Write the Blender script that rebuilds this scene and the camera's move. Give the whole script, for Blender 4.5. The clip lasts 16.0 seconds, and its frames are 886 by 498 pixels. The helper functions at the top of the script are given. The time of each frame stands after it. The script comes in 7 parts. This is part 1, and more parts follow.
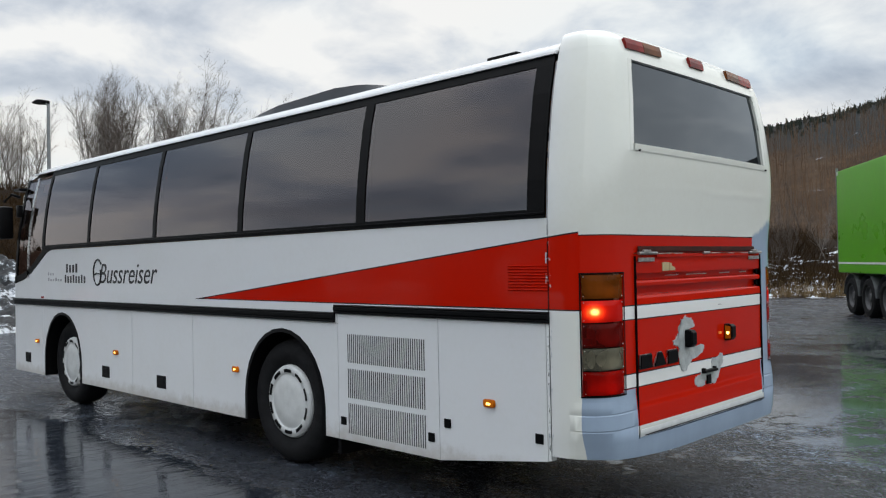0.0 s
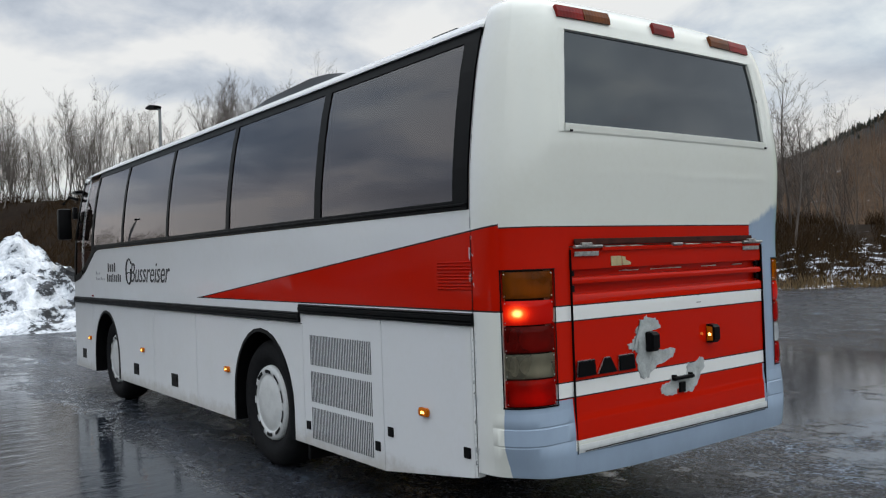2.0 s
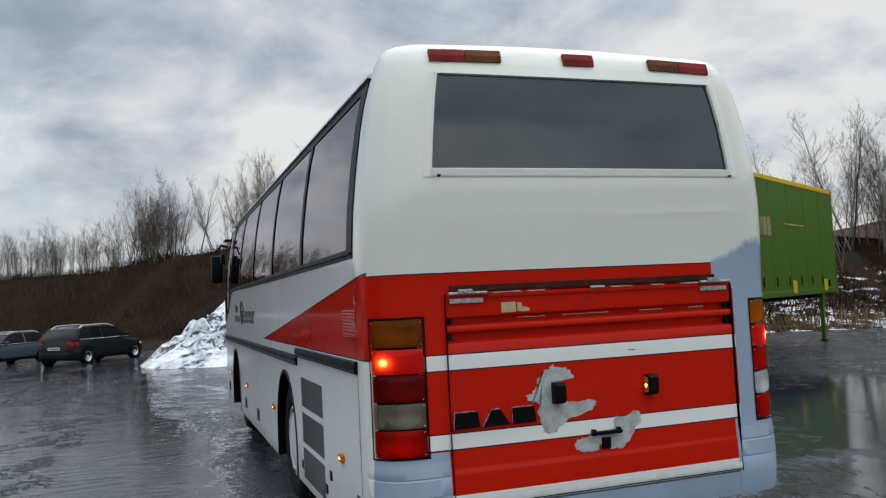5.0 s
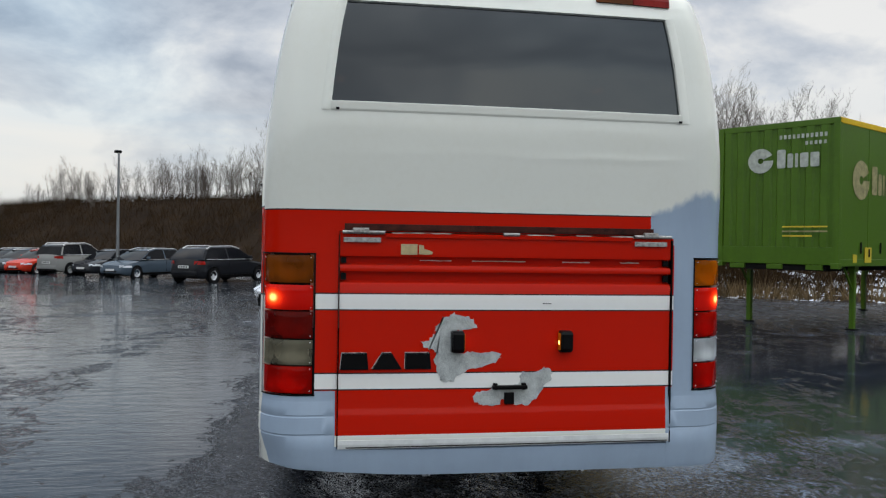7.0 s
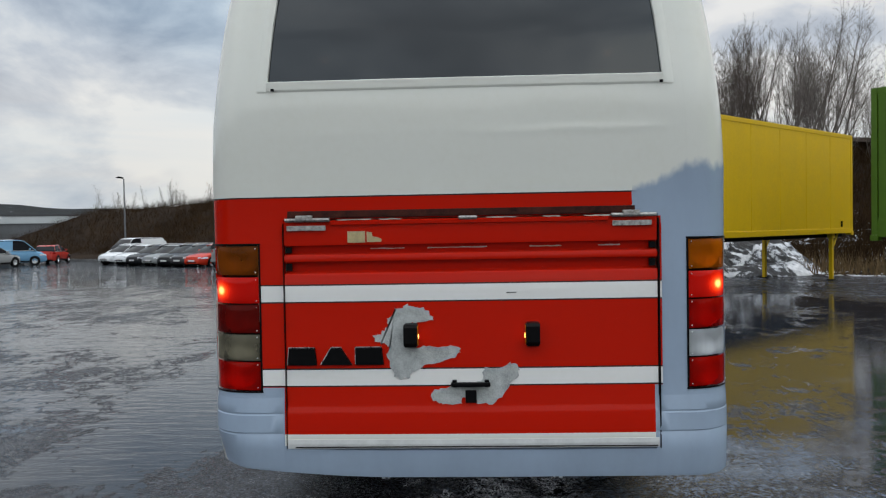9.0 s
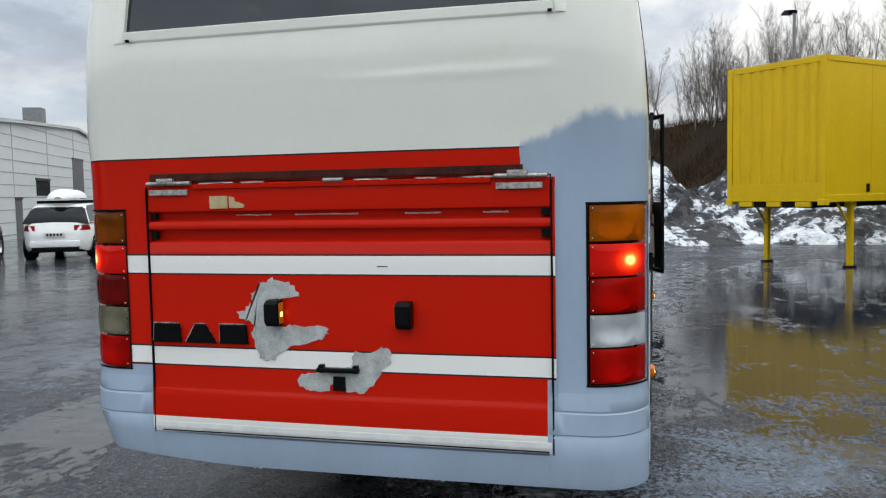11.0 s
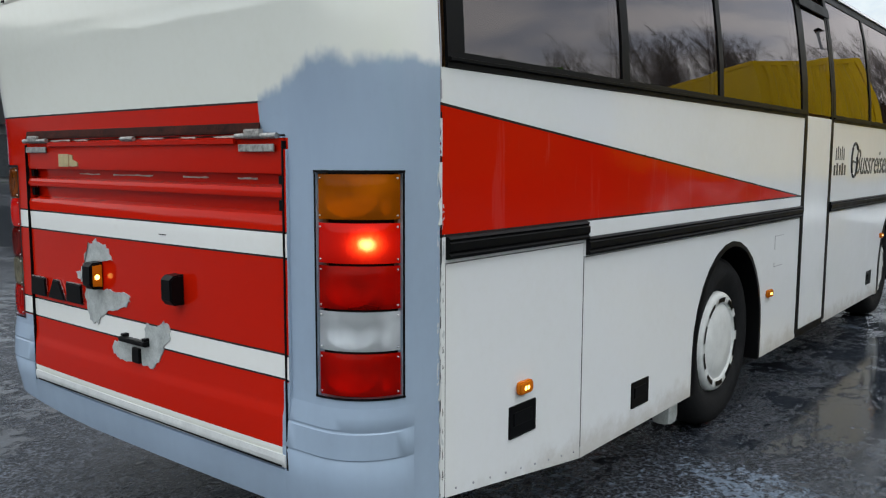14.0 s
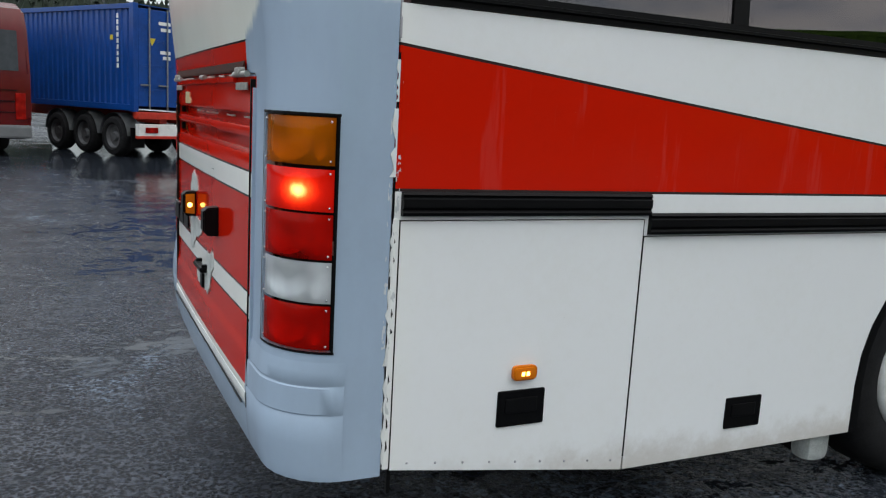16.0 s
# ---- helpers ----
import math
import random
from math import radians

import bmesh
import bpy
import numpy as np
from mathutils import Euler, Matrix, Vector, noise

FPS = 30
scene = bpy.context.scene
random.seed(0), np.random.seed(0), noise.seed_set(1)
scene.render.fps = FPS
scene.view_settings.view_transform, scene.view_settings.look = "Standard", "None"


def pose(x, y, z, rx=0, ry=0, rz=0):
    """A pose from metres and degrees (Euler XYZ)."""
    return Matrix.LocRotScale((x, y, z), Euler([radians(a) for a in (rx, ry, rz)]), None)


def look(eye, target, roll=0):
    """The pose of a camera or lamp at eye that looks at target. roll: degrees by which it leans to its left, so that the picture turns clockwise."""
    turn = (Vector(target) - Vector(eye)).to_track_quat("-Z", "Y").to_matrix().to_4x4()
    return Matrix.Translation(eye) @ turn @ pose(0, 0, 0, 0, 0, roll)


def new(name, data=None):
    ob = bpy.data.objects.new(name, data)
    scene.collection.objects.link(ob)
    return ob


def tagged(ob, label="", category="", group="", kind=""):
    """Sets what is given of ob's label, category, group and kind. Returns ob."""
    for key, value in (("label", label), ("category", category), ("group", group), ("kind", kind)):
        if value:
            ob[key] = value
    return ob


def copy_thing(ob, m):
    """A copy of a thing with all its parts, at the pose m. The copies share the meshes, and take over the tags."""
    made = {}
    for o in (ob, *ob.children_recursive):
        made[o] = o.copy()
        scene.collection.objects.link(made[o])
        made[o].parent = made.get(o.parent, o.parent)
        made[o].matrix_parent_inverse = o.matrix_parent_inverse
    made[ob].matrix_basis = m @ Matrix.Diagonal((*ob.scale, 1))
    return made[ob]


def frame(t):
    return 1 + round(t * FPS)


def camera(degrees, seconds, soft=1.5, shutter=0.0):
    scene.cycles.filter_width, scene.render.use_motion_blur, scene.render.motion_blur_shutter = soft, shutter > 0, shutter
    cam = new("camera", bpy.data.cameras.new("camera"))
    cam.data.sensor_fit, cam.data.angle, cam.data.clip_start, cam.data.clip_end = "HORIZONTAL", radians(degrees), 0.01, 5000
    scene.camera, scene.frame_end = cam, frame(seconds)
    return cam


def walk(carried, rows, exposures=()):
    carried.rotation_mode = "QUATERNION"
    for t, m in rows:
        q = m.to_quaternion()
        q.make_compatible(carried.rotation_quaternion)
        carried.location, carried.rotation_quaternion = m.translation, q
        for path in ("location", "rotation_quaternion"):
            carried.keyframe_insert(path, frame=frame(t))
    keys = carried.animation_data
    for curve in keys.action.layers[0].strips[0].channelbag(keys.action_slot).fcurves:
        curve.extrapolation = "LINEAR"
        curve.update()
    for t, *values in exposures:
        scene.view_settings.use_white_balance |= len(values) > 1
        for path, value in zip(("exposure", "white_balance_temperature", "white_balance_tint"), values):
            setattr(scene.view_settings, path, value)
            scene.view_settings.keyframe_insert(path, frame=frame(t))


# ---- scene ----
cam = camera(56.8, 16.0, soft=1.2)
PATH = [
    (0, (2.544, -5.114, 1.61), (1.154, -3.677, 1.643), -1.1),
    (0.5, (2.66, -4.791, 1.621), (1.206, -3.419, 1.683), -1.5),
    (1, (2.841, -4.491, 1.613), (1.33, -3.181, 1.67), -2.1),
    (1.5, (2.969, -4.222, 1.604), (1.415, -2.965, 1.645), -2.4),
    (2, (3.033, -3.966, 1.612), (1.433, -2.766, 1.632), -2.0),
    (2.5, (3.256, -3.715, 1.614), (1.611, -2.579, 1.639), -1.9),
    (3, (3.416, -3.463, 1.612), (1.729, -2.389, 1.64), -2.0),
    (3.5, (3.51, -3.115, 1.617), (1.778, -2.116, 1.653), -1.9),
    (4, (3.678, -2.829, 1.62), (1.881, -1.953, 1.689), -2.8),
    (6.3, (4.061, -1.421, 1.596), (2.12, -0.945, 1.664), -0.5),
    (6.5, (4.048, -1.297, 1.587), (2.101, -0.839, 1.622), 0.1),
    (7, (4.091, -1.017, 1.593), (2.118, -0.69, 1.579), 0.9),
    (7.5, (4.154, -0.737, 1.604), (2.165, -0.53, 1.604), 0.1),
    (8, (4.064, -0.512, 1.591), (2.069, -0.364, 1.591), -0.3),
    (9.2, (3.77, 0.165, 1.592), (1.776, 0.03, 1.525), -1.1),
    (10.3, (3.352, 0.786, 1.581), (1.39, 0.426, 1.437), -1.6),
    (10.5, (3.279, 0.957, 1.58), (1.325, 0.553, 1.442), -1.8),
    (11, (3.129, 1.269, 1.58), (1.197, 0.771, 1.444), -1.1),
    (11.5, (2.891, 1.552, 1.569), (0.986, 0.957, 1.434), -0.6),
    (12, (2.744, 1.902, 1.574), (0.883, 1.177, 1.462), -0.3),
    (12.5, (2.559, 2.18, 1.578), (0.732, 1.373, 1.469), 0.2),
    (13, (2.223, 2.392, 1.573), (0.45, 1.479, 1.421), -0.0),
    (13.5, (1.969, 2.7, 1.566), (0.301, 1.609, 1.399), -0.4),
    (14, (1.698, 2.911, 1.57), (0.152, 1.661, 1.352), 0.2),
    (14.5, (1.349, 3.057, 1.552), (-0.059, 1.665, 1.27), 1.0),
    (15, (1.077, 3.303, 1.565), (-0.156, 1.755, 1.274), 1.4),
    (15.5, (0.821, 3.416, 1.548), (-0.197, 1.72, 1.255), 2.4),
    (16, (0.552, 3.504, 1.557), (-0.293, 1.721, 1.228), 3.2),
]
walk(cam, [(t, look(eye, target, roll)) for t, eye, target, roll in PATH],
     exposures=((0, -0.27, 6530, 4), (0.5, -0.39, 6530, 4), (2, -0.39, 6480, 4), (4, -0.54, 6450, 4), (6.5, -0.40, 6480, 4), (7.5, -0.42, 6500, 5), (8.2, -0.60, 6500, 5), (10.5, -0.09, 6550, 4), (12.5, -0.09, 6510, 4), (13.5, -0.09, 6480, 3), (14, -0.13, 6470, 3), (14.5, -0.38, 6510, 3), (15, -0.17, 6510, 3), (15.5, -0.11, 6510, 3), (16, -0.08, 6510, 3)))


# ---- world, sun and exposure ----
class Nodes:
    """Short calls to build a node tree."""

    def __init__(self, tree):
        self.tree = tree
        tree.nodes.clear()

    def add(self, kind, **values):
        node = self.tree.nodes.new(kind)
        for key, value in values.items():
            setattr(node, key, value)
        return node

    def put(self, socket, value):
        if isinstance(value, bpy.types.NodeSocket):
            self.tree.links.new(value, socket)
        elif value is not None:
            if isinstance(value, (tuple, list)) and len(value) == 3 and socket.type == "RGBA":
                value = (*value, 1.0)
            socket.default_value = value

    def math(self, op, a, b=None, c=None, clamp=False):
        node = self.add("ShaderNodeMath", operation=op, use_clamp=clamp)
        for i, v in enumerate((a, b, c)):
            self.put(node.inputs[i], v)
        return node.outputs[0]

    def step(self, value, lo, hi):
        node = self.add("ShaderNodeMapRange", interpolation_type="SMOOTHSTEP")
        self.put(node.inputs[0], value)
        self.put(node.inputs[1], lo)
        self.put(node.inputs[2], hi)
        return node.outputs[0]

    def mix(self, fac, a, b, blend="MIX"):
        node = self.add("ShaderNodeMix", data_type="RGBA", blend_type=blend)
        self.put(node.inputs[0], fac)
        self.put(node.inputs[6], a)
        self.put(node.inputs[7], b)
        return node.outputs[2]

    def noise(self, scale, detail=4.0, rough=0.55, vector=None, distort=0.0):
        node = self.add("ShaderNodeTexNoise")
        self.put(node.inputs["Vector"], vector)
        for key, v in (("Scale", scale), ("Detail", detail), ("Roughness", rough), ("Distortion", distort)):
            node.inputs[key].default_value = v
        return node.outputs["Fac"]

    def ramp(self, fac, stops):
        node = self.add("ShaderNodeValToRGB")
        el = node.color_ramp.elements
        while len(el) < len(stops):
            el.new(0.5)
        for e, (p, c) in zip(el, stops):
            e.position, e.color = p, (*c, 1.0) if len(c) == 3 else c
        self.put(node.inputs[0], fac)
        return node.outputs[0]

    def coords(self, kind="Object"):
        return self.add("ShaderNodeTexCoord").outputs[kind]

    def split(self, vector):
        node = self.add("ShaderNodeSeparateXYZ")
        self.put(node.inputs[0], vector)
        return node.outputs[0], node.outputs[1], node.outputs[2]

    def scaled(self, vector, sx, sy, sz):
        node = self.add("ShaderNodeMapping")
        self.put(node.inputs[0], vector)
        node.inputs["Scale"].default_value = (sx, sy, sz)
        return node.outputs[0]


SUN_HEIGHT, SUN_TURN = radians(30), radians(85)
world = bpy.data.worlds.new("sky")
scene.world = world
world.use_nodes = True
w = Nodes(world.node_tree)
sky = w.add("ShaderNodeTexSky", sky_type="NISHITA", sun_disc=False, sun_elevation=SUN_HEIGHT, sun_rotation=SUN_TURN, air_density=1.2, dust_density=2.0)
ray = w.coords("Generated")
rx_, ry_, rz_ = w.split(ray)
lift = w.math("ADD", w.math("MAXIMUM", rz_, 0.0), 0.40)
deck = w.add("ShaderNodeCombineXYZ")
for i_, r_ in enumerate((rx_, ry_)):
    w.put(deck.inputs[i_], w.math("DIVIDE", r_, lift))
drift = w.add("ShaderNodeMapping")
w.put(drift.inputs[0], deck.outputs[0])
drift.inputs["Location"].default_value = (3.1, -1.7, 0.4)
big = w.noise(1.05, 5.0, 0.50, drift.outputs[0], 0.30)
fine = w.noise(3.4, 6.0, 0.58, drift.outputs[0], 0.25)
tone = w.math("ADD", w.math("MULTIPLY", big, 0.66), w.math("MULTIPLY", fine, 0.34))
cloud = w.ramp(tone, ((0.395, (0.34, 0.39, 0.50)), (0.465, (0.50, 0.56, 0.69)), (0.520, (0.80, 0.84, 0.95)), (0.580, (1.24, 1.21, 1.22))))
hue = w.step(w.noise(0.9, 2.0, 0.5, w.scaled(drift.outputs[0], 1, 1, 1)), 0.40, 0.60)
cloud = w.mix(1.0, cloud, w.mix(hue, (0.89, 0.99, 1.06), (1.02, 1.0, 1.0)), "MULTIPLY")
glow = w.step(rz_, 0.24, 0.02)
# long low bands of warm and cold cloud towards the horizon
bands = w.step(w.noise(1.6, 4.0, 0.55, w.scaled(ray, 1, 1, 9), 0.4), 0.40, 0.60)
cloud = w.mix(w.math("MULTIPLY", glow, 0.50), cloud, w.mix(bands, (0.84, 0.91, 1.02), (1.25, 1.12, 1.05)))
open_sky = w.mix(1.0, sky.outputs[0], (0.10, 0.10, 0.10), "MULTIPLY")
veil = w.step(tone, 0.60, 0.36)
shade = w.mix(w.math("MULTIPLY_ADD", veil, 0.12, 0.86), open_sky, cloud)
overhead = w.math("MULTIPLY_ADD", w.step(rz_, 0.42, 0.95), 2.3, 1.0)
back = w.add("ShaderNodeBackground")
w.put(back.inputs[0], shade)
w.put(back.inputs[1], overhead)
w.put(w.add("ShaderNodeOutputWorld").inputs[0], back.outputs[0])

sun_data = bpy.data.lights.new("sun", "SUN")
sun_data.energy, sun_data.angle, sun_data.color = 2.0, radians(150), (1.0, 0.97, 0.94)
sun = new("sun", sun_data)
sun.matrix_world = look((0, 0, 60), (math.sin(SUN_TURN) * -60, math.cos(SUN_TURN) * -60, 60 - 60 * math.tan(SUN_HEIGHT)))
scene.view_settings.exposure = 0.0


# ---- materials ----
def material(name, build):
    m = bpy.data.materials.new(name)
    m.use_nodes = True
    n = Nodes(m.node_tree)
    out = n.add("ShaderNodeOutputMaterial")
    n.put(out.inputs[0], build(n))
    return m


def surface(n, colour, rough=0.5, metal=0.0, bump=None, strength=0.2, distance=0.01, coat=0.0, spec=0.5):
    p = n.add("ShaderNodeBsdfPrincipled")
    n.put(p.inputs["Base Color"], colour)
    n.put(p.inputs["Roughness"], rough)
    n.put(p.inputs["Metallic"], metal)
    n.put(p.inputs["Coat Weight"], coat)
    n.put(p.inputs["Specular IOR Level"], spec)
    if bump is not None:
        b = n.add("ShaderNodeBump")
        b.inputs["Strength"].default_value, b.inputs["Distance"].default_value = strength, distance
        n.put(b.inputs["Height"], bump)
        n.put(p.inputs["Normal"], b.outputs[0])
    return p.outputs[0]


def plain(name, colour, rough=0.5, metal=0.0, vary=0.12, scale=6.0, bump=0.0, coat=0.0, spec=0.32):
    """A worn even material: colour and gloss vary at two scales."""
    def build(n):
        co = n.coords()
        a, b = n.noise(scale, 4, 0.6, co), n.noise(scale * 9, 3, 0.6, co)
        f = n.math("ADD", n.math("MULTIPLY", a, 0.65), n.math("MULTIPLY", b, 0.35))
        dark = tuple(c * (1 - vary * 1.6) for c in colour)
        light = tuple(min(1, c * (1 + vary)) for c in colour)
        col = n.ramp(f, ((0.3, dark), (0.7, light)))
        r = n.math("MULTIPLY_ADD", a, 0.24, rough - 0.12, clamp=True)
        return surface(n, col, r, metal, b if bump else None, bump, 0.01, coat, spec)
    return material(name, build)


def lens(name, colour, glow=0.0, rough=0.08, deep=0.66, clear=None):
    def build(n):
        co = n.coords()
        x, y, z = n.split(co)
        ribs = n.math("SINE", n.math("MULTIPLY", y, 260.0))
        p = n.add("ShaderNodeBsdfPrincipled")
        f = n.noise(9.0, 3, 0.5, co)
        n.put(p.inputs["Base Color"], n.ramp(n.noise(6.0, 2, 0.4, co), ((0.38, tuple(c * deep for c in colour)), (0.62, tuple(min(1, c * 1.15) for c in colour)))))
        p.inputs["Roughness"].default_value = rough
        p.inputs["Coat Weight"].default_value = 0.0
        p.inputs["Specular IOR Level"].default_value = 0.14
        b = n.add("ShaderNodeBump")
        b.inputs["Strength"].default_value, b.inputs["Distance"].default_value = 0.08, 0.004
        n.put(b.inputs["Height"], ribs)
        n.put(p.inputs["Normal"], b.outputs[0])
        if glow:
            n.put(p.inputs["Emission Color"], colour)
            p.inputs["Emission Strength"].default_value = glow
        if not clear:
            return p.outputs[0]
        t = n.add("ShaderNodeBsdfTransparent")
        n.put(t.inputs[0], clear)
        m = n.add("ShaderNodeMixShader")
        m.inputs[0].default_value = 0.46
        n.put(m.inputs[1], p.outputs[0])
        n.put(m.inputs[2], t.outputs[0])
        return m.outputs[0]
    return material(name, build)


def lit_lens(n):
    """A red lens with a bulb burning behind it: brightest in front of the bulb."""
    co = n.coords()
    x, y, z = n.split(co)
    dx = n.math("ADD", x, 0.078)
    dy = n.math("SUBTRACT", n.math("ABSOLUTE", y), 1.178)
    dz = n.math("SUBTRACT", z, 1.312)
    d2 = n.math("ADD", n.math("ADD", n.math("MULTIPLY", dx, dx), n.math("MULTIPLY", dy, dy)), n.math("MULTIPLY", n.math("MULTIPLY", dz, dz), 1.7))
    fan = n.math("MULTIPLY_ADD", n.noise(60.0, 3, 0.6, n.scaled(co, 1, 1, 0.5)), 0.9, 0.55)
    heat = n.math("POWER", 2.718, n.math("MULTIPLY", n.math("MULTIPLY", d2, fan), -720.0))
    wide = n.math("POWER", 2.718, n.math("MULTIPLY", d2, -210.0))
    p = n.add("ShaderNodeBsdfPrincipled")
    n.put(p.inputs["Base Color"], (0.45, 0.004, 0.002))
    p.inputs["Roughness"].default_value = 0.08
    p.inputs["Specular IOR Level"].default_value = 0.14
    n.put(p.inputs["Emission Color"], n.ramp(heat, ((0.0, (1.0, 0.016, 0.003)), (0.45, (1.0, 0.10, 0.015)), (0.9, (1.0, 0.50, 0.14)))))
    n.put(p.inputs["Emission Strength"], n.math("ADD", n.math("MULTIPLY_ADD", wide, 0.8, 0.03), n.math("MULTIPLY", heat, 3.2)))
    return p.outputs[0]


def lamp_glow(name, colour, strength):
    def build(n):
        e = n.add("ShaderNodeEmission")
        n.put(e.inputs[0], colour)
        e.inputs[1].default_value = strength
        return e.outputs[0]
    return material(name, build)


def glass(name, tint, ior=1.5, rough=0.0, warm=(1.0, 1.0, 1.0)):
    def build(n):
        t = n.add("ShaderNodeBsdfTransparent")
        n.put(t.inputs[0], tint)
        g = n.add("ShaderNodeBsdfGlossy")
        g.inputs["Roughness"].default_value = rough
        n.put(g.inputs[0], warm)
        b = n.add("ShaderNodeBump")
        b.inputs["Strength"].default_value, b.inputs["Distance"].default_value = 0.03, 0.04
        n.put(b.inputs["Height"], n.noise(1.1, 2, 0.5, n.coords()))
        n.put(g.inputs["Normal"], b.outputs[0])
        f = n.add("ShaderNodeFresnel")
        f.inputs[0].default_value = ior
        m = n.add("ShaderNodeMixShader")
        n.put(m.inputs[0], f.outputs[0])
        n.put(m.inputs[1], t.outputs[0])
        n.put(m.inputs[2], g.outputs[0])
        return m.outputs[0]
    return material(name, build)


BAND = (0.78, 0.775, 0.745)
# paint zones of the coach, in metres of its own space (rear at x = 0, sides at y = +-1.25)
WHITE, CREAM, RED, PRIMER, LINE = (0.71, 0.72, 0.73), (0.74, 0.745, 0.68), (0.475, 0.0095, 0.002), (0.30, 0.375, 0.475), (0.03, 0.02, 0.02)


def coach_paint(n):
    co = n.coords()
    x, y, z = n.split(co)
    gt = lambda a, b: n.math("GREATER_THAN", a, b)
    lt = lambda a, b: n.math("LESS_THAN", a, b)
    both = lambda a, b: n.math("MULTIPLY", a, b)
    either = lambda a, b: n.math("MAXIMUM", a, b)
    far = n.math("ABSOLUTE", y)
    rear = either(gt(x, -0.14), both(gt(x, -0.345), gt(y, 0.0)))
    ground = n.mix(n.step(x, -0.5, -0.12), WHITE, CREAM)
    # red wedge on both sides
    top = n.math("MULTIPLY_ADD", n.math("ADD", x, 0.3), 0.1062, 1.75)
    d_top, d_low = n.math("SUBTRACT", top, z), n.math("SUBTRACT", z, 1.322)
    wedge = both(gt(d_top, 0.0), gt(d_low, 0.0))
    near = n.math("MINIMUM", n.math("ABSOLUTE", d_top), n.math("ABSOLUTE", d_low))
    edge = both(lt(near, 0.0045), both(gt(d_top, -0.005), gt(d_low, -0.005)))
    side = n.mix(edge, n.mix(wedge, ground, RED), LINE)
    # rear: red field with two white bands
    red_on = both(lt(z, 1.75), gt(z, 0.63))
    band = either(both(gt(z, 1.254), lt(z, 1.336)), both(gt(z, 0.856), lt(z, 0.938)))
    tail = n.mix(red_on, ground, RED)
    tail = n.mix(both(band, lt(y, 0.91)), tail, BAND)
    for level in (1.75, 1.336, 1.254, 0.938, 0.856):
        tail = n.mix(lt(n.math("ABSOLUTE", n.math("SUBTRACT", z, level)), 0.0035), tail, LINE)
    ragged = n.math("MULTIPLY_ADD", n.noise(16.0, 3, 0.55, n.scaled(co, 1, 1.5, 0.6)), 0.034, -0.017)
    blotch = n.math("MULTIPLY_ADD", n.noise(7.0, 3, 0.6, co), 0.09, -0.045)
    crest = n.math("MULTIPLY_ADD", n.step(y, 0.74, 1.06), 0.115, 1.755)
    under = n.step(n.math("ADD", z, n.math("ADD", ragged, blotch)), n.math("ADD", crest, 0.026), n.math("ADD", crest, -0.026))
    column = either(gt(y, 0.905), both(gt(n.math("ADD", y, ragged), 0.775), gt(z, 1.635)))
    right = both(under, column)
    low = either(both(lt(z, 0.85), gt(far, 0.87)), lt(z, 0.575))
    streak = n.noise(5.0, 4, 0.6, n.scaled(co, 1, 1, 0.25))
    prime = n.mix(streak, tuple(c * 0.86 for c in PRIMER), tuple(c * 1.12 for c in PRIMER))
    tail = n.mix(either(right, low), tail, prime)
    col = n.mix(rear, side, tail)
    # chips along the corner seam, faint road film
    chip = both(gt(n.noise(34.0, 3, 0.7, n.scaled(co, 1, 1, 0.45)), 0.60), both(lt(n.math("ABSOLUTE", n.math("ADD", x, 0.345)), 0.018), lt(z, 1.72)))
    col = n.mix(chip, col, (0.50, 0.52, 0.53))
    grime = both(n.step(n.math("ADD", z, n.math("MULTIPLY", n.noise(9.0, 4, 0.7, co), 0.22)), 0.56, 0.40), lt(x, -0.36))
    col = n.mix(n.math("MULTIPLY", grime, 0.5), col, (0.30, 0.25, 0.19))
    # very faint pale upright streaks on the red wedge of one side
    pale_streak = both(n.step(n.noise(11.0, 3, 0.65, n.scaled(co, 1.6, 1, 0.16)), 0.60, 0.70), both(wedge, gt(y, 1.2)))
    col = n.mix(n.math("MULTIPLY", pale_streak, 0.02), col, (0.62, 0.60, 0.58))
    film = n.math("ADD", n.math("MULTIPLY", n.noise(2.2, 5, 0.6, co), 0.6), n.math("MULTIPLY", n.noise(30.0, 3, 0.6, co), 0.4))
    col = n.mix(n.step(film, 0.42, 0.70), col, n.mix(1.0, col, (0.972, 0.968, 0.955), "MULTIPLY"))
    speck = n.step(n.noise(90.0, 2, 0.5, co), 0.76, 0.80)
    col = n.mix(n.math("MULTIPLY", speck, 0.12), col, (0.25, 0.23, 0.20))
    flatness = n.math("MULTIPLY_ADD", both(rear, either(right, low)), 0.10, 0.02)
    rough = n.math("MULTIPLY_ADD", film, 0.13, flatness)
    wave = n.noise(2.2, 2, 0.5, n.scaled(co, 1, 0.6, 1.6))
    # a long shallow crease pressed into the white tail
    line = n.math("MULTIPLY_ADD", n.noise(1.7, 2, 0.5, n.scaled(co, 0, 1, 0)), 0.07, 2.005)
    off = n.math("MULTIPLY", n.math("SUBTRACT", z, line), 42.0)
    crease = n.math("POWER", 2.718, n.math("MULTIPLY", n.math("MULTIPLY", off, off), -1.0))
    share = both(n.math("MULTIPLY_ADD", n.step(y, -0.2, 0.5), 0.75, 0.25), both(gt(x, -0.15), n.step(far, 0.98, 0.8)))
    wave = n.math("ADD", wave, both(n.math("MULTIPLY", crease, 0.6), share))
    tones = n.add("ShaderNodeSeparateColor")
    n.put(tones.inputs[0], col)
    sheen = n.math("MULTIPLY_ADD", tones.outputs[1], 0.48, 0.14)
    return surface(n, col, rough, 0.0, wave, 0.12, 0.03, 0.0, sheen)


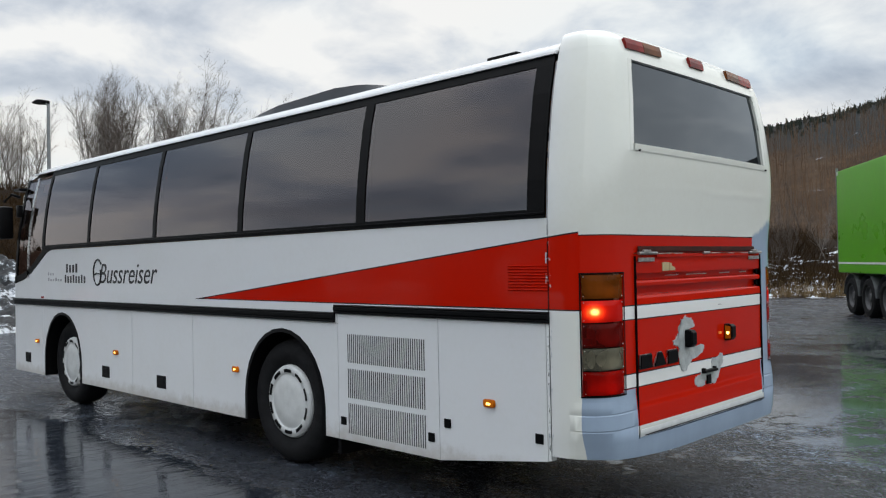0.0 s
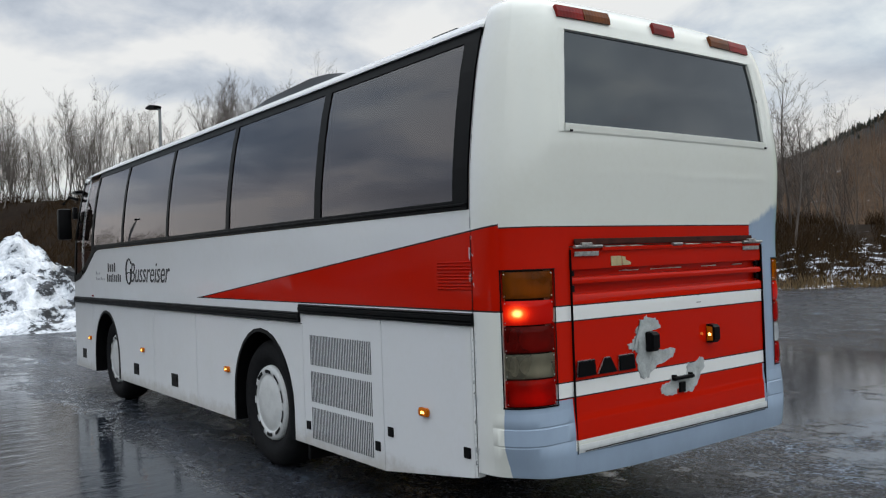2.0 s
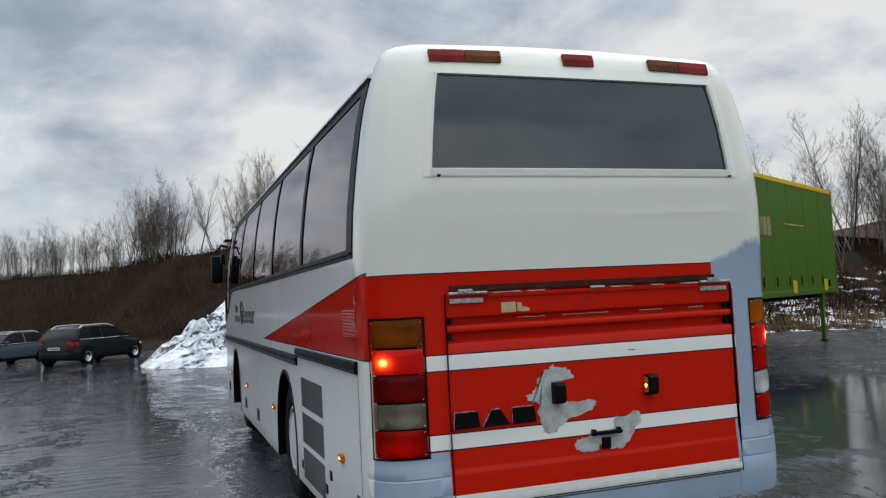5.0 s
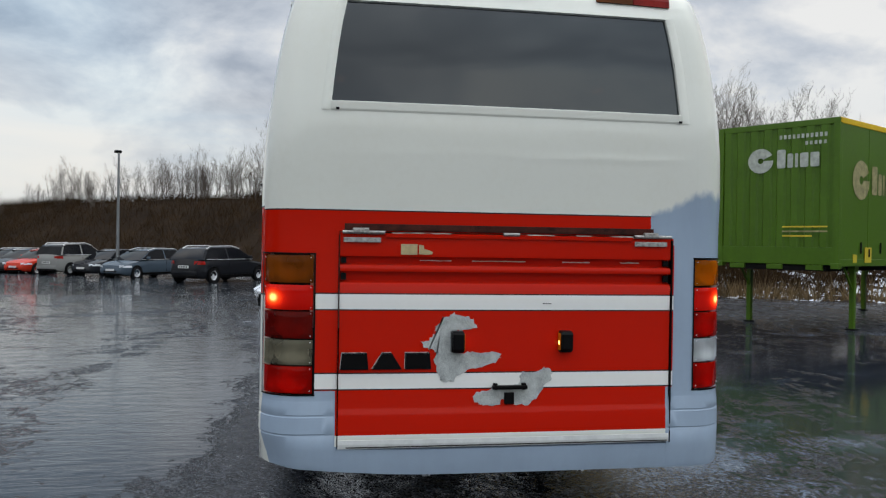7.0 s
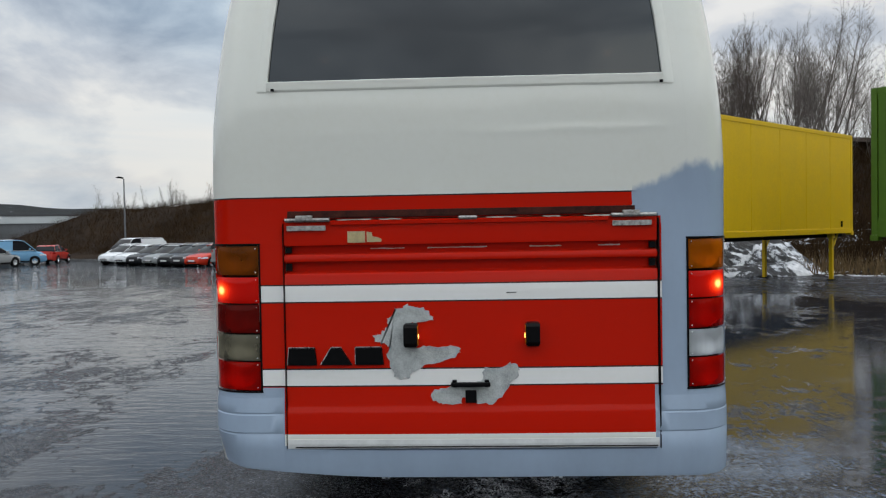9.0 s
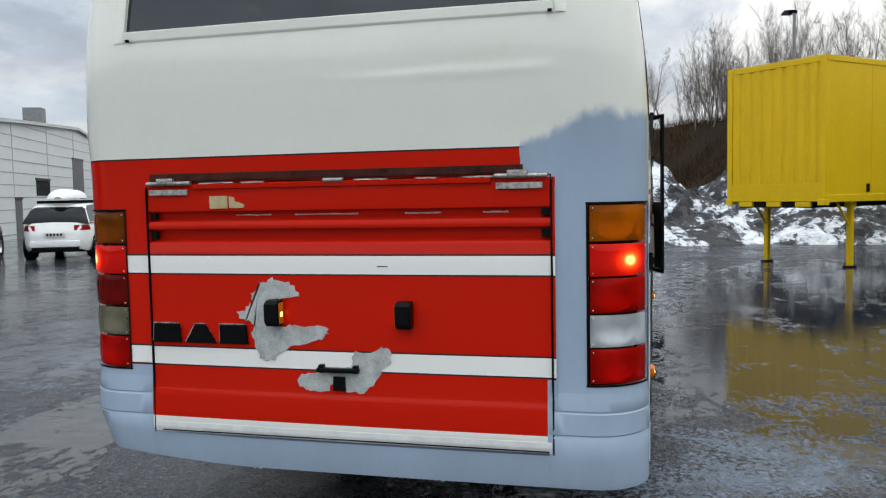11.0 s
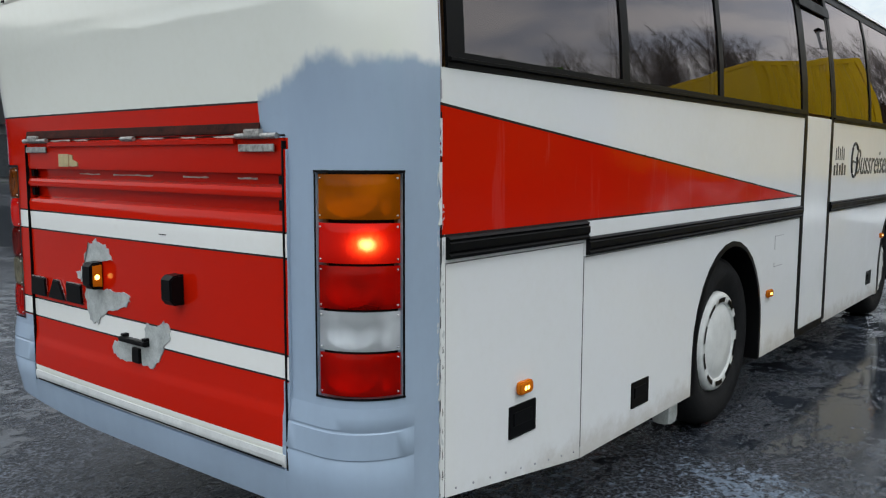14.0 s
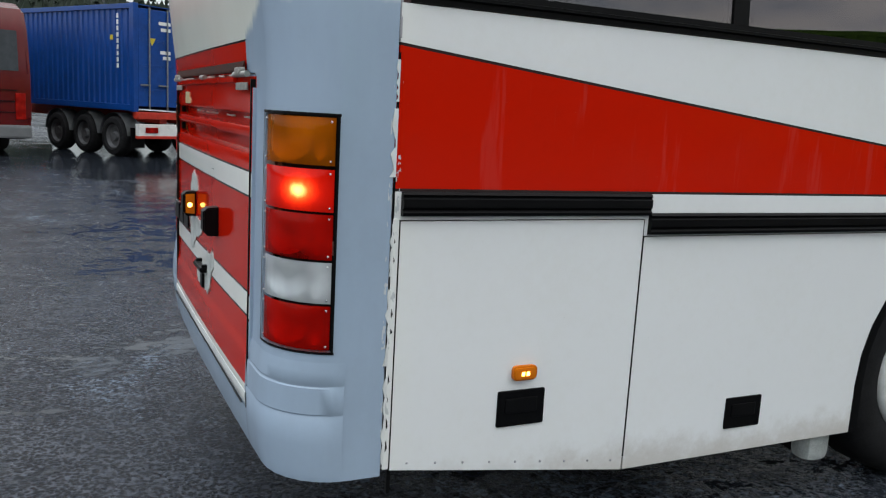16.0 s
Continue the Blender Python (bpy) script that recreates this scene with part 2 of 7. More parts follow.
PAINT = material("coach_paint", coach_paint)
RUBBER = plain("black_rubber", (0.004, 0.004, 0.0045), 0.42, vary=0.25, scale=9, spec=0.09)
TYRE = plain("tyre_rubber", (0.016, 0.016, 0.017), 0.75, vary=0.3, scale=14, bump=0.3, spec=0.07)
BLACK = plain("black_plastic", (0.004, 0.004, 0.0045), 0.35, vary=0.25, spec=0.08)
SLOT = plain("shaded_slot", (0.075, 0.078, 0.082), 0.8, vary=0.2, spec=0.1)
DARK = plain("underbody_black", (0.008, 0.008, 0.008), 0.85, vary=0.3, spec=0.15)
CAP = plain("white_wheel_cover", (0.62, 0.63, 0.62), 0.35, vary=0.10, scale=12)
CHROME = plain("scuffed_chrome", (0.55, 0.56, 0.57), 0.28, 1.0, vary=0.2, scale=30)
HINGE = plain("grubby_bare_metal", (0.40, 0.39, 0.37), 0.42, 0.7, vary=0.5, scale=60)
SOOT_SHADE = plain("soot_and_shade_paint", (0.045, 0.012, 0.008), 0.7, vary=0.55, scale=14, spec=0.1)
SCRAPE = plain("scraped_metal", (0.50, 0.46, 0.40), 0.5, vary=0.35, scale=40)
FILLER = plain("bare_filler", (0.42, 0.44, 0.43), 0.6, vary=0.28, scale=18, bump=0.3)
STICKER = plain("beige_sticker", (0.46, 0.37, 0.20), 0.5, vary=0.2, scale=40)
INK = plain("black_lettering", (0.02, 0.02, 0.022), 0.4)
FAINT_INK = plain("grey_lettering", (0.30, 0.30, 0.32), 0.45)
AMBER = lens("amber_lens", (0.56, 0.135, 0.003), clear=(0.92, 0.36, 0.015))
AMBER_SMOKED = lens("sooty_amber_lens", (0.22, 0.055, 0.005), clear=(0.50, 0.20, 0.02))
RED_SMOKED = lens("sooty_red_lens", (0.16, 0.006, 0.004), clear=(0.42, 0.012, 0.008))
REFLECTOR = plain("lamp_reflector", (0.62, 0.62, 0.62), 0.50, 1.0, vary=0.15, scale=40)
AMBER_DULL = lens("dull_amber_lens", (0.13, 0.036, 0.005))
RED_DULL = lens("dull_red_lens", (0.19, 0.010, 0.007))
AMBER_LIT = lens("lit_amber_lens", (0.50, 0.13, 0.006), 0.10)
RED_LENS = lens("red_lens", (0.46, 0.004, 0.002), deep=0.55, clear=(0.85, 0.014, 0.006))
RED_LIT = material("lit_red_lens", lit_lens)
CLEAR = lens("clear_lens", (0.62, 0.65, 0.67), rough=0.10, clear=(0.90, 0.93, 0.95))
SMOKED = lens("smoked_lens", (0.20, 0.184, 0.13), clear=(0.50, 0.47, 0.38))
BULB_AMBER = lamp_glow("amber_bulb", (1.0, 0.50, 0.10), 9.0)
CABIN_GLOW = lamp_glow("cabin_bulb", (1.0, 0.55, 0.25), 7.0)
TINT = glass("tinted_window", (0.34, 0.27, 0.262), 2.05, warm=(0.95, 0.89, 0.92))
DARK_TINT = glass("dark_tinted_window", (0.003, 0.003, 0.004), 1.72, warm=(0.86, 0.93, 1.0))
PANE = glass("clear_window", (0.75, 0.80, 0.80), 1.5)
THIN_PANE = glass("thin_door_glass", (0.90, 0.93, 0.93), 1.22)
SEAT = plain("seat_cloth", (0.34, 0.19, 0.07), 0.85, vary=0.35, scale=20, bump=0.2)
CABIN = plain("cabin_trim", (0.50, 0.38, 0.33), 0.7, vary=0.2)


def ground_look(n):
    co = n.coords()
    x, y, z = n.split(co)

    def spot(cx, cy, rx, ry):
        a = n.math("MULTIPLY", n.math("ADD", x, -cx), 1 / rx)
        b = n.math("MULTIPLY", n.math("ADD", y, -cy), 1 / ry)
        return n.step(n.math("ADD", n.math("MULTIPLY", a, a), n.math("MULTIPLY", b, b)), 1.3, 0.25)
    grain = n.noise(85.0, 3, 0.8, co)
    stone = n.add("ShaderNodeTexVoronoi")
    n.put(stone.inputs["Vector"], co)
    stone.inputs["Scale"].default_value = 52.0
    patch = n.noise(0.34, 6, 0.64, n.scaled(co, 1, 1.5, 1), 0.8)
    small = n.noise(2.3, 5, 0.68, n.scaled(co, 1, 1.4, 1), 0.6)
    tiny = n.noise(11.0, 4, 0.7, n.scaled(co, 1, 1.5, 1), 0.4)
    wet = n.math("ADD", n.math("ADD", n.math("MULTIPLY", patch, 0.36), n.math("MULTIPLY", small, 0.30)), n.math("ADD", n.math("MULTIPLY", tiny, 0.24), n.math("MULTIPLY", grain, 0.12)))
    # standing water on both sides of the coach
    lake = n.math("MAXIMUM", spot(-7.0, 5.2, 10.0, 4.4), n.math("MAXIMUM", n.math("MULTIPLY", spot(-5.4, -2.45, 4.6, 0.95), 1.0), n.math("MULTIPLY", spot(0.0, 6.5, 6.5, 6.5), 0.55)))
    lake = n.math("MAXIMUM", lake, n.math("MAXIMUM", n.math("MULTIPLY", spot(-20.0, -13.0, 22.0, 13.0), 0.15), n.math("MULTIPLY", spot(-4.0, -19.0, 9.0, 7.5), 0.9)))
    # a film of meltwater on the driver's side, stones showing through it
    film = n.math("MULTIPLY", n.step(y, -1.0, -2.6), n.step(x, 1.2, -1.0))
    ridge = n.noise(5.0, 4, 0.60, n.scaled(co, 1.6, 0.45, 1), 0.5)
    wet = n.math("ADD", wet, n.math("MULTIPLY", film, n.math("MULTIPLY_ADD", ridge, 0.15, 0.0)))
    wash = n.math("MULTIPLY_ADD", lake, 0.115, wet)
    pool = n.step(wash, 0.535, 0.585)
    damp = n.step(wash, 0.44, 0.55)
    asphalt = n.ramp(n.math("ADD", n.math("MULTIPLY", grain, 0.55), n.math("MULTIPLY", stone.outputs[0], 0.7)), ((0.30, (0.0045, 0.005, 0.006)), (0.58, (0.013, 0.015, 0.019)), (0.80, (0.058, 0.064, 0.078))))
    # thin slush, thickest beside the coach's tail; its pale blue also paints sky reflection
    flakes = n.math("ADD", n.math("MULTIPLY", n.noise(0.55, 5, 0.68, n.scaled(co, 1.6, 1, 1), 0.8), 0.60), n.math("MULTIPLY", n.noise(24.0, 3, 0.7, co), 0.40))
    slush_glare = n.step(n.math("MULTIPLY_ADD", n.math("MAXIMUM", spot(-0.6, 3.2, 2.2, 2.6), spot(0.6, 3.2, 1.6, 2.6)), 0.085, flakes), 0.575, 0.615)
    col = n.mix(n.math("MULTIPLY", slush_glare, 0.30), asphalt, (0.27, 0.345, 0.45))
    col = n.mix(n.math("MULTIPLY", pool, 0.6), col, (0.009, 0.012, 0.017))
    dry = n.math("SUBTRACT", 1.0, pool)
    rough = n.math("MULTIPLY_ADD", dry, n.math("MULTIPLY", n.math("MULTIPLY_ADD", grain, 0.30, 0.15), n.math("MULTIPLY_ADD", damp, -0.35, 1.0)), 0.014)
    ripple = n.noise(6.0, 5, 0.68, co)
    relief = n.math("MULTIPLY", n.math("ADD", n.math("MULTIPLY", stone.outputs[0], 0.8), grain), n.math("MULTIPLY_ADD", pool, -0.96, n.math("MULTIPLY_ADD", damp, -0.35, 1.36)))
    height = n.math("ADD", relief, n.math("ADD", n.math("MULTIPLY", ripple, n.math("MULTIPLY_ADD", pool, n.math("MULTIPLY_ADD", lake, -0.25, -0.85), 1.2)), n.math("MULTIPLY", ridge, n.math("MULTIPLY", film, 1.8))))
    return surface(n, col, rough, 0.0, height, 0.45, 0.008, 0.0, n.math("MULTIPLY", n.math("MULTIPLY_ADD", pool, 0.13, 0.12), n.math("MULTIPLY_ADD", n.math("MULTIPLY", n.step(y, 0.0, 1.5), n.step(x, -2.5, -6.0)), -0.45, 1.0)))


def field_look(n):
    co = n.coords()
    x, y, z = n.split(co)
    a, b = n.noise(0.25, 5, 0.65, co), n.noise(3.0, 5, 0.65, co)
    f = n.math("ADD", n.math("MULTIPLY", a, 0.5), n.math("MULTIPLY", b, 0.5))
    col = n.ramp(f, ((0.32, (0.007, 0.0042, 0.0024)), (0.5, (0.015, 0.009, 0.005)), (0.68, (0.032, 0.020, 0.010))))
    snow = n.step(n.math("ADD", n.math("MULTIPLY", n.noise(0.45, 5, 0.7, n.scaled(co, 1, 1, 2.5), 0.5), 0.7), n.math("MULTIPLY", n.noise(6.0, 4, 0.7, co), 0.3)), 0.80, 0.83)
    verge = n.math("MULTIPLY", n.step(y, 5.0, 10.0), n.step(z, 2.6, 0.3))
    strip = n.step(n.math("MULTIPLY_ADD", verge, 0.12, n.noise(0.8, 5, 0.7, n.scaled(co, 1, 1, 4.0), 0.6)), 0.625, 0.655)
    snow = n.math("MAXIMUM", snow, n.math("MULTIPLY", strip, n.step(verge, 0.05, 0.3)))
    col = n.mix(snow, col, (0.60, 0.63, 0.67))
    return surface(n, col, 0.95, 0.0, b, 0.4, 0.03, 0.0, 0.08)


def hill_look(n):
    co = n.coords()
    x, y, z = n.split(co)
    a, b = n.noise(0.02, 5, 0.65, co), n.noise(0.30, 6, 0.75, n.scaled(co, 1, 1, 0.4))
    f = n.math("ADD", n.math("MULTIPLY", a, 0.45), n.math("MULTIPLY", b, 0.55))
    col = n.ramp(f, ((0.36, (0.014, 0.0105, 0.008)), (0.50, (0.048, 0.030, 0.018)), (0.62, (0.085, 0.055, 0.034))))
    pine = n.step(n.math("ADD", z, n.math("MULTIPLY", a, 40.0)), 52.0, 66.0)
    pine = n.math("MAXIMUM", pine, n.step(y, -60.0, -110.0))
    col = n.mix(n.math("MULTIPLY", pine, 0.85), col, (0.017, 0.023, 0.026))
    snow = n.step(n.noise(0.11, 5, 0.75, co), 0.655, 0.69)
    col = n.mix(n.math("MULTIPLY", snow, 0.5), col, (0.42, 0.45, 0.50))
    return surface(n, col, 0.95, 0.0, b, 0.8, 1.0, 0.0, 0.1)


def snow_look(n):
    co = n.coords()
    a, b = n.noise(0.62, 6, 0.64, n.scaled(co, 1, 1, 1.7), 0.9), n.noise(7.0, 5, 0.7, co)
    x, y, z = n.split(co)
    c = n.noise(2.4, 5, 0.68, co, 0.6)
    f = n.math("ADD", n.math("ADD", n.math("MULTIPLY", a, 0.52), n.math("MULTIPLY", c, 0.30)), n.math("MULTIPLY", b, 0.18))
    clean = n.math("MULTIPLY_ADD", n.step(y, 2.3, 0.3), 0.055, f)
    col = n.ramp(clean, ((0.47, (0.012, 0.013, 0.015)), (0.505, (0.045, 0.05, 0.058)), (0.525, (0.44, 0.47, 0.51)), (0.61, (0.78, 0.80, 0.83))))
    return surface(n, col, 0.7, 0.0, f, 0.9, 0.12)


ASPHALT = material("wet_asphalt", ground_look)
FIELD = material("dry_grass_and_snow", field_look)
HILL = material("wooded_hillside", hill_look)
SNOW = material("dirty_snow", snow_look)
BARK = plain("bare_bark", (0.105, 0.086, 0.074), 0.9, vary=0.3, scale=3)
BIRCH = plain("pale_bark", (0.165, 0.145, 0.13), 0.85, vary=0.4, scale=4)
WOOD = plain("brown_birch_wood", (0.155, 0.100, 0.064), 0.9, vary=0.35, scale=0.05, spec=0.08)
BRUSH = plain("brown_brush", (0.036, 0.021, 0.009), 0.95, vary=0.4, scale=0.5, spec=0.08)
STRAW = plain("dry_straw", (0.17, 0.115, 0.055), 0.95, vary=0.3, scale=1.5)
NEEDLES = plain("dark_needles", (0.016, 0.024, 0.016), 0.9, vary=0.4, scale=2)
STEEL = plain("galvanised_steel", (0.22, 0.23, 0.24), 0.45, 0.7, vary=0.2)
GREEN = plain("green_container_paint", (0.060, 0.128, 0.006), 0.42, vary=0.12, scale=1.5)
YELLOW = plain("yellow_container_paint", (0.66, 0.43, 0.002), 0.40, vary=0.07, scale=1.5)
BLUE = plain("blue_container_paint", (0.002, 0.046, 0.23), 0.40, vary=0.18, scale=1.5)
LOGO_WHITE = plain("white_lettering", (0.66, 0.68, 0.66), 0.5)
LOGO_GREY = plain("weathered_white_lettering", (0.42, 0.45, 0.40), 0.55, vary=0.3, scale=9)
LOGO_BEIGE = plain("faded_beige_lettering", (0.30, 0.27, 0.13), 0.6, vary=0.4, scale=6)
LOGO_YELLOW = plain("yellow_lettering", (0.55, 0.42, 0.03), 0.5)
CHASSIS_RED = plain("red_chassis_paint", (0.42, 0.03, 0.015), 0.5, vary=0.25)
CLADDING = plain("pale_metal_cladding", (0.50, 0.53, 0.53), 0.45, vary=0.06, scale=0.8)
CLAD_WHITE = plain("white_metal_cladding", (0.66, 0.69, 0.69), 0.45, vary=0.06, scale=0.8)
JOINT = plain("panel_joint_grey", (0.30, 0.32, 0.33), 0.6, vary=0.2, scale=0.6)
CLAD_DARK = plain("black_metal_cladding", (0.018, 0.019, 0.021), 0.4, vary=0.2, scale=0.8)
CLAD_RUST = plain("rust_red_cladding", (0.10, 0.035, 0.022), 0.6, vary=0.2, scale=0.8)
CLAD_GREY = plain("grey_wall", (0.13, 0.135, 0.14), 0.6, vary=0.15, scale=0.8)
ROOFING = plain("dark_roofing", (0.07, 0.07, 0.075), 0.7, vary=0.15)
SHOP_GLASS = plain("dark_shop_glass", (0.03, 0.035, 0.04), 0.08, vary=0.2)
CAR_GLASS = plain("car_window_glass", (0.004, 0.005, 0.007), 0.04, vary=0.2, spec=0.10)
RIM = plain("alloy_rim", (0.66, 0.67, 0.69), 0.35, 0.4, vary=0.12)
CAR_RED = lens("dark_red_lamp", (0.26, 0.007, 0.005))
TRUCK_RIM = plain("dirty_truck_rim", (0.10, 0.10, 0.105), 0.6, 0.3, vary=0.35, scale=8)
HEADLAMP = plain("headlamp_glass", (0.55, 0.57, 0.60), 0.08)
PLATE = plain("number_plate", (0.62, 0.62, 0.60), 0.4)


# ---- building helpers ----
def part(name, bm, mat, parent=None, label="", smooth=False):
    """One mesh object from a bmesh, under a thing or a part."""
    mesh = bpy.data.meshes.new(name)
    bmesh.ops.recalc_face_normals(bm, faces=bm.faces)
    bm.to_mesh(mesh)
    bm.free()
    mesh.materials.append(mat)
    if smooth:
        mesh.shade_smooth()
        mesh.set_sharp_from_angle(angle=radians(38))
    ob = new(name, mesh)
    ob.parent = parent
    if label:
        ob["label"] = label
    return ob


def raw(name, verts, faces, mat, parent=None, label="", smooth=False):
    mesh = bpy.data.meshes.new(name)
    mesh.from_pydata(verts, [], faces)
    mesh.materials.append(mat)
    if smooth:
        mesh.shade_smooth()
    ob = new(name, mesh)
    ob.parent = parent
    if label:
        ob["label"] = label
    return ob


def box(x0, x1, y0, y1, z0, z1, bevel=0.0, bm=None):
    bm = bm or bmesh.new()
    got = bmesh.ops.create_cube(bm, size=1.0, matrix=Matrix.LocRotScale(((x0 + x1) / 2, (y0 + y1) / 2, (z0 + z1) / 2), None, (abs(x1 - x0), abs(y1 - y0), abs(z1 - z0))))
    if bevel:
        edges = list({e for v in got["verts"] for e in v.link_edges})
        bmesh.ops.bevel(bm, geom=edges, offset=bevel, segments=2, affect="EDGES", profile=0.6)
    return bm


def prism(points, axis, lo, hi, bevel=0.0, bm=None):
    """A flat outline (pairs in the two other axes, in order) drawn out along an axis from lo to hi."""
    bm = bm or bmesh.new()

    def at(p, t):
        return {"x": (t, p[0], p[1]), "y": (p[0], t, p[1]), "z": (p[0], p[1], t)}[axis]
    a = [bm.verts.new(at(p, lo)) for p in points]
    b = [bm.verts.new(at(p, hi)) for p in points]
    fa, fb = bm.faces.new(a), bm.faces.new(b[::-1])
    for i in range(len(points)):
        j = (i + 1) % len(points)
        bm.faces.new((a[j], a[i], b[i], b[j]))
    if bevel:
        rim = list({e for f in (fa, fb) for e in f.edges})
        bmesh.ops.bevel(bm, geom=rim, offset=bevel, segments=2, affect="EDGES")
    return bm


def lathe(profile, steps=32, axis="y", centre=(0, 0, 0), bm=None, closed=False):
    """(radius, along) pairs turned round an axis."""
    bm = bm or bmesh.new()
    rings = []
    for i in range(steps):
        a = 2 * math.pi * i / steps
        c, s = math.cos(a), math.sin(a)
        ring = []
        for r, h in profile:
            p = {"y": (r * c, h, r * s), "z": (r * c, r * s, h), "x": (h, r * c, r * s)}[axis]
            ring.append(bm.verts.new((p[0] + centre[0], p[1] + centre[1], p[2] + centre[2])))
        rings.append(ring)
    count = len(profile) if closed else len(profile) - 1
    for i in range(steps):
        a, b = rings[i], rings[(i + 1) % steps]
        for k in range(count):
            m = (k + 1) % len(profile)
            bm.faces.new((a[k], a[m], b[m], b[k]))
    bmesh.ops.remove_doubles(bm, verts=bm.verts, dist=1e-5)
    return bm


def tube(points, radius, sides=8, bm=None):
    """A round bar along points."""
    bm = bm or bmesh.new()
    rings = []
    for i, p in enumerate(points):
        p = Vector(p)
        d = (Vector(points[min(i + 1, len(points) - 1)]) - Vector(points[max(i - 1, 0)])).normalized()
        u = d.orthogonal().normalized()
        v = d.cross(u)
        rings.append([bm.verts.new(p + radius * (math.cos(2 * math.pi * k / sides) * u + math.sin(2 * math.pi * k / sides) * v)) for k in range(sides)])
    for a, b in zip(rings, rings[1:]):
        for k in range(sides):
            bm.faces.new((a[k], a[(k + 1) % sides], b[(k + 1) % sides], b[k]))
    bm.faces.new(rings[0][::-1])
    bm.faces.new(rings[-1])
    return bm


def grid(rows, bm=None, skip=None):
    """Quads between rows of points; skip(i, j) leaves one out."""
    bm = bm or bmesh.new()
    made = [[bm.verts.new(p) for p in row] for row in rows]
    for i in range(len(rows) - 1):
        for j in range(len(rows[0]) - 1):
            if skip is None or not skip(i, j):
                bm.faces.new((made[i][j], made[i][j + 1], made[i + 1][j + 1], made[i + 1][j]))
    return bm


def thick(bm, amount):
    """Gives an open sheet a thickness, inwards."""
    bmesh.ops.recalc_face_normals(bm, faces=bm.faces)
    bmesh.ops.solidify(bm, geom=list(bm.faces), thickness=amount)
    return bm


def thing(name, label, category, group="", at=None):
    ob = new(name)
    tagged(ob, label, category, group)
    if at is not None:
        ob.matrix_world = at
    return ob


# ---- the ground, banks and hills ----
def fall(x, y):
    """Height of the yard: level, sinking gently far behind the parked cars."""
    return -0.020 * max(0.0, min(34.0, -x - 20.0)) * max(0.0, min(1.0, (3.0 - y) / 8.0))


def ground_sheet():
    ticks = [-900, -500, -260, -150, -100, -80] + list(range(-64, 65, 4)) + [80, 100, 150, 260, 500, 900]
    rows = [[(x, y, fall(x, y)) for y in ticks] for x in ticks]
    ob = part("ground", grid(rows), ASPHALT, smooth=True)
    tagged(ob, "wet dark asphalt yard with puddles and grey slush", "ground", kind="structure")


EDGE = [Vector(p) for p in ((24, 40), (8, 33), (-4, 28.5), (-10, 26), (-15.5, 21), (-18.5, 14), (-20.5, 10), (-25, 7), (-30, 3), (-36, -0.5), (-47, -4), (-53, -14), (-61, -28), (-66, -36), (-80, -56))]


def along_edge(s):
    """A place on the yard's edge (0 to 1) and the way outwards."""
    f = s * (len(EDGE) - 1)
    i = min(int(f), len(EDGE) - 2)
    p = EDGE[i].lerp(EDGE[i + 1], f - i)
    ways = []
    for k in (i - 1, i, i + 1):
        k = max(0, min(len(EDGE) - 2, k))
        d = (EDGE[k + 1] - EDGE[k]).normalized()
        ways.append(Vector((d.y, -d.x)) * -1)
    u = f - i
    out = ways[1] + (ways[2] * u if u > 0.5 else ways[0] * (1 - u)) * 0.6
    out.normalize()
    if out.dot(Vector((-1.0, 0.8))) < 0:
        out = -out
    return p, out


def crest_share(s):
    steps = ((0.0, 0.42), (0.22, 0.46), (0.34, 0.58), (0.48, 0.70), (0.58, 0.98), (0.68, 1.20), (0.75, 1.13), (0.79, 1.00), (0.86, 0.96), (0.93, 0.90), (1.0, 0.82))
    for (a, fa), (b, fb) in zip(steps, steps[1:]):
        if s <= b:
            return fa + (fb - fa) * (s - a) / (b - a)
    return 1.12


def bank_height(d, s):
    steps = ((0, -0.05), (1.0, 0.10), (4, 0.55), (8, 2.1), (12, 4.2), (15, 5.3), (18, 5.7), (26, 5.8), (60, 5.6), (130, 5.0))
    for (a, ha), (b, hb) in zip(steps, steps[1:]):
        if d <= b:
            return (ha + (hb - ha) * (d - a) / (b - a)) * crest_share(s)
    return steps[-1][1]


def on_bank(s, d):
    p, out = along_edge(s)
    q = p + out * d
    bump = noise.noise((q.x * 0.22, q.y * 0.22, 0)) * 0.5 * min(1, d / 6)
    return Vector((q.x, q.y, fall(q.x, q.y) * 0.6 + bank_height(d, s) + bump))


def banks():
    dists = (0, 1, 2.2, 4, 6, 8, 10, 12, 15, 18, 22, 30, 40, 60, 90, 130)
    rows = [[on_bank(i / 90, d) for d in dists] for i in range(91)]
    ob = part("bank", grid(rows), FIELD, smooth=True)
    tagged(ob, "earth bank with dry grass, brush and patches of old snow", "bank", kind="structure")


SKYLINE = ((-180, 3), (-120, 5), (-95, 6.5), (-80, 6.2), (-68, 4.8), (-56, 2.8), (-45, 1.8), (-36, 2.4), (-28, 2.0), (-15, 1.6), (0, 1.8), (20, 2.0), (40, 3.0), (54, 4.2), (60, 5.6), (66, 8.3), (72, 9.4), (80, 10.6), (95, 12), (120, 8), (150, 4), (180, 3))


def skyline(b):
    for (a, ha), (c, hc) in zip(SKYLINE, SKYLINE[1:]):
        if b <= c:
            f = (b - a) / (c - a)
            return ha + (hc - ha) * f
    return 3.0


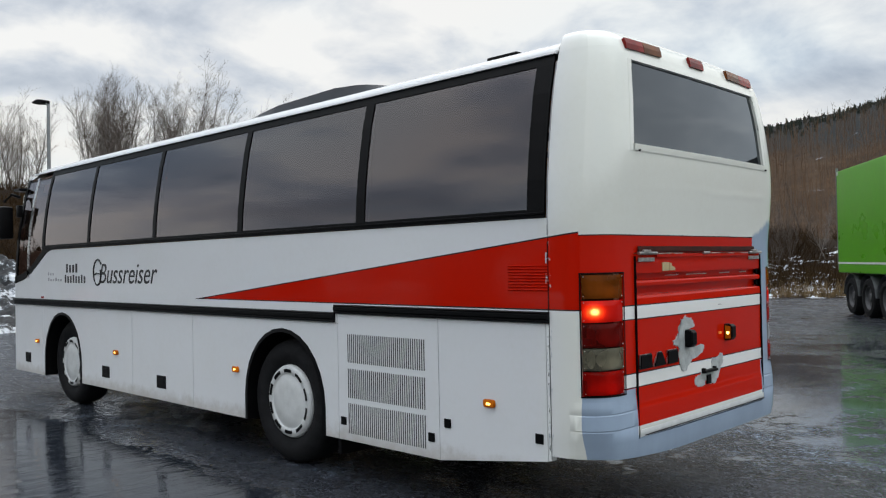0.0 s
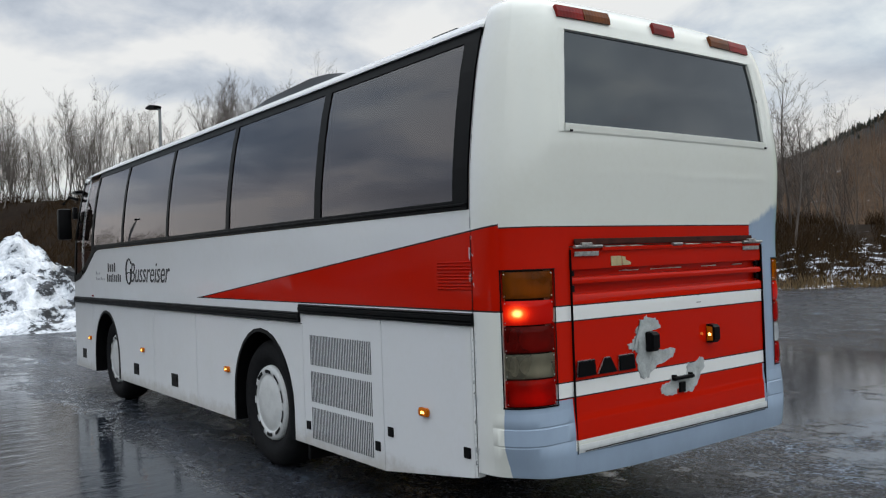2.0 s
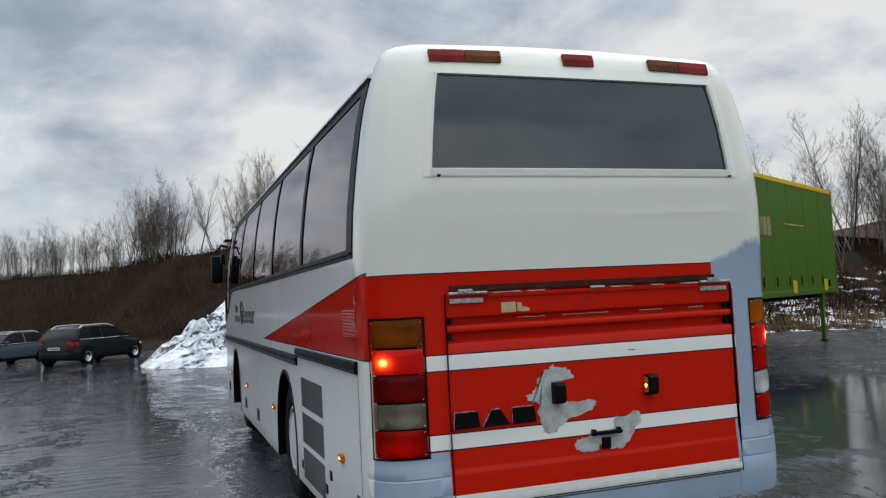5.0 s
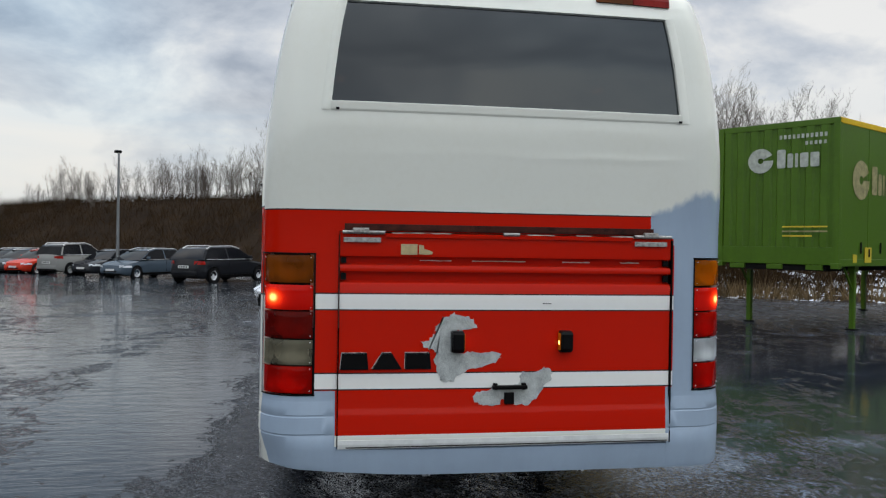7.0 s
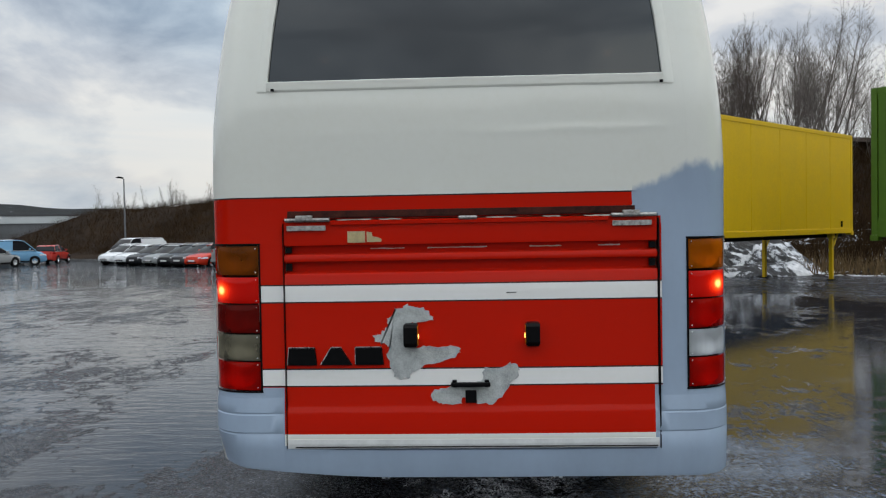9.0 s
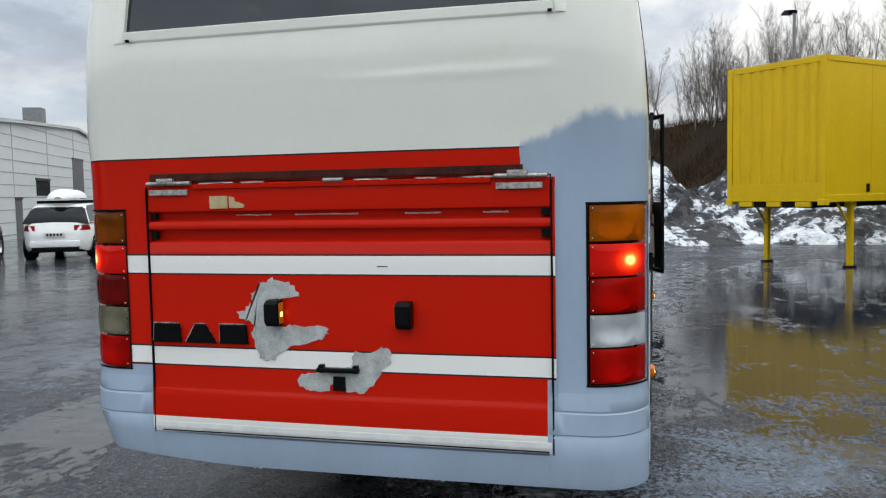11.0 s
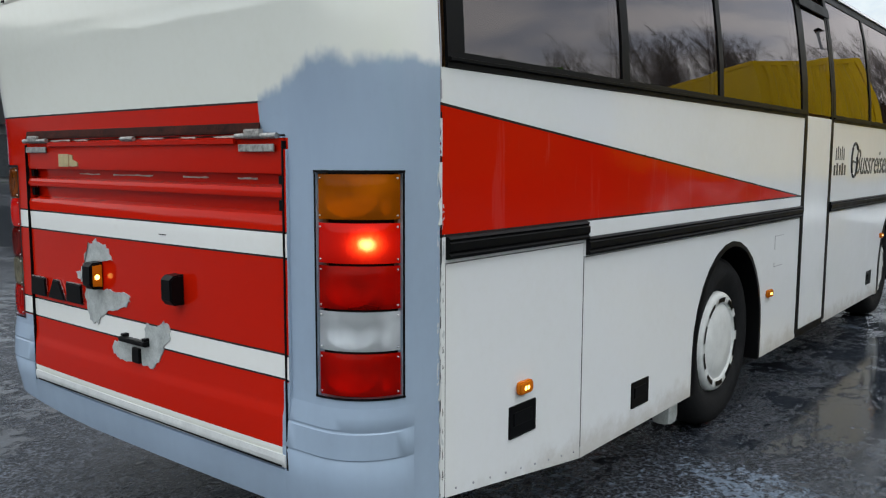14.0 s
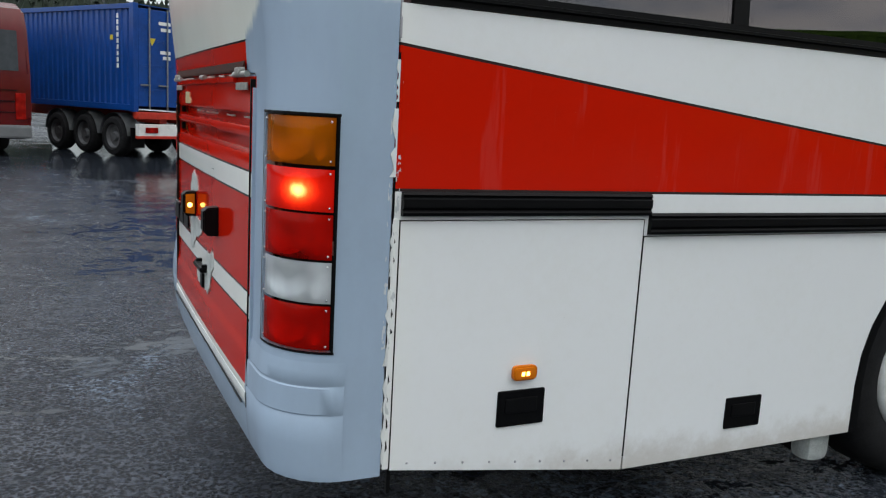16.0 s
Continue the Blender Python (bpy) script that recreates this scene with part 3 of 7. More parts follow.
def hill_top(b, r, f):
    top = math.tan(radians(skyline(b))) * 380
    x, y = -math.cos(radians(b)) * r, math.sin(radians(b)) * r
    rough = (noise.noise((x * 0.02, y * 0.02, 3)) * 7 + noise.noise((x * 0.09, y * 0.09, 5)) * 2.5) * max(0, f)
    return Vector((x, y, f * top + rough * (0.3 if top < 20 else 0.8)))


def hills():
    rows = []
    for k in range(241):
        b = -180 + 1.5 * k
        row = []
        for r, f in ((150, -0.03), (200, 0.12), (250, 0.34), (300, 0.62), (345, 0.86), (380, 1.0), (440, 1.02), (560, 0.9)):
            row.append(hill_top(b, r, f))
        rows.append(row)
    ob = part("backdrop_hills", grid(rows), HILL, smooth=True)
    tagged(ob, "wooded brown hills with thin snow under the clouds", "hill", kind="structure")


ground_sheet()
banks()
hills()


# ---- the coach ----
coach = thing("coach", "white coach with red wedge stripes and half-repaired primed rear", "coach")
# (height, half-width) of the body above the belt
SECTION = ((0.30, 1.25), (1.86, 1.25), (2.10, 1.236), (2.34, 1.208), (2.55, 1.175), (2.70, 1.145), (2.86, 1.10))


def half_width(z):
    for (a, ya), (b, yb) in zip(SECTION, SECTION[1:]):
        if z <= b:
            return ya + (yb - ya) * max(0.0, (z - a) / (b - a))
    return SECTION[-1][1]


def tail_shift(z):
    """How far the tail bulges behind x = 0 at a height."""
    steps = ((0.40, -0.010), (0.47, 0.004), (0.56, 0.012), (0.66, 0.014), (0.74, 0.008), (0.82, 0.0), (1.63, 0.0), (1.75, 0.008), (1.92, 0.030), (2.06, 0.047), (2.16, 0.053), (2.27, 0.055), (2.55, 0.035), (2.79, 0.004), (2.86, -0.018))
    for (a, xa), (b, xb) in zip(steps, steps[1:]):
        if z <= b:
            return xa + (xb - xa) * max(0.0, min(1.0, (z - a) / (b - a)))
    return steps[-1][1]


def tail_point(s, z, out=0.0):
    """A place on the tail's skin. s is metres across it: -1.03 to 1.03 is the flat rear, past that the corner of radius 0.22 and the side."""
    flat_half, r = 1.03, 0.22
    sign, a = (1 if s >= 0 else -1), abs(s)
    if a <= flat_half:
        x, y, nx, ny = 0.0 - 0.012 * (a / flat_half) ** 2, a, 1.0, 0.0
    else:
        turn = min((a - flat_half) / r, math.pi / 2)
        x, y, nx, ny = -0.012 - r + r * math.cos(turn), flat_half + r * math.sin(turn), math.cos(turn), math.sin(turn)
        rest = (a - flat_half) - r * math.pi / 2
        if rest > 0:
            x -= rest
    weight = max(0.0, min(1.0, (x + 0.30) / 0.30))
    scale = half_width(z) / 1.25
    return Vector((x + tail_shift(z) * weight + nx * out, sign * (y * scale + ny * out), z))


def tuck(s, z):
    """The bumper's foot rises towards the driver's-side corner."""
    return 0.050 * max(0.0, min(1.0, (-s - 0.5) / 0.7)) * max(0.0, min(1.0, (0.60 - z) / 0.12))


def foot_point(s, z, out=0.0):
    p = tail_point(s, z + tuck(s, z), out)
    w_ = max(0.0, min(1.0, (-s - 0.85) / 0.35)) * max(0.0, min(1.0, (0.64 - z) / 0.22))
    return p + Vector((-0.012 * w_, 0.040 * w_ * max(0.0, min(1.0, (p.x + 0.3) / 0.2)), 0))


S_END = 1.03 + 0.22 * math.pi / 2 + 0.068
LAMP_S, LAMP_L, LAMP_Z = (1.025, 1.315), (-1.28, -0.977), (0.830, 1.532)
WIN_S, WIN_Z = 0.935, (2.285, 2.795)
HATCH = (-0.860, 0.892, 0.552, 1.646)


def tail_shell():
    cols = sorted({-S_END - 0.04, S_END + 0.04, LAMP_L[0], LAMP_L[1], LAMP_S[0], LAMP_S[1], -WIN_S, WIN_S, -WIN_S - 0.045, WIN_S + 0.045, HATCH[0], HATCH[1], *(round(-0.8 + 0.2 * i, 3) for i in range(9)), *(sg * (1.03 + 0.22 * math.pi / 2 * k / 7) for sg in (-1, 1) for k in range(8))})
    levels = sorted({0.42, 0.455, 0.49, 0.53, HATCH[2], 0.63, 0.66, 0.70, 0.74, 0.78, LAMP_Z[0], 0.95, 1.05, 1.15, 1.25, 1.34, 1.44, LAMP_Z[1], HATCH[3], 1.75, 1.86, 2.0, 2.1, 2.18, 2.225, WIN_Z[0], 2.4, 2.55, 2.68, WIN_Z[1], 2.83, 2.86})

    def hole(i, j):
        z = (levels[i] + levels[i + 1]) / 2
        s = (cols[j] + cols[j + 1]) / 2
        if LAMP_Z[0] < z < LAMP_Z[1] and (LAMP_S[0] < s < LAMP_S[1] or LAMP_L[0] < s < LAMP_L[1]):
            return True
        if HATCH[2] < z < HATCH[3] and HATCH[0] < s < HATCH[1]:
            return True
        return abs(s) < WIN_S and WIN_Z[0] < z < WIN_Z[1]
    bm = grid([[foot_point(s, z) for s in cols] for z in levels], skip=hole)
    bmesh.ops.recalc_face_normals(bm, faces=bm.faces)
    part("tail_shell", thick(bm, 0.03), PAINT, coach, "white and red tail with grey-blue primer on one corner", smooth=True)
    # crown that turns the tail into the roof
    rows = []
    for k in range(9):
        u = k / 8
        row = []
        for s in cols:
            a = tail_point(s, 2.86)
            c = Vector((a.x - 0.055 * max(0, (a.x + 0.3) / 0.3), a.y * 0.955, 3.050))
            yb = a.y * 0.86
            b = Vector((-0.32 - 0.02 * abs(a.y), yb, roof_z(yb)))
            row.append(a * (1 - u) ** 2 + c * 2 * u * (1 - u) + b * u * u)
        rows.append(row)
    part("tail_crown", grid(rows), PAINT, coach, smooth=True)


def roof_z(y):
    return 2.942 + 0.078 * (1 - min(1, abs(y) / 0.95) ** 2.2)


def body_section():
    """The roof's outline from one gutter to the other."""
    pts = []
    for k in range(7):
        u = k / 6
        a, c, b = (1.10, 2.86), (1.082, 2.938), (0.946, roof_z(0.946))
        pts.append(tuple(a[i] * (1 - u) ** 2 + c[i] * 2 * u * (1 - u) + b[i] * u * u for i in (0, 1)))
    half = pts + [(y, roof_z(y)) for y in (0.75, 0.5, 0.25)]
    return half + [(0.0, roof_z(0))] + [(-y, z) for y, z in reversed(half)]


def coach_roof():
    sec = body_section()
    rows = []
    for x in (-0.345, -1.5, -3, -4.5, -6, -7.5, -8.6, -8.95, -9.15, -9.28):
        drop = max(0, -8.4 - x) ** 1.7 * 0.16
        pull = 1 - max(0, -8.6 - x) * 0.06
        rows.append([(x, y * pull, z - drop) for y, z in sec])
    part("roof", grid(rows), PAINT, coach, smooth=True)
    for sg in (-1, 1):
        bm = prism([(sg * 1.088, 2.872), (sg * 1.118, 2.866), (sg * 1.122, 2.850), (sg * 1.098, 2.848)], "x", -0.352, -8.75)
        part("gutter", bm, PAINT, coach)
    bm = bmesh.new()
    outline = [(-2.12, 2.93), (-2.20, 2.985), (-2.45, 3.035), (-2.75, 3.060), (-3.55, 3.030), (-3.85, 2.985), (-3.95, 2.93)]
    rows = []
    for y, k in ((-0.93, 0.0), (-0.89, 0.85), (-0.80, 1.0), (-0.40, 1.22), (0.0, 1.28), (0.40, 1.22), (0.80, 1.0), (0.89, 0.85), (0.93, 0.0)):
        rows.append([(x, y, 2.95 + (z - 2.93) * k) for x, z in outline])
    part("air_conditioner", grid(rows, bm), plain("grey_roof_plastic", (0.020, 0.024, 0.030), 0.6), coach, "dark grey roof air-conditioning hood", smooth=True)
    part("roof_hatch", box(-1.06, -0.80, -0.93, -0.74, 2.92, 2.985, 0.012), BLACK, coach)


def arch_curve(cx, n=14):
    """Points over a wheel opening, from its rear foot to its front foot."""
    pts = [(cx + 0.555, 0.31)]
    for k in range(n + 1):
        a = math.pi * k / n
        pts.append((cx + 0.555 * math.cos(a), 0.52 + 0.585 * math.sin(a)))
    return pts + [(cx - 0.555, 0.31)]


def skirt(sg, x0, x1, top, low=0.31, arch=None, label=""):
    """One lower panel from x0 (rear) to x1 (front), with an opening over a wheel."""
    pts = [(x0, top), (x0, 0.435 if x0 > -0.5 else low)]
    if arch is not None:
        pts += arch_curve(arch)
    pts += [(x1, low), (x1, top)]
    bm = prism(pts, "y", sg * 1.25, sg * 1.222)
    part("lower_panel", bm, PAINT, coach, label)
    if arch is not None:
        ring = arch_curve(arch)
        rows = [[(x, sg * 1.253, z) for x, z in ring], [(arch + (x - arch) * 0.93, sg * 1.257, 0.52 + (z - 0.52) * 0.95 if z > 0.52 else z) for x, z in ring], [(arch + (x - arch) * 0.93, sg * 0.80, 0.52 + (z - 0.52) * 0.95 if z > 0.52 else z) for x, z in ring]]
        part("wheel_arch", grid(rows), RUBBER, coach, smooth=True)


REAR_AXLE, FRONT_AXLE = -3.025, -7.53
PANELS = {-1: ((-0.372, -1.252, 1.238, None), (-2.312, -4.455, 1.168, REAR_AXLE), (-4.463, -5.70, 1.168, None), (-5.708, -8.128, 1.168, FRONT_AXLE), (-8.136, -9.10, 1.168, None)),
          1: ((-0.372, -1.280, 1.228, None), (-1.288, -4.350, 1.168, REAR_AXLE), (-5.085, -8.20, 1.168, FRONT_AXLE))}


def coach_sides():
    for sg in (-1, 1):
        for x0, x1, top, arch in PANELS[sg]:
            skirt(sg, x0, x1, top, 0.31, arch)
        x_c = -0.345
        part("corner_post", box(x_c, x_c - 0.022, sg * 1.253, sg * 1.20, 0.44, 1.237, 0.004), PAINT, coach)
        if sg < 0:
            sill = [(-0.345, 1.242), (-2.309, 1.242), (-2.309, 1.172), (-9.10, 1.172), (-9.10, 1.44), (-8.78, 1.49), (-8.5, 1.58), (-8.25, 1.70), (-8.0, 1.82), (-7.85, 1.855), (-0.345, 1.86)]
            part("side_wall", prism(sill, "y", -1.25, -1.222), PAINT, coach)
        else:
            rear = [(-0.345, 1.232), (-1.284, 1.232), (-1.284, 1.172), (-4.355, 1.172), (-4.355, 1.86), (-0.345, 1.86)]
            part("side_wall", prism(rear, "y", 1.25, 1.222), PAINT, coach)
            part("side_wall", box(-5.08, -8.18, 1.25, 1.222, 1.172, 1.86), PAINT, coach)
    for x in (-1.284, -0.370):
        part("panel_seam", box(x - 0.006, x + 0.006, 1.236, 1.2492, 0.36, 1.228), BLACK, coach)
    # rubbing strips with a step
    for sg, x1 in ((-1, -2.335), (1, -1.294)):
        part("rubbing_strip", rail(sg, -0.340 if sg < 0 else -0.370, x1, 1.243, 1.310 if sg < 0 else 1.318), RUBBER, coach)
    part("rubbing_strip", rail(-1, -2.335, -9.08, 1.176, 1.252), RUBBER, coach)
    part("rubbing_strip", rail(1, -1.298, -4.345, 1.176, 1.252), RUBBER, coach)
    part("rubbing_strip", rail(1, -5.09, -8.18, 1.176, 1.252), RUBBER, coach)


def rail(sg, x0, x1, z0, z1):
    h = z1 - z0
    prof = [(1.248, 0.0), (1.268, 0.03), (1.272, 0.18), (1.264, 0.28), (1.272, 0.40), (1.272, 0.72), (1.264, 0.80), (1.270, 0.90), (1.262, 1.0), (1.248, 1.0)]
    return prism([(sg * y, z0 + f * h) for y, f in prof], "x", x0, x1)


def side_strip(sg, x0, x1, z0, z1, out, steps=5):
    """A strip of the window band that follows the lean of the side."""
    rows = []
    for k in range(steps + 1):
        z = z0 + (z1 - z0) * k / steps
        rows.append([(x, sg * (half_width(z) + out), z) for x in (x0, x1)])
    bm = grid(rows)
    return thick(bm, 0.012)


WINDOWS = {-1: ((-0.490, -1.985), (-2.075, -3.60), (-3.67, -5.17), (-5.23, -6.74), (-6.80, -8.07)),
           1: ((-0.465, -1.585), (-1.655, -2.73), (-2.79, -4.27), (-5.15, -6.30), (-6.36, -8.10))}


def coach_windows():
    for sg in (-1, 1):
        x_end = -8.10 if sg < 0 else -8.18
        breaks = [(-0.362, x_end)] if sg < 0 else [(-0.375, -4.355), (-5.08, x_end)]
        for x0, x1 in breaks:
            for z0, z1 in ((1.862, 1.915), (2.788, 2.852)):
                part("window_rail", side_strip(sg, x0, x1, z0, z1, 0.004, 2), RUBBER, coach)
            part("window_trim", prism([(sg * 1.254, 1.880), (sg * 1.268, 1.884), (sg * 1.268, 1.893), (sg * 1.254, 1.896)], "x", x0, x1), RUBBER, coach)
        for i, (x0, x1) in enumerate(WINDOWS[sg]):
            pane = part("window_pane", side_strip(sg, x0 + 0.01, x1 - 0.01, 1.905, 2.795, -0.002), TINT, coach, "brown-tinted coach window", smooth=True)
            pane.visible_shadow = False
            before = (-0.362 if sg < 0 else -0.375) if i == 0 else WINDOWS[sg][i - 1][1]
            if sg > 0 and i == 3:
                before = -5.08
            part("window_pillar", side_strip(sg, before, x0, 1.915, 2.788, 0.005), RUBBER, coach)
        last = WINDOWS[sg][-1][1]
        part("window_pillar", side_strip(sg, last, x_end, 1.915, 2.788, 0.005), RUBBER, coach)
    part("window_pillar", side_strip(1, WINDOWS[1][2][1], -4.355, 1.915, 2.788, 0.005), RUBBER, coach)
    # driver's window with the dipping sill
    low = [(-8.10, 1.80), (-8.25, 1.71), (-8.5, 1.59), (-8.78, 1.50), (-9.05, 1.45)]
    rows = [[(x, -half_width(z) + 0.002, z) for x, z in low]]
    for k in range(1, 6):
        f = k / 5
        rows.append([(x + 0.16 * f * (x + 8.1) / -0.95, -half_width(z + (2.76 - z) * f) + 0.002, z + (2.76 - z) * f) for x, z in low])
    pane = part("driver_window", grid(rows), TINT, coach)
    pane.visible_shadow = False
    for x, tilt in ((-8.12, 0.03), (-8.62, 0.06), (-9.05, 0.16)):
        z0 = 1.80 if x > -8.2 else 1.52 if x > -8.8 else 1.45
        bm = grid([[(x + tilt * f + dx, -half_width(z0 + (2.80 - z0) * f) - 0.006, z0 + (2.80 - z0) * f) for dx in (0.03, -0.03)] for f in (0, 0.25, 0.5, 0.75, 1)])
        part("window_pillar", thick(bm, 0.02), CHROME if x == -8.62 else RUBBER, coach)
    sill = [(-7.80, 1.862), (-8.0, 1.826), (-8.25, 1.706), (-8.5, 1.586), (-8.78, 1.496), (-9.09, 1.446), (-9.09, 1.53), (-8.78, 1.575), (-8.5, 1.665), (-8.25, 1.79), (-8.0, 1.90)]
    part("window_sill", prism(sill, "y", -1.256, -1.24), RUBBER, coach)


def coach_front():
    def nose(f, z):
        a = math.pi * f
        x = -9.08 - 0.24 * math.sin(a) ** 0.7 + max(0, z - 1.4) * 0.10
        return (x, -half_width(z) * math.cos(a), z)
    steps = [k / 20 for k in range(21)]
    lower = [0.34, 0.5, 0.8, 1.1, 1.42]
    part("front_panel", thick(grid([[nose(f, z) for f in steps] for z in lower]), 0.03), PAINT, coach, smooth=True)
    upper = [1.42, 1.7, 2.0, 2.3, 2.6, 2.78]
    pane = part("windscreen", grid([[nose(f, z) for f in steps] for z in upper]), PANE, coach, smooth=True)
    pane.visible_shadow = False
    part("front_header", thick(grid([[nose(f, z) for f in steps] for z in (2.78, 2.87)]), 0.02), PAINT, coach, smooth=True)


def wheel(sg, cx):
    inset = 1.158 if cx > -5 else 1.110
    hub = part("wheel", lathe([(0.30, 0.0), (0.335, 0.03), (0.40, 0.045), (0.455, 0.035), (0.490, 0.0), (0.503, -0.05), (0.503, -0.20), (0.480, -0.25), (0.33, -0.25)], 48, "y"), TYRE, coach, "worn black tyre", smooth=True)
    prof = [(0.0, 0.040), (0.10, 0.040), (0.19, 0.034), (0.205, 0.026), (0.222, 0.026), (0.232, 0.034), (0.268, 0.036), (0.288, 0.026), (0.296, 0.010), (0.300, -0.02)]
    cap = part("wheel_cover", lathe(prof, 40, "y"), CAP, hub, "white plastic wheel cover with slots", smooth=True)
    for k in range(10):
        slots = bmesh.new()
        a0 = 2 * math.pi * (k + 0.18) / 10
        a1 = 2 * math.pi * (k + 0.82) / 10
        ring = [[(r * math.cos(a0 + (a1 - a0) * j / 5), h, r * math.sin(a0 + (a1 - a0) * j / 5)) for j in range(6)] for r, h in ((0.236, 0.0375), (0.264, 0.0405))]
        grid(ring, slots)
        part("slot", slots, BLACK, cap)
    for ob in (hub,):
        ob.matrix_local = pose(cx, sg * inset, 0.503) if sg > 0 else pose(cx, sg * inset, 0.503, 0, 0, 180)


def underside():
    # solid dark boxes for the running gear, also added to block light under the floor
    part("chassis", box(-0.25, -9.0, -1.0, 1.0, 0.62, 0.95), DARK, coach)
    part("engine_tray", box(-0.35, -2.2, -0.75, 0.75, 0.43, 0.62), DARK, coach)
    for sg in (-1, 1):
        part("inner_skirt", box(-0.33, -2.40, sg * 1.20, sg * 1.0, 0.46, 1.15), DARK, coach)
        part("inner_skirt", box(-3.65, -6.90, sg * 1.20, sg * 1.0, 0.36, 1.15), DARK, coach)
        part("mud_flap", box(-2.40, -2.36, sg * 1.19, sg * 0.86, 0.17, 0.75, 0.006), RUBBER, coach)
        part("axle_stub", lathe([(0.0, -0.15), (0.18, -0.15), (0.18, 0.15), (0.0, 0.15)], 20, "y", (REAR_AXLE, sg * 0.80, 0.5)), DARK, coach)
    for y in (-0.40, 0.42):
        part("towing_lug", box(-0.10, -0.04, y - 0.02, y + 0.02, 0.40, 0.47, 0.006), CHROME, coach)
    part("cabin_floor", box(-0.1, -9.1, -1.2, 1.2, 1.12, 1.16), CABIN, coach)


tail_shell()
coach_roof()
coach_sides()
coach_windows()
coach_front()
for s_, x_ in ((-1, REAR_AXLE - 0.01), (1, REAR_AXLE - 0.01), (-1, FRONT_AXLE), (1, FRONT_AXLE)):
    wheel(s_, x_)
underside()


# ---- the tail in detail ----
def hatch():
    """The engine lid: a drawn profile with two louvre grooves and a swell at its foot."""
    prof = [(1.640, 0.006), (1.535, 0.006), (1.522, 0.004), (1.518, -0.030), (1.486, -0.034), (1.478, 0.004), (1.462, 0.010), (1.446, 0.006), (1.442, -0.030), (1.400, -0.034), (1.390, 0.004), (1.374, 0.010), (1.30, 0.006),
            (1.10, 0.005), (0.90, 0.005), (0.775, 0.005), (0.752, 0.007), (0.735, 0.012), (0.720, 0.0125), (0.70, 0.013), (0.620, 0.0155), (0.610, 0.015), (0.606, 0.014), (0.561, 0.012), (0.557, -0.008)]
    cols = [HATCH[0] + 0.0045 + (HATCH[1] - HATCH[0] - 0.010) * k / 24 for k in range(25)]
    rows = [[(x - 0.012 * (y / 1.03) ** 2, y, z) for y in cols] for z, x in prof]
    lid = part("engine_lid", thick(grid(rows), 0.02), PAINT, coach, "red engine lid with white bands, louvres and peeled paint", smooth=True)
    strip = grid([[(0.018 - 0.012 * (y / 1.03) ** 2 + dx, y, z) for y in (cols[0], 0.0, cols[-1])] for z, dx in ((0.605, 0.0), (0.584, 0.001), (0.562, -0.003))])
    part("foot_strip", thick(strip, 0.004), CAP, lid, "white strip along the foot of the lid")
    part("strip_line", box(0.0155, 0.020, cols[0] + 0.04, cols[-1] - 0.01, 0.5685, 0.573), BLACK, lid)
    # dark gap round the lid
    back = bmesh.new()
    box(-0.10, -0.08, HATCH[0], HATCH[1], HATCH[2], HATCH[3], 0, back)
    part("lid_gap", back, BLACK, coach)
    # gutter strip: soot plus the recess's shadow band, both put into its dark colour
    part("lid_gutter", prism([(0.004, 1.650), (0.012, 1.652), (0.012, 1.660), (0.007, 1.684), (0.004, 1.685)], "y", -0.835, 0.785), SOOT_SHADE, coach, "sooty dark gutter over the engine lid, recess shade in its colour")
    part("lid_lip", prism([(0.005, 1.616), (0.016, 1.618), (0.018, 1.634), (0.005, 1.638)], "y", -0.63, 0.66), PAINT, lid)
    for y0, y1 in ((-0.845, -0.635), (-0.03, 0.055), (0.675, 0.880)):
        h = part("hinge", lathe([(0.0, y0), (0.0095, y0), (0.0095, y1), (0.0, y1)], 14, "y", (0.016, 0, 1.642)), HINGE, coach, "scuffed bare metal hinge", smooth=True)
        if y1 - y0 > 0.1:
            part("hinge_leaf", box(0.008, 0.013, y0 + 0.005, y1 - 0.02, 1.592, 1.616, 0.002), HINGE, h)
            part("hinge_knuckle", box(0.006, 0.027, y0 + 0.05, y0 + 0.13, 1.638, 1.664, 0.005), HINGE, h)
    for z0, z1 in ((1.488, 1.516), (1.404, 1.438)):
        part("louvre_gap", box(-0.030, -0.012, HATCH[1] - 0.040, HATCH[1] - 0.012, z0, z1), BLACK, lid)
        part("louvre_gap", box(-0.030, -0.012, HATCH[0] + 0.010, HATCH[0] + 0.036, z0, z1), BLACK, lid)
    # scrapes to bare metal along the lip and in the grooves
    rng = random.Random(4)
    for z, x, spots in ((1.6405, 0.0125, ((-0.60, 0.16), (-0.40, 0.10), (0.10, 0.14), (0.36, 0.08), (0.55, 0.12))), (1.503, -0.0285, ((-0.45, 0.16), (-0.18, 0.28), (0.30, 0.15), (0.62, 0.10)))):
        for y, wide in spots:
            pts = [(y + wide * k / 8, z + rng.uniform(0.0015, 0.0045)) for k in range(9)] + [(y + wide * k / 8, z - rng.uniform(0.0005, 0.003)) for k in range(8, -1, -1)]
            part("scrape", prism(pts, "x", x - 0.006, x), SCRAPE, lid, "scrape down to bare metal")
    part("sticker", box(0.004, 0.0085, -0.553, -0.470, 1.533, 1.586, 0.001), STICKER, lid, "torn beige paper sticker")
    part("sticker", prism([(-0.463, 1.584), (-0.438, 1.580), (-0.436, 1.562), (-0.41, 1.556), (-0.392, 1.548), (-0.395, 1.536), (-0.43, 1.534), (-0.462, 1.536)], "x", 0.004, 0.008), STICKER, lid)
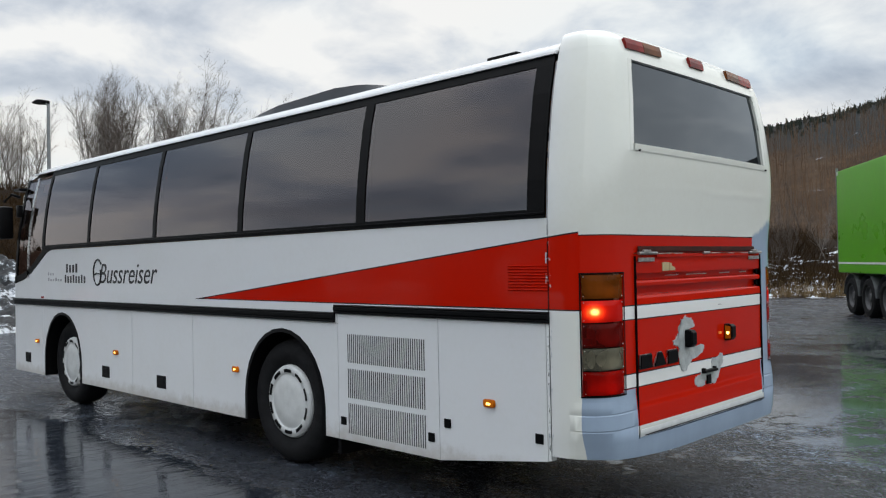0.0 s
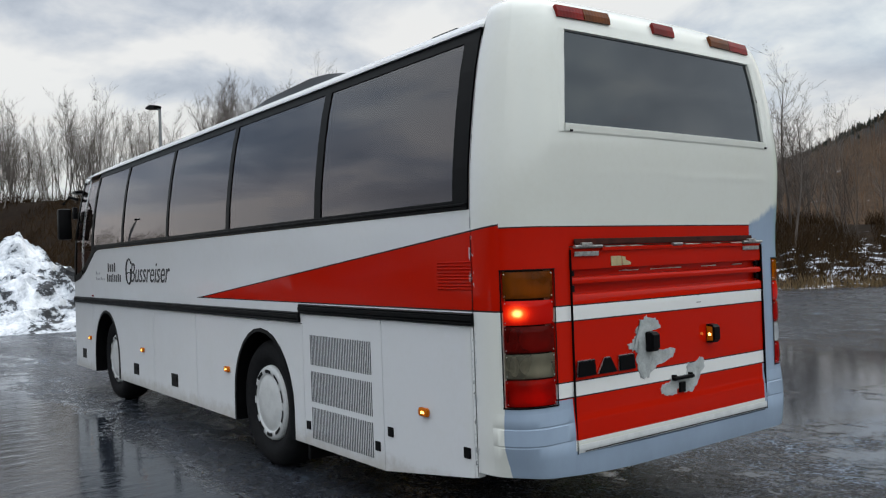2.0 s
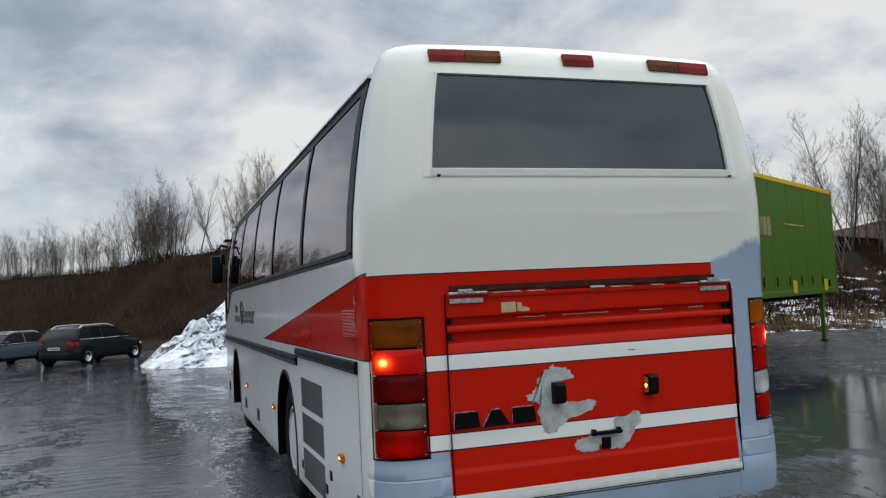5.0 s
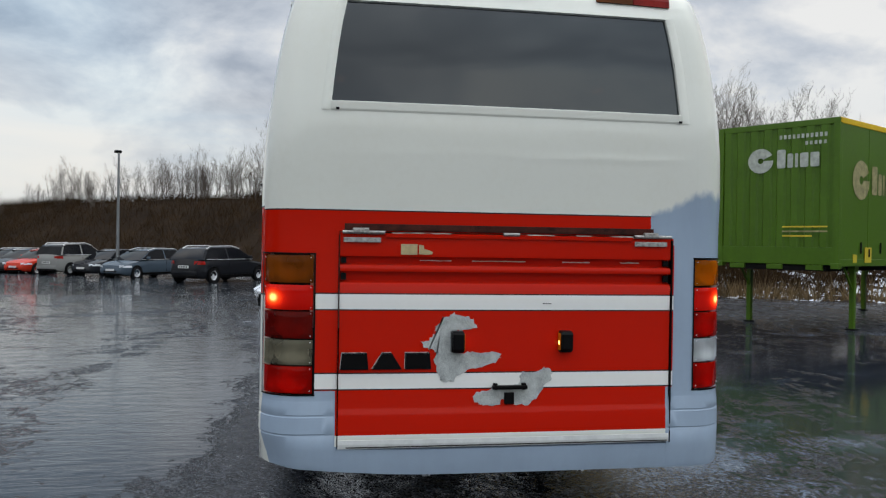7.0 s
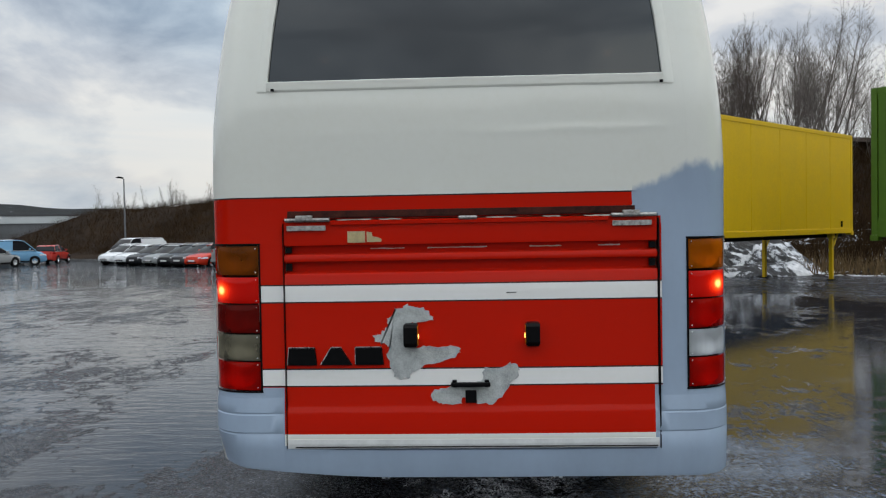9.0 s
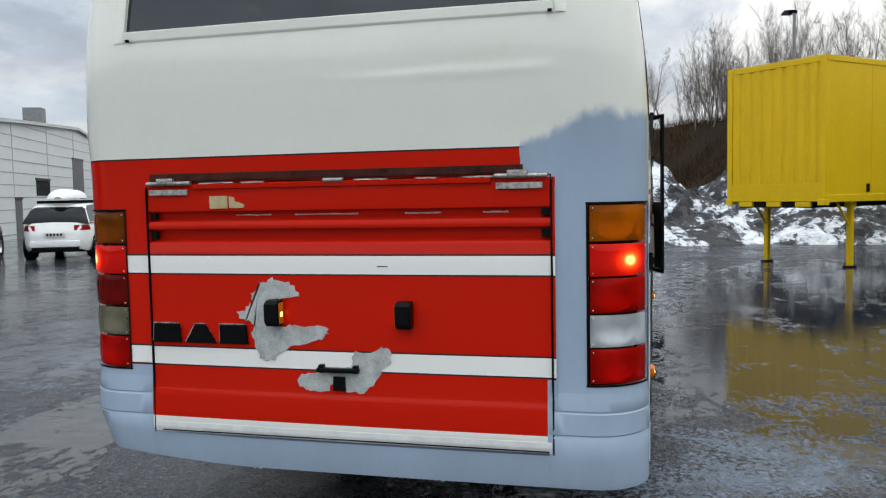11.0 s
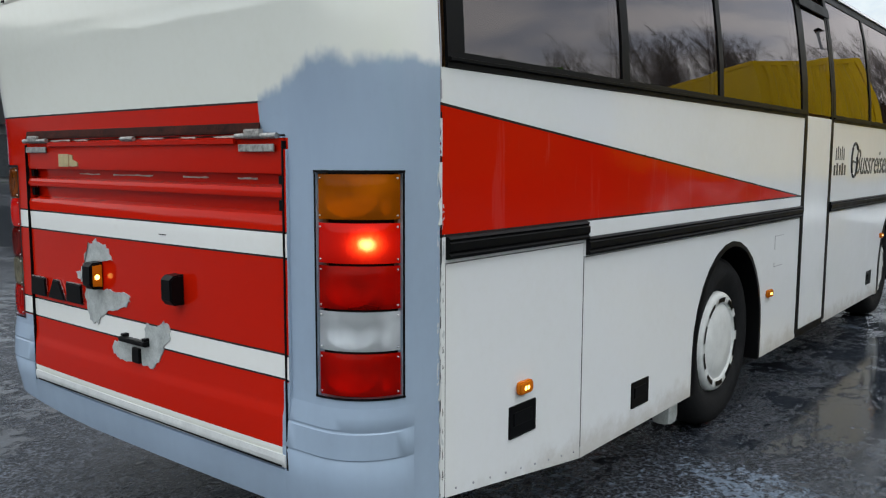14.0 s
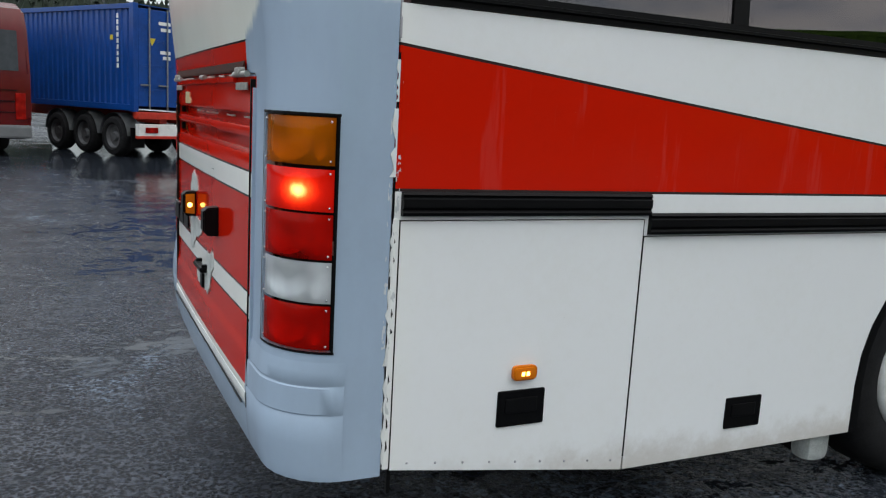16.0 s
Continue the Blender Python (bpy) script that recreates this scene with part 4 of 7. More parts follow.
    # fixed side strips of the bands and worn red trim by the primer
    for y, half in ((HATCH[1] + 0.001, 0.003), (HATCH[0] - 0.001, 0.0005)):
        part("lid_gap_line", box(-0.03, 0.0075, y - half, y + half, 0.556, 1.626), BLACK, coach)
    part("lid_edge", box(-0.02, 0.003, 0.890, 0.906, 0.745, 1.60, 0.002), PAINT, coach)
    # bare patches where the paint has come off
    random.seed(11)
    for outline in (((-0.445, 1.095), (-0.40, 1.10), (-0.385, 1.13), (-0.365, 1.145), (-0.375, 1.175), (-0.345, 1.185), (-0.335, 1.225), (-0.31, 1.22), (-0.275, 1.245), (-0.24, 1.225), (-0.205, 1.225), (-0.175, 1.20), (-0.15, 1.165), (-0.23, 1.155), (-0.285, 1.15), (-0.29, 1.05), (-0.23, 1.035), (-0.18, 1.045), (-0.09, 1.04), (-0.035, 1.035), (-0.03, 1.01), (-0.06, 0.985), (-0.13, 0.965), (-0.20, 0.955), (-0.245, 0.925), (-0.28, 0.89), (-0.345, 0.90), (-0.365, 0.955), (-0.38, 1.005), (-0.36, 1.04), (-0.395, 1.06), (-0.42, 1.065)),
                    ((-0.175, 0.815), (-0.155, 0.838), (-0.085, 0.85), (-0.06, 0.868), (0.03, 0.865), (0.07, 0.885), (0.075, 0.935), (0.13, 0.935), (0.20, 0.965), (0.235, 0.945), (0.24, 0.90), (0.195, 0.865), (0.165, 0.81), (0.115, 0.765), (0.04, 0.77), (0.035, 0.80), (-0.02, 0.80), (-0.03, 0.772), (-0.12, 0.768), (-0.165, 0.785))):
        pts = []
        for i, p in enumerate(outline):
            q = outline[(i + 1) % len(outline)]
            for k in range(4):
                f = k / 4
                pts.append((p[0] + (q[0] - p[0]) * f + random.uniform(-0.008, 0.008) * (k > 0), p[1] + (q[1] - p[1]) * f + random.uniform(-0.008, 0.008) * (k > 0)))
        part("bare_patch", prism(pts, "x", 0.003, 0.0085), FILLER, lid, "bare grey filler where red paint peeled")
    # number-plate lamps
    for y, turn in ((-0.262, 1), (0.305, -1)):
        lamp = part("plate_lamp", prism([(0.004, 1.040), (0.004, 1.152), (0.045, 1.150), (0.062, 1.135), (0.062, 1.062), (0.045, 1.042)], "y", y - 0.032, y + 0.032, 0.005), BLACK, lid, "small black lamp housing with amber glass")
        y0 = y + turn * 0.0325
        part("lamp_glass", prism([(0.012, 1.052), (0.012, 1.142), (0.050, 1.138), (0.050, 1.056)], "y", y0 - 0.003, y0 + 0.003), AMBER_LIT, lamp)
        part("bulb", lathe([(0.0, -0.006), (0.010, -0.004), (0.013, 0.0), (0.010, 0.004), (0.0, 0.006)], 14, "y", (0.032, y0, 1.092)), BULB_AMBER, lamp, smooth=True)
    handle = part("lid_handle", box(0.010, 0.038, -0.078, 0.106, 0.853, 0.873, 0.006), BLACK, lid, "black plastic pull handle")
    part("handle_lug", box(0.004, 0.030, -0.072, -0.050, 0.850, 0.884, 0.004), BLACK, handle)
    part("handle_lug", box(0.004, 0.030, 0.078, 0.100, 0.850, 0.884, 0.004), BLACK, handle)
    part("lid_lock", box(0.004, 0.020, -0.012, 0.040, 0.775, 0.835, 0.004), BLACK, lid)
    # maker's badge as three plain dark blocks with bright edges
    for outline in (((-0.848, 0.958), (-0.840, 1.040), (-0.716, 1.040), (-0.708, 0.958)), ((-0.690, 0.958), (-0.640, 1.040), (-0.592, 1.040), (-0.540, 0.958)), ((-0.525, 0.958), (-0.525, 1.040), (-0.400, 1.040), (-0.392, 0.958))):
        badge = part("badge", prism(outline, "x", 0.006, 0.018, 0.004), BLACK, lid, "raised black badge block")
        part("badge_edge", prism([(y - 0.003, z + 0.004) for y, z in outline], "x", 0.005, 0.0125), CHROME, badge)



def skin_strip(s0, s1, z0, z1, out, n=10, m=3, depth=0.012):
    rows = [[tail_point(s0 + (s1 - s0) * j / n, z0 + (z1 - z0) * i / m, out) for j in range(n + 1)] for i in range(m + 1)]
    return thick(grid(rows), depth)


def pillow(s0, s1, z0, z1, n=12, m=8):
    """A lens that swells a little towards its middle."""
    rows = []
    for i in range(m + 1):
        v = 2 * i / m - 1
        rows.append([tail_point(s0 + (s1 - s0) * j / n, z0 + (z1 - z0) * i / m, -0.004 + 0.006 * (1 - v ** 4) * (1 - (2 * j / n - 1) ** 4)) for j in range(n + 1)])
    return grid(rows)


def lamp_cluster(sg):
    lo, hi = LAMP_S if sg > 0 else LAMP_L
    z0, z1 = LAMP_Z
    base = part("tail_lamp", skin_strip(lo, hi, z0, z1, -0.052, 10, 4), BLACK, coach, "upright tail lamp cluster, red section lit")
    rows = ((0.0, 0.20, RED_LENS, ""), (0.205, 0.390, CLEAR if sg > 0 else SMOKED, "clear reversing lens" if sg > 0 else "clouded grey lens"), (0.395, 0.595, RED_LENS if sg > 0 else RED_SMOKED, ""), (0.600, 0.785, RED_LIT, "lit red lens"), (0.795, 1.0, AMBER if sg > 0 else AMBER_SMOKED, "amber turn lens"))
    h = z1 - z0
    for f0, f1, mat, label in rows:
        a, b = z0 + 0.006 + f0 * (h - 0.012), z0 + 0.006 + f1 * (h - 0.012)
        piece = part("lens", pillow(lo + 0.008, hi - 0.008, a + 0.002, b - 0.002), mat, base, label, smooth=True)
        for s in (lo + 0.02, hi - 0.02):
            for z in (a + 0.014, b - 0.014):
                c = tail_point(s, z, 0.002)
                bm = bmesh.new()
                bmesh.ops.create_uvsphere(bm, u_segments=8, v_segments=5, radius=0.0035, matrix=Matrix.Translation(c))
                part("lens_screw", bm, CHROME, piece)
        if mat is not RED_LIT:
            zc, wide = (a + b) / 2, hi - lo
            flat = lo + 0.40 * wide if sg > 0 else hi - 0.40 * wide
            edge = hi - 0.19 * wide if sg > 0 else lo + 0.19 * wide
            for s, rs, rz in ((flat, 0.29 * wide, 0.40 * (b - a)), (edge, 0.075 * wide, 0.36 * (b - a))):
                bowl = grid([[tail_point(s + rs * r * math.cos(math.pi * k / 10), zc + rz * r * math.sin(math.pi * k / 10), -0.048 + 0.030 * r * r) for k in range(21)] for r in (0.06, 0.3, 0.55, 0.8, 1.0, 1.12)])
                part("reflector", bowl, REFLECTOR, piece, "dull silver reflector bowl", smooth=True)
    # rim sunk into the body
    rim = bmesh.new()
    for a, b, c, d in ((lo - 0.006, hi + 0.006, z1 - 0.004, z1 + 0.004), (lo - 0.006, hi + 0.006, z0 - 0.004, z0 + 0.004)):
        grid([[tail_point(a + (b - a) * j / 8, z, 0.004) for j in range(9)] for z in (c, d)], rim)
    for s in (lo, hi):
        grid([[tail_point(s + d, z, 0.004) for d in (-0.004, 0.004)] for z in (z0, (z0 + z1) / 2, z1)], rim)
    part("lamp_rim", rim, BLACK, base)


def bumper_corner(sg):
    """Raised corner of the bumper with two pressed lines."""
    rows = []
    span = [sg * (0.875 + (1.32 - 0.875) * k / 14) for k in range(15)] + [sg * 1.335, sg * 1.36]
    for z, out in ((0.80, 0.001), (0.77, 0.005), (0.733, 0.007), (0.729, 0.002), (0.724, 0.002), (0.720, 0.008), (0.640, 0.009), (0.636, 0.003), (0.631, 0.003), (0.627, 0.008), (0.54, 0.007), (0.48, 0.005), (0.430, 0.002)):
        rows.append([foot_point(s, z, 0.0008 + 0.55 * out * min(1, (abs(s) - 0.868) / 0.03, (1.362 - abs(s)) / 0.04)) for s in span])
    part("bumper_corner", grid(rows), PAINT, coach, "grey-blue primed bumper corner", smooth=True)


def rear_window():
    zs = [WIN_Z[0] + (WIN_Z[1] - WIN_Z[0]) * k / 6 for k in range(7)]
    cols = [-WIN_S + 2 * WIN_S * k / 12 for k in range(13)]
    pane = part("rear_window", grid([[tail_point(s, z, -0.018) for s in cols] for z in zs]), DARK_TINT, coach, "dark tinted rear window", smooth=True)
    pane.visible_shadow = False
    ring = bmesh.new()
    loop = [(-WIN_S, zs[0]), (WIN_S, zs[0]), (WIN_S, zs[-1]), (-WIN_S, zs[-1])]
    for (s0, a), (s1, b) in zip(loop, loop[1:] + loop[:1]):
        path = [(s0 + (s1 - s0) * k / 10, a + (b - a) * k / 10) for k in range(11)]
        grid([[tail_point(s, z, o) for s, z in path] for o in (0.0, -0.030)], ring)
    part("window_seal", ring, RUBBER, coach)
    sill = bmesh.new()
    grid([[tail_point(s, z, o) for s in cols] for z, o in ((2.236, 0.0005), (2.246, 0.005), (2.281, 0.008), (2.286, -0.002))], sill)
    part("rear_window_sill", sill, PAINT, coach)
    for s in (-WIN_S - 0.025, WIN_S + 0.025):
        side = bmesh.new()
        grid([[tail_point(s + d, z, o) for d, o in ((-0.024, 0.0), (-0.012, 0.005), (0.012, 0.005), (0.024, 0.0))] for z in [2.24] + zs], side)
        part("rear_window_edge", side, PAINT, coach, smooth=True)
    for s in (-0.88, 0.90):
        part("sill_drain", box(0.056, 0.066, s - 0.008, s + 0.008, 2.238, 2.250, 0.002), RUBBER, coach)
    for s0, s1, mat, label in ((-0.885, -0.685, RED_DULL, "dark red roof marker"), (-0.680, -0.475, AMBER_DULL, "amber roof marker"), (-0.095, 0.095, RED_DULL, "dark red middle marker"), (0.465, 0.665, AMBER_DULL, "amber roof marker"), (0.670, 0.875, RED_DULL, "dark red roof marker")):
        rows = []
        for z, x in ((2.872, 0.012), (2.905, 0.008), (2.938, -0.004)):
            rows.append([(x - 0.012 * (s / 1.03) ** 2 - 0.02, s * 0.985, z - 0.012 * (s / 0.9) ** 2) for s in (s0, (s0 + s1) / 2, s1)])
        part("roof_marker", thick(grid(rows), 0.02), mat, coach, label)


def side_details():
    # slotted engine panel
    panel = part("grille_panel", box(-1.258, -2.306, -1.25, -1.222, 0.31, 1.238), PAINT, coach, "white panel with three slotted grilles")
    for z0, z1 in ((0.885, 1.095), (0.625, 0.840), (0.365, 0.585)):
        first = None
        for k in range(38):
            x = -1.39 - 0.80 * k / 37
            if first is None:
                first = part("air_slot", box(-0.0044, 0.0044, -1.2518, -1.2490, z0, z1), SLOT, panel)
                slot = first
            else:
                slot = new("air_slot", first.data)
                slot.parent = panel
            slot.location.x = x
    # square vent in the wedge
    for k in range(9):
        z = 1.44 + 0.145 * k / 8
        part("vent_slat", prism([(-1.251, z), (-1.257, z - 0.003), (-1.251, z - 0.010)], "x", -0.645, -0.345), PAINT, coach)
    for sg, spots in ((-1, ((-0.810, 0.730), (-3.715, 0.72), (-6.075, 0.72), (-8.30, 0.725))), (1, ((-0.835, 0.720), (-3.705, 0.715), (-7.02, 0.86)))):
        for x, z in spots:
            oval = [(x + cx + 0.016 * math.cos(a), z + cz + 0.016 * math.sin(a)) for cx, cz, first in ((0.030, 0.009, 0.0), (-0.030, 0.009, 0.5), (-0.030, -0.009, 1.0), (0.030, -0.009, 1.5)) for a in [math.pi * (first + k / 8) for k in range(5)]]
            lamp = part("side_marker", prism(oval, "y", sg * 1.249, sg * 1.273, 0.006), AMBER_LIT, coach, "lit amber side marker lamp")
            for dx in (-0.008, 0.010):
                part("bulb", box(x + dx - 0.006, x + dx + 0.006, sg * 1.2725, sg * 1.2745, z - 0.008, z + 0.006, 0.0009), BULB_AMBER, lamp)
    for sg, spots in ((-1, ((-2.25, 0.45), (-1.33, 0.45), (-1.18, 0.56), (-0.43, 0.56))),):
        for x, z in spots:
            part("latch", box(x - 0.030, x + 0.030, sg * 1.249, sg * 1.257, z - 0.030, z + 0.030, 0.005), BLACK, coach, "small black panel latch")
    for sg, spots in ((-1, ((-6.34, 0.49), (-5.08, 0.49), (-8.64, 0.50))), (1, ((-0.835, 0.596), (-1.845, 0.471), (-6.6, 0.50)))):
        for x, z in spots:
            latch = part("recessed_latch", box(x - 0.09, x + 0.09, sg * 1.249, sg * 1.254, z - 0.062, z + 0.062, 0.006), BLACK, coach, "black recessed pull latch")
            part("latch_pull", box(x - 0.062, x + 0.062, sg * 1.252, sg * 1.258, z - 0.018, z + 0.034, 0.004), RUBBER, latch)
    part("red_reflector", box(-8.10, -8.18, -1.249, -1.256, 1.262, 1.285, 0.004), CAR_RED, coach)
    flap = bmesh.new()
    for x0, x1, z0, z1 in ((-3.80, -3.98, 1.075, 1.080), (-3.80, -3.98, 0.875, 0.880), (-3.80, -3.805, 0.99, 1.08), (-3.80, -3.805, 0.875, 0.90)):
        box(x0, x1, 1.2495, 1.2515, z0, z1, 0, flap)
    part("filler_flap", flap, FAINT_INK, coach)
    # worn, ragged edges along the corner seams
    rng = random.Random(8)
    for z0, z1, wide in ((0.46, 0.74, 0.012), (0.78, 1.02, 0.016), (1.06, 1.22, 0.010), (1.36, 1.56, 0.020), (1.58, 1.70, 0.012)):
        n = 9
        pts = [(-0.3475, z0 + (z1 - z0) * k / n) for k in range(n + 1)] + [(-0.3475 + wide * rng.uniform(0.15, 1.0), z0 + (z1 - z0) * k / n) for k in range(n, -1, -1)]
        part("worn_edge", prism(pts, "y", 1.2495, 1.2535), CAP, coach, "chipped pale paint edge")
    for z in (0.50, 0.57, 0.66, 0.72, 0.88, 0.93, 1.10, 1.16):
        h, w2 = rng.uniform(0.015, 0.05), rng.uniform(0.004, 0.010)
        part("paint_chip", prism([(-0.350, z), (-0.350 - w2, z + h * 0.3), (-0.350 - w2 * 0.6, z + h * 0.7), (-0.350, z + h)], "y", -1.2495, -1.2530), BLACK, coach, "dark chip in the paint")
        part("paint_chip", prism([(-0.352, z), (-0.352 - w2 * 0.8, z + h * 0.3), (-0.352 - w2 * 0.5, z + h * 0.7), (-0.352, z + h)], "y", 1.2495, 1.2530), BLACK, coach, "dark chip in the paint")
    part("scratch", box(0.004, 0.0075, 0.187, 0.232, 1.288, 1.2915), INK, coach, "short black scratch on the white band")
    part("jacking_foot", box(-2.30, -2.43, 1.10, 1.21, 0.17, 0.36, 0.04), FILLER, coach, "pale worn bracket under the skirt", smooth=True)
    # rivet row along the rear skirt
    for sg in (1,):
        bm = bmesh.new()
        for k in range(9):
            bmesh.ops.create_uvsphere(bm, u_segments=6, v_segments=4, radius=0.0045, matrix=Matrix.Translation((-0.43 - 0.10 * k, sg * 1.251, 0.452 - 0.0125 * k)))
        tagged(part("rivets", bm, FAINT_INK, coach), kind="stuff")
    for sg in (-1, 1):
        for z0, z1 in ((0.45, 1.72), (1.76, 2.80)):
            zs = [z0 + (z1 - z0) * k / 6 for k in range(7)]
            bm = grid([[(x, sg * (half_width(z) + 0.0015), z) for x in (-0.3415, -0.3485)] for z in zs])
            part("corner_seam", bm, BLACK if z0 < 1 else FAINT_INK, coach)
    # lettering on the flank: a person's name and small print as bars, then the readable word
    for x0, x1, z0, z1 in ((-5.50, -5.20, 1.575, 1.665), (-5.56, -5.16, 1.455, 1.535)):
        for k in range(5):
            a, step = x0 + (x1 - x0) * k / 5, (x1 - x0) / 5
            part("name_bar", box(a + 0.022, a + step - 0.018, 1.2495, 1.2525, z0, z1 + 0.015 * (k % 2)), INK, coach)
    for x0, x1, z0, z1, mat in ((-7.42, -7.06, 1.575, 1.665, INK), (-7.46, -6.84, 1.455, 1.535, INK), (-7.98, -7.76, 1.545, 1.57, FAINT_INK), (-7.98, -7.52, 1.475, 1.50, FAINT_INK)):
        n = max(3, int((x1 - x0) / 0.075))
        for k in range(n):
            a = x0 + (x1 - x0) * k / n
            part("name_bar", box(a + 0.022, a + (x1 - x0) / n - 0.018, -1.2495, -1.2525, z0, z1 if k % 3 else z1 + 0.015), mat, coach)
    for sg, x, turn in ((-1, -6.50, 0), (1, -5.84, 180)):
        text = bpy.data.curves.new("company_word", "FONT")
        text.body, text.size, text.extrude, text.shear = "Bussreiser", 0.31, 0.0012, 0.32
        ob = new("company_word", text)
        ob.scale = (0.80, 1.0, 1.0)
        tall = Matrix.Diagonal((1.02, 1.0, 1.0, 1.0))
        mesh = bpy.data.meshes.new_from_object(ob)
        bpy.data.objects.remove(ob)
        mesh.materials.clear()
        mesh.materials.append(INK)
        place = pose(x, sg * 1.2515, 1.455, 90, 0, turn) @ tall
        mesh.transform(place)
        word = new("company_word", mesh)
        word.parent = coach
        word["label"] = "black slanted company word on the flank"
        way = 1 if sg < 0 else -1
        swirl = [(x + way * (-0.02 - 0.115 * math.sin(a) * (1 - 0.06 * a)), sg * 1.2525, 1.56 + 0.155 * math.cos(a) * (1 - 0.06 * a)) for a in [-0.9 + 6.0 * k / 30 for k in range(31)]]
        part("initial_swirl", tube([(x - way * 0.13, sg * 1.2525, 1.54), (x - way * 0.05, sg * 1.2525, 1.565), (x + way * 0.05, sg * 1.2525, 1.555)], 0.008, 6), INK, coach)
        part("initial_swirl", tube(swirl, 0.010, 6), INK, coach)


def doors():
    # middle door
    door = part("middle_door", box(-4.385, -5.05, 1.252, 1.225, 0.36, 1.88, 0.006), PAINT, coach, "narrow white passenger door with tall window")
    pane = part("door_window", side_strip(1, -4.42, -5.02, 1.90, 2.70, 0.0), TINT, door)
    pane.visible_shadow = False
    for x in (-4.37, -5.065):
        part("door_seal", side_strip(1, x + 0.034, x - 0.034, 0.34, 2.72, 0.0045, 8), RUBBER, door)
    part("door_header", side_strip(1, -4.33, -5.10, 2.64, 2.71, 0.022, 3), RUBBER, door)
    part("door_step", box(-4.37, -5.065, 1.25, 1.19, 0.30, 0.36, 0.008), RUBBER, door)
    # front entrance standing open
    leaf = part("front_door", bmesh_frame(0.0, 0.74, 0.0, 2.18, 0.055), BLACK, coach, "front door swung open, black frame and glass")
    pane = part("door_glass", grid([[(x, 0.0, z) for x in (0.05, 0.69)] for z in (0.97, 2.13)]), THIN_PANE, leaf)
    pane.visible_shadow = False
    part("door_kick", box(0.06, 0.68, -0.012, 0.012, 0.06, 0.98, 0.004), BLACK, leaf)
    part("door_rail", tube([(0.14, -0.05, 1.05), (0.14, -0.06, 1.6)], 0.013), CHROME, leaf)
    leaf.matrix_local = pose(-9.22, 1.14, 0.42, 0, 0, 20)
    part("door_arm", tube([(-8.45, 1.10, 2.56), (-8.70, 1.26, 2.60), (-8.86, 1.31, 2.59)], 0.022), BLACK, coach)
    part("entrance_step", box(-8.22, -9.02, 1.23, 0.9, 0.34, 0.42), RUBBER, coach)
    for x in (-8.20, -9.05):
        part("door_seal", side_strip(1, x + 0.02, x - 0.02, 0.36, 2.80, 0.003, 8), RUBBER, coach)


def bmesh_frame(x0, x1, z0, z1, wide):
    bm = bmesh.new()
    for a, b, c, d in ((x0, x0 + wide, z0, z1), (x1 - wide, x1, z0, z1), (x0, x1, z0, z0 + wide), (x0, x1, z1 - wide, z1)):
        box(a, b, -0.02, 0.02, c, d, 0.006, bm)
    return bm


def mirrors():
    for sg in (-1,):
        arm = part("mirror_arm", tube([(-9.02, sg * 1.20, 2.58), (-9.10, sg * 1.28, 2.62), (-9.15, sg * 1.36, 2.52)], 0.022), BLACK, coach)
        part("mirror", box(-9.20, -9.08, sg * 1.26, sg * 1.44, 2.03, 2.46, 0.04), BLACK, coach, "large black door mirror", smooth=True)
        part("mirror", box(-8.84, -8.76, sg * 1.255, sg * 1.32, 2.30, 2.46, 0.02), BLACK, coach, smooth=True)
        part("visor", box(-8.95, -9.15, sg * 1.24, sg * 1.06, 2.66, 2.70, 0.01), BLACK, coach)


def cabin():
    """Seats, racks and small lamps that show through the windows."""
    for row in range(9):
        x = -0.85 - 0.82 * row
        for y in (-0.95, -0.50, 0.50, 0.95):
            if y > 0 and -5.2 < x < -4.2:
                continue
            bm = bmesh.new()
            box(x - 0.46, x - 0.02, y - 0.21, y + 0.21, 1.50, 1.62, 0.04, bm)
            prism([(x + 0.02, 1.60), (x + 0.14, 2.24), (x + 0.10, 2.30), (x + 0.02, 2.28), (x - 0.10, 1.60)], "y", y - 0.21, y + 0.21, 0.03, bm)
            box(x - 0.40, x - 0.06, y - 0.17, y + 0.17, 1.16, 1.50, 0, bm)
            part("seat", bm, SEAT, coach, "brown cloth coach seat")
    for sg in (-1, 1):
        part("luggage_rack", prism([(sg * 1.06, 2.62), (sg * 0.72, 2.60), (sg * 0.70, 2.66), (sg * 1.04, 2.72)], "x", -0.5, -8.6), CABIN, coach)
        for k in range(8):
            x = -1.0 - 0.95 * k
            part("reading_lamp", box(x - 0.05, x + 0.05, sg * 0.81, sg * 0.85, 2.588, 2.598), CABIN_GLOW, coach)
    part("ceiling_lining", prism([(-1.05, 2.80), (-0.8, 2.90), (0.8, 2.90), (1.05, 2.80), (1.05, 2.81), (0.8, 2.91), (-0.8, 2.91), (-1.05, 2.81)], "x", -0.30, -9.0), CABIN, coach)
    for sg in (-1, 1):
        part("side_lining", box(-0.4, -9.0, sg * 1.215, sg * 1.20, 1.16, 1.86), CABIN, coach)
    part("rear_shelf", box(-0.05, -0.45, -1.0, 1.0, 2.10, 2.14), CABIN, coach)
    part("rear_lining", box(-0.06, -0.08, -1.0, 1.0, 1.16, 2.12), CABIN, coach)


hatch()
for s_ in (-1, 1):
    lamp_cluster(s_)
    bumper_corner(s_)
rear_window()
side_details()
doors()
mirrors()
cabin()


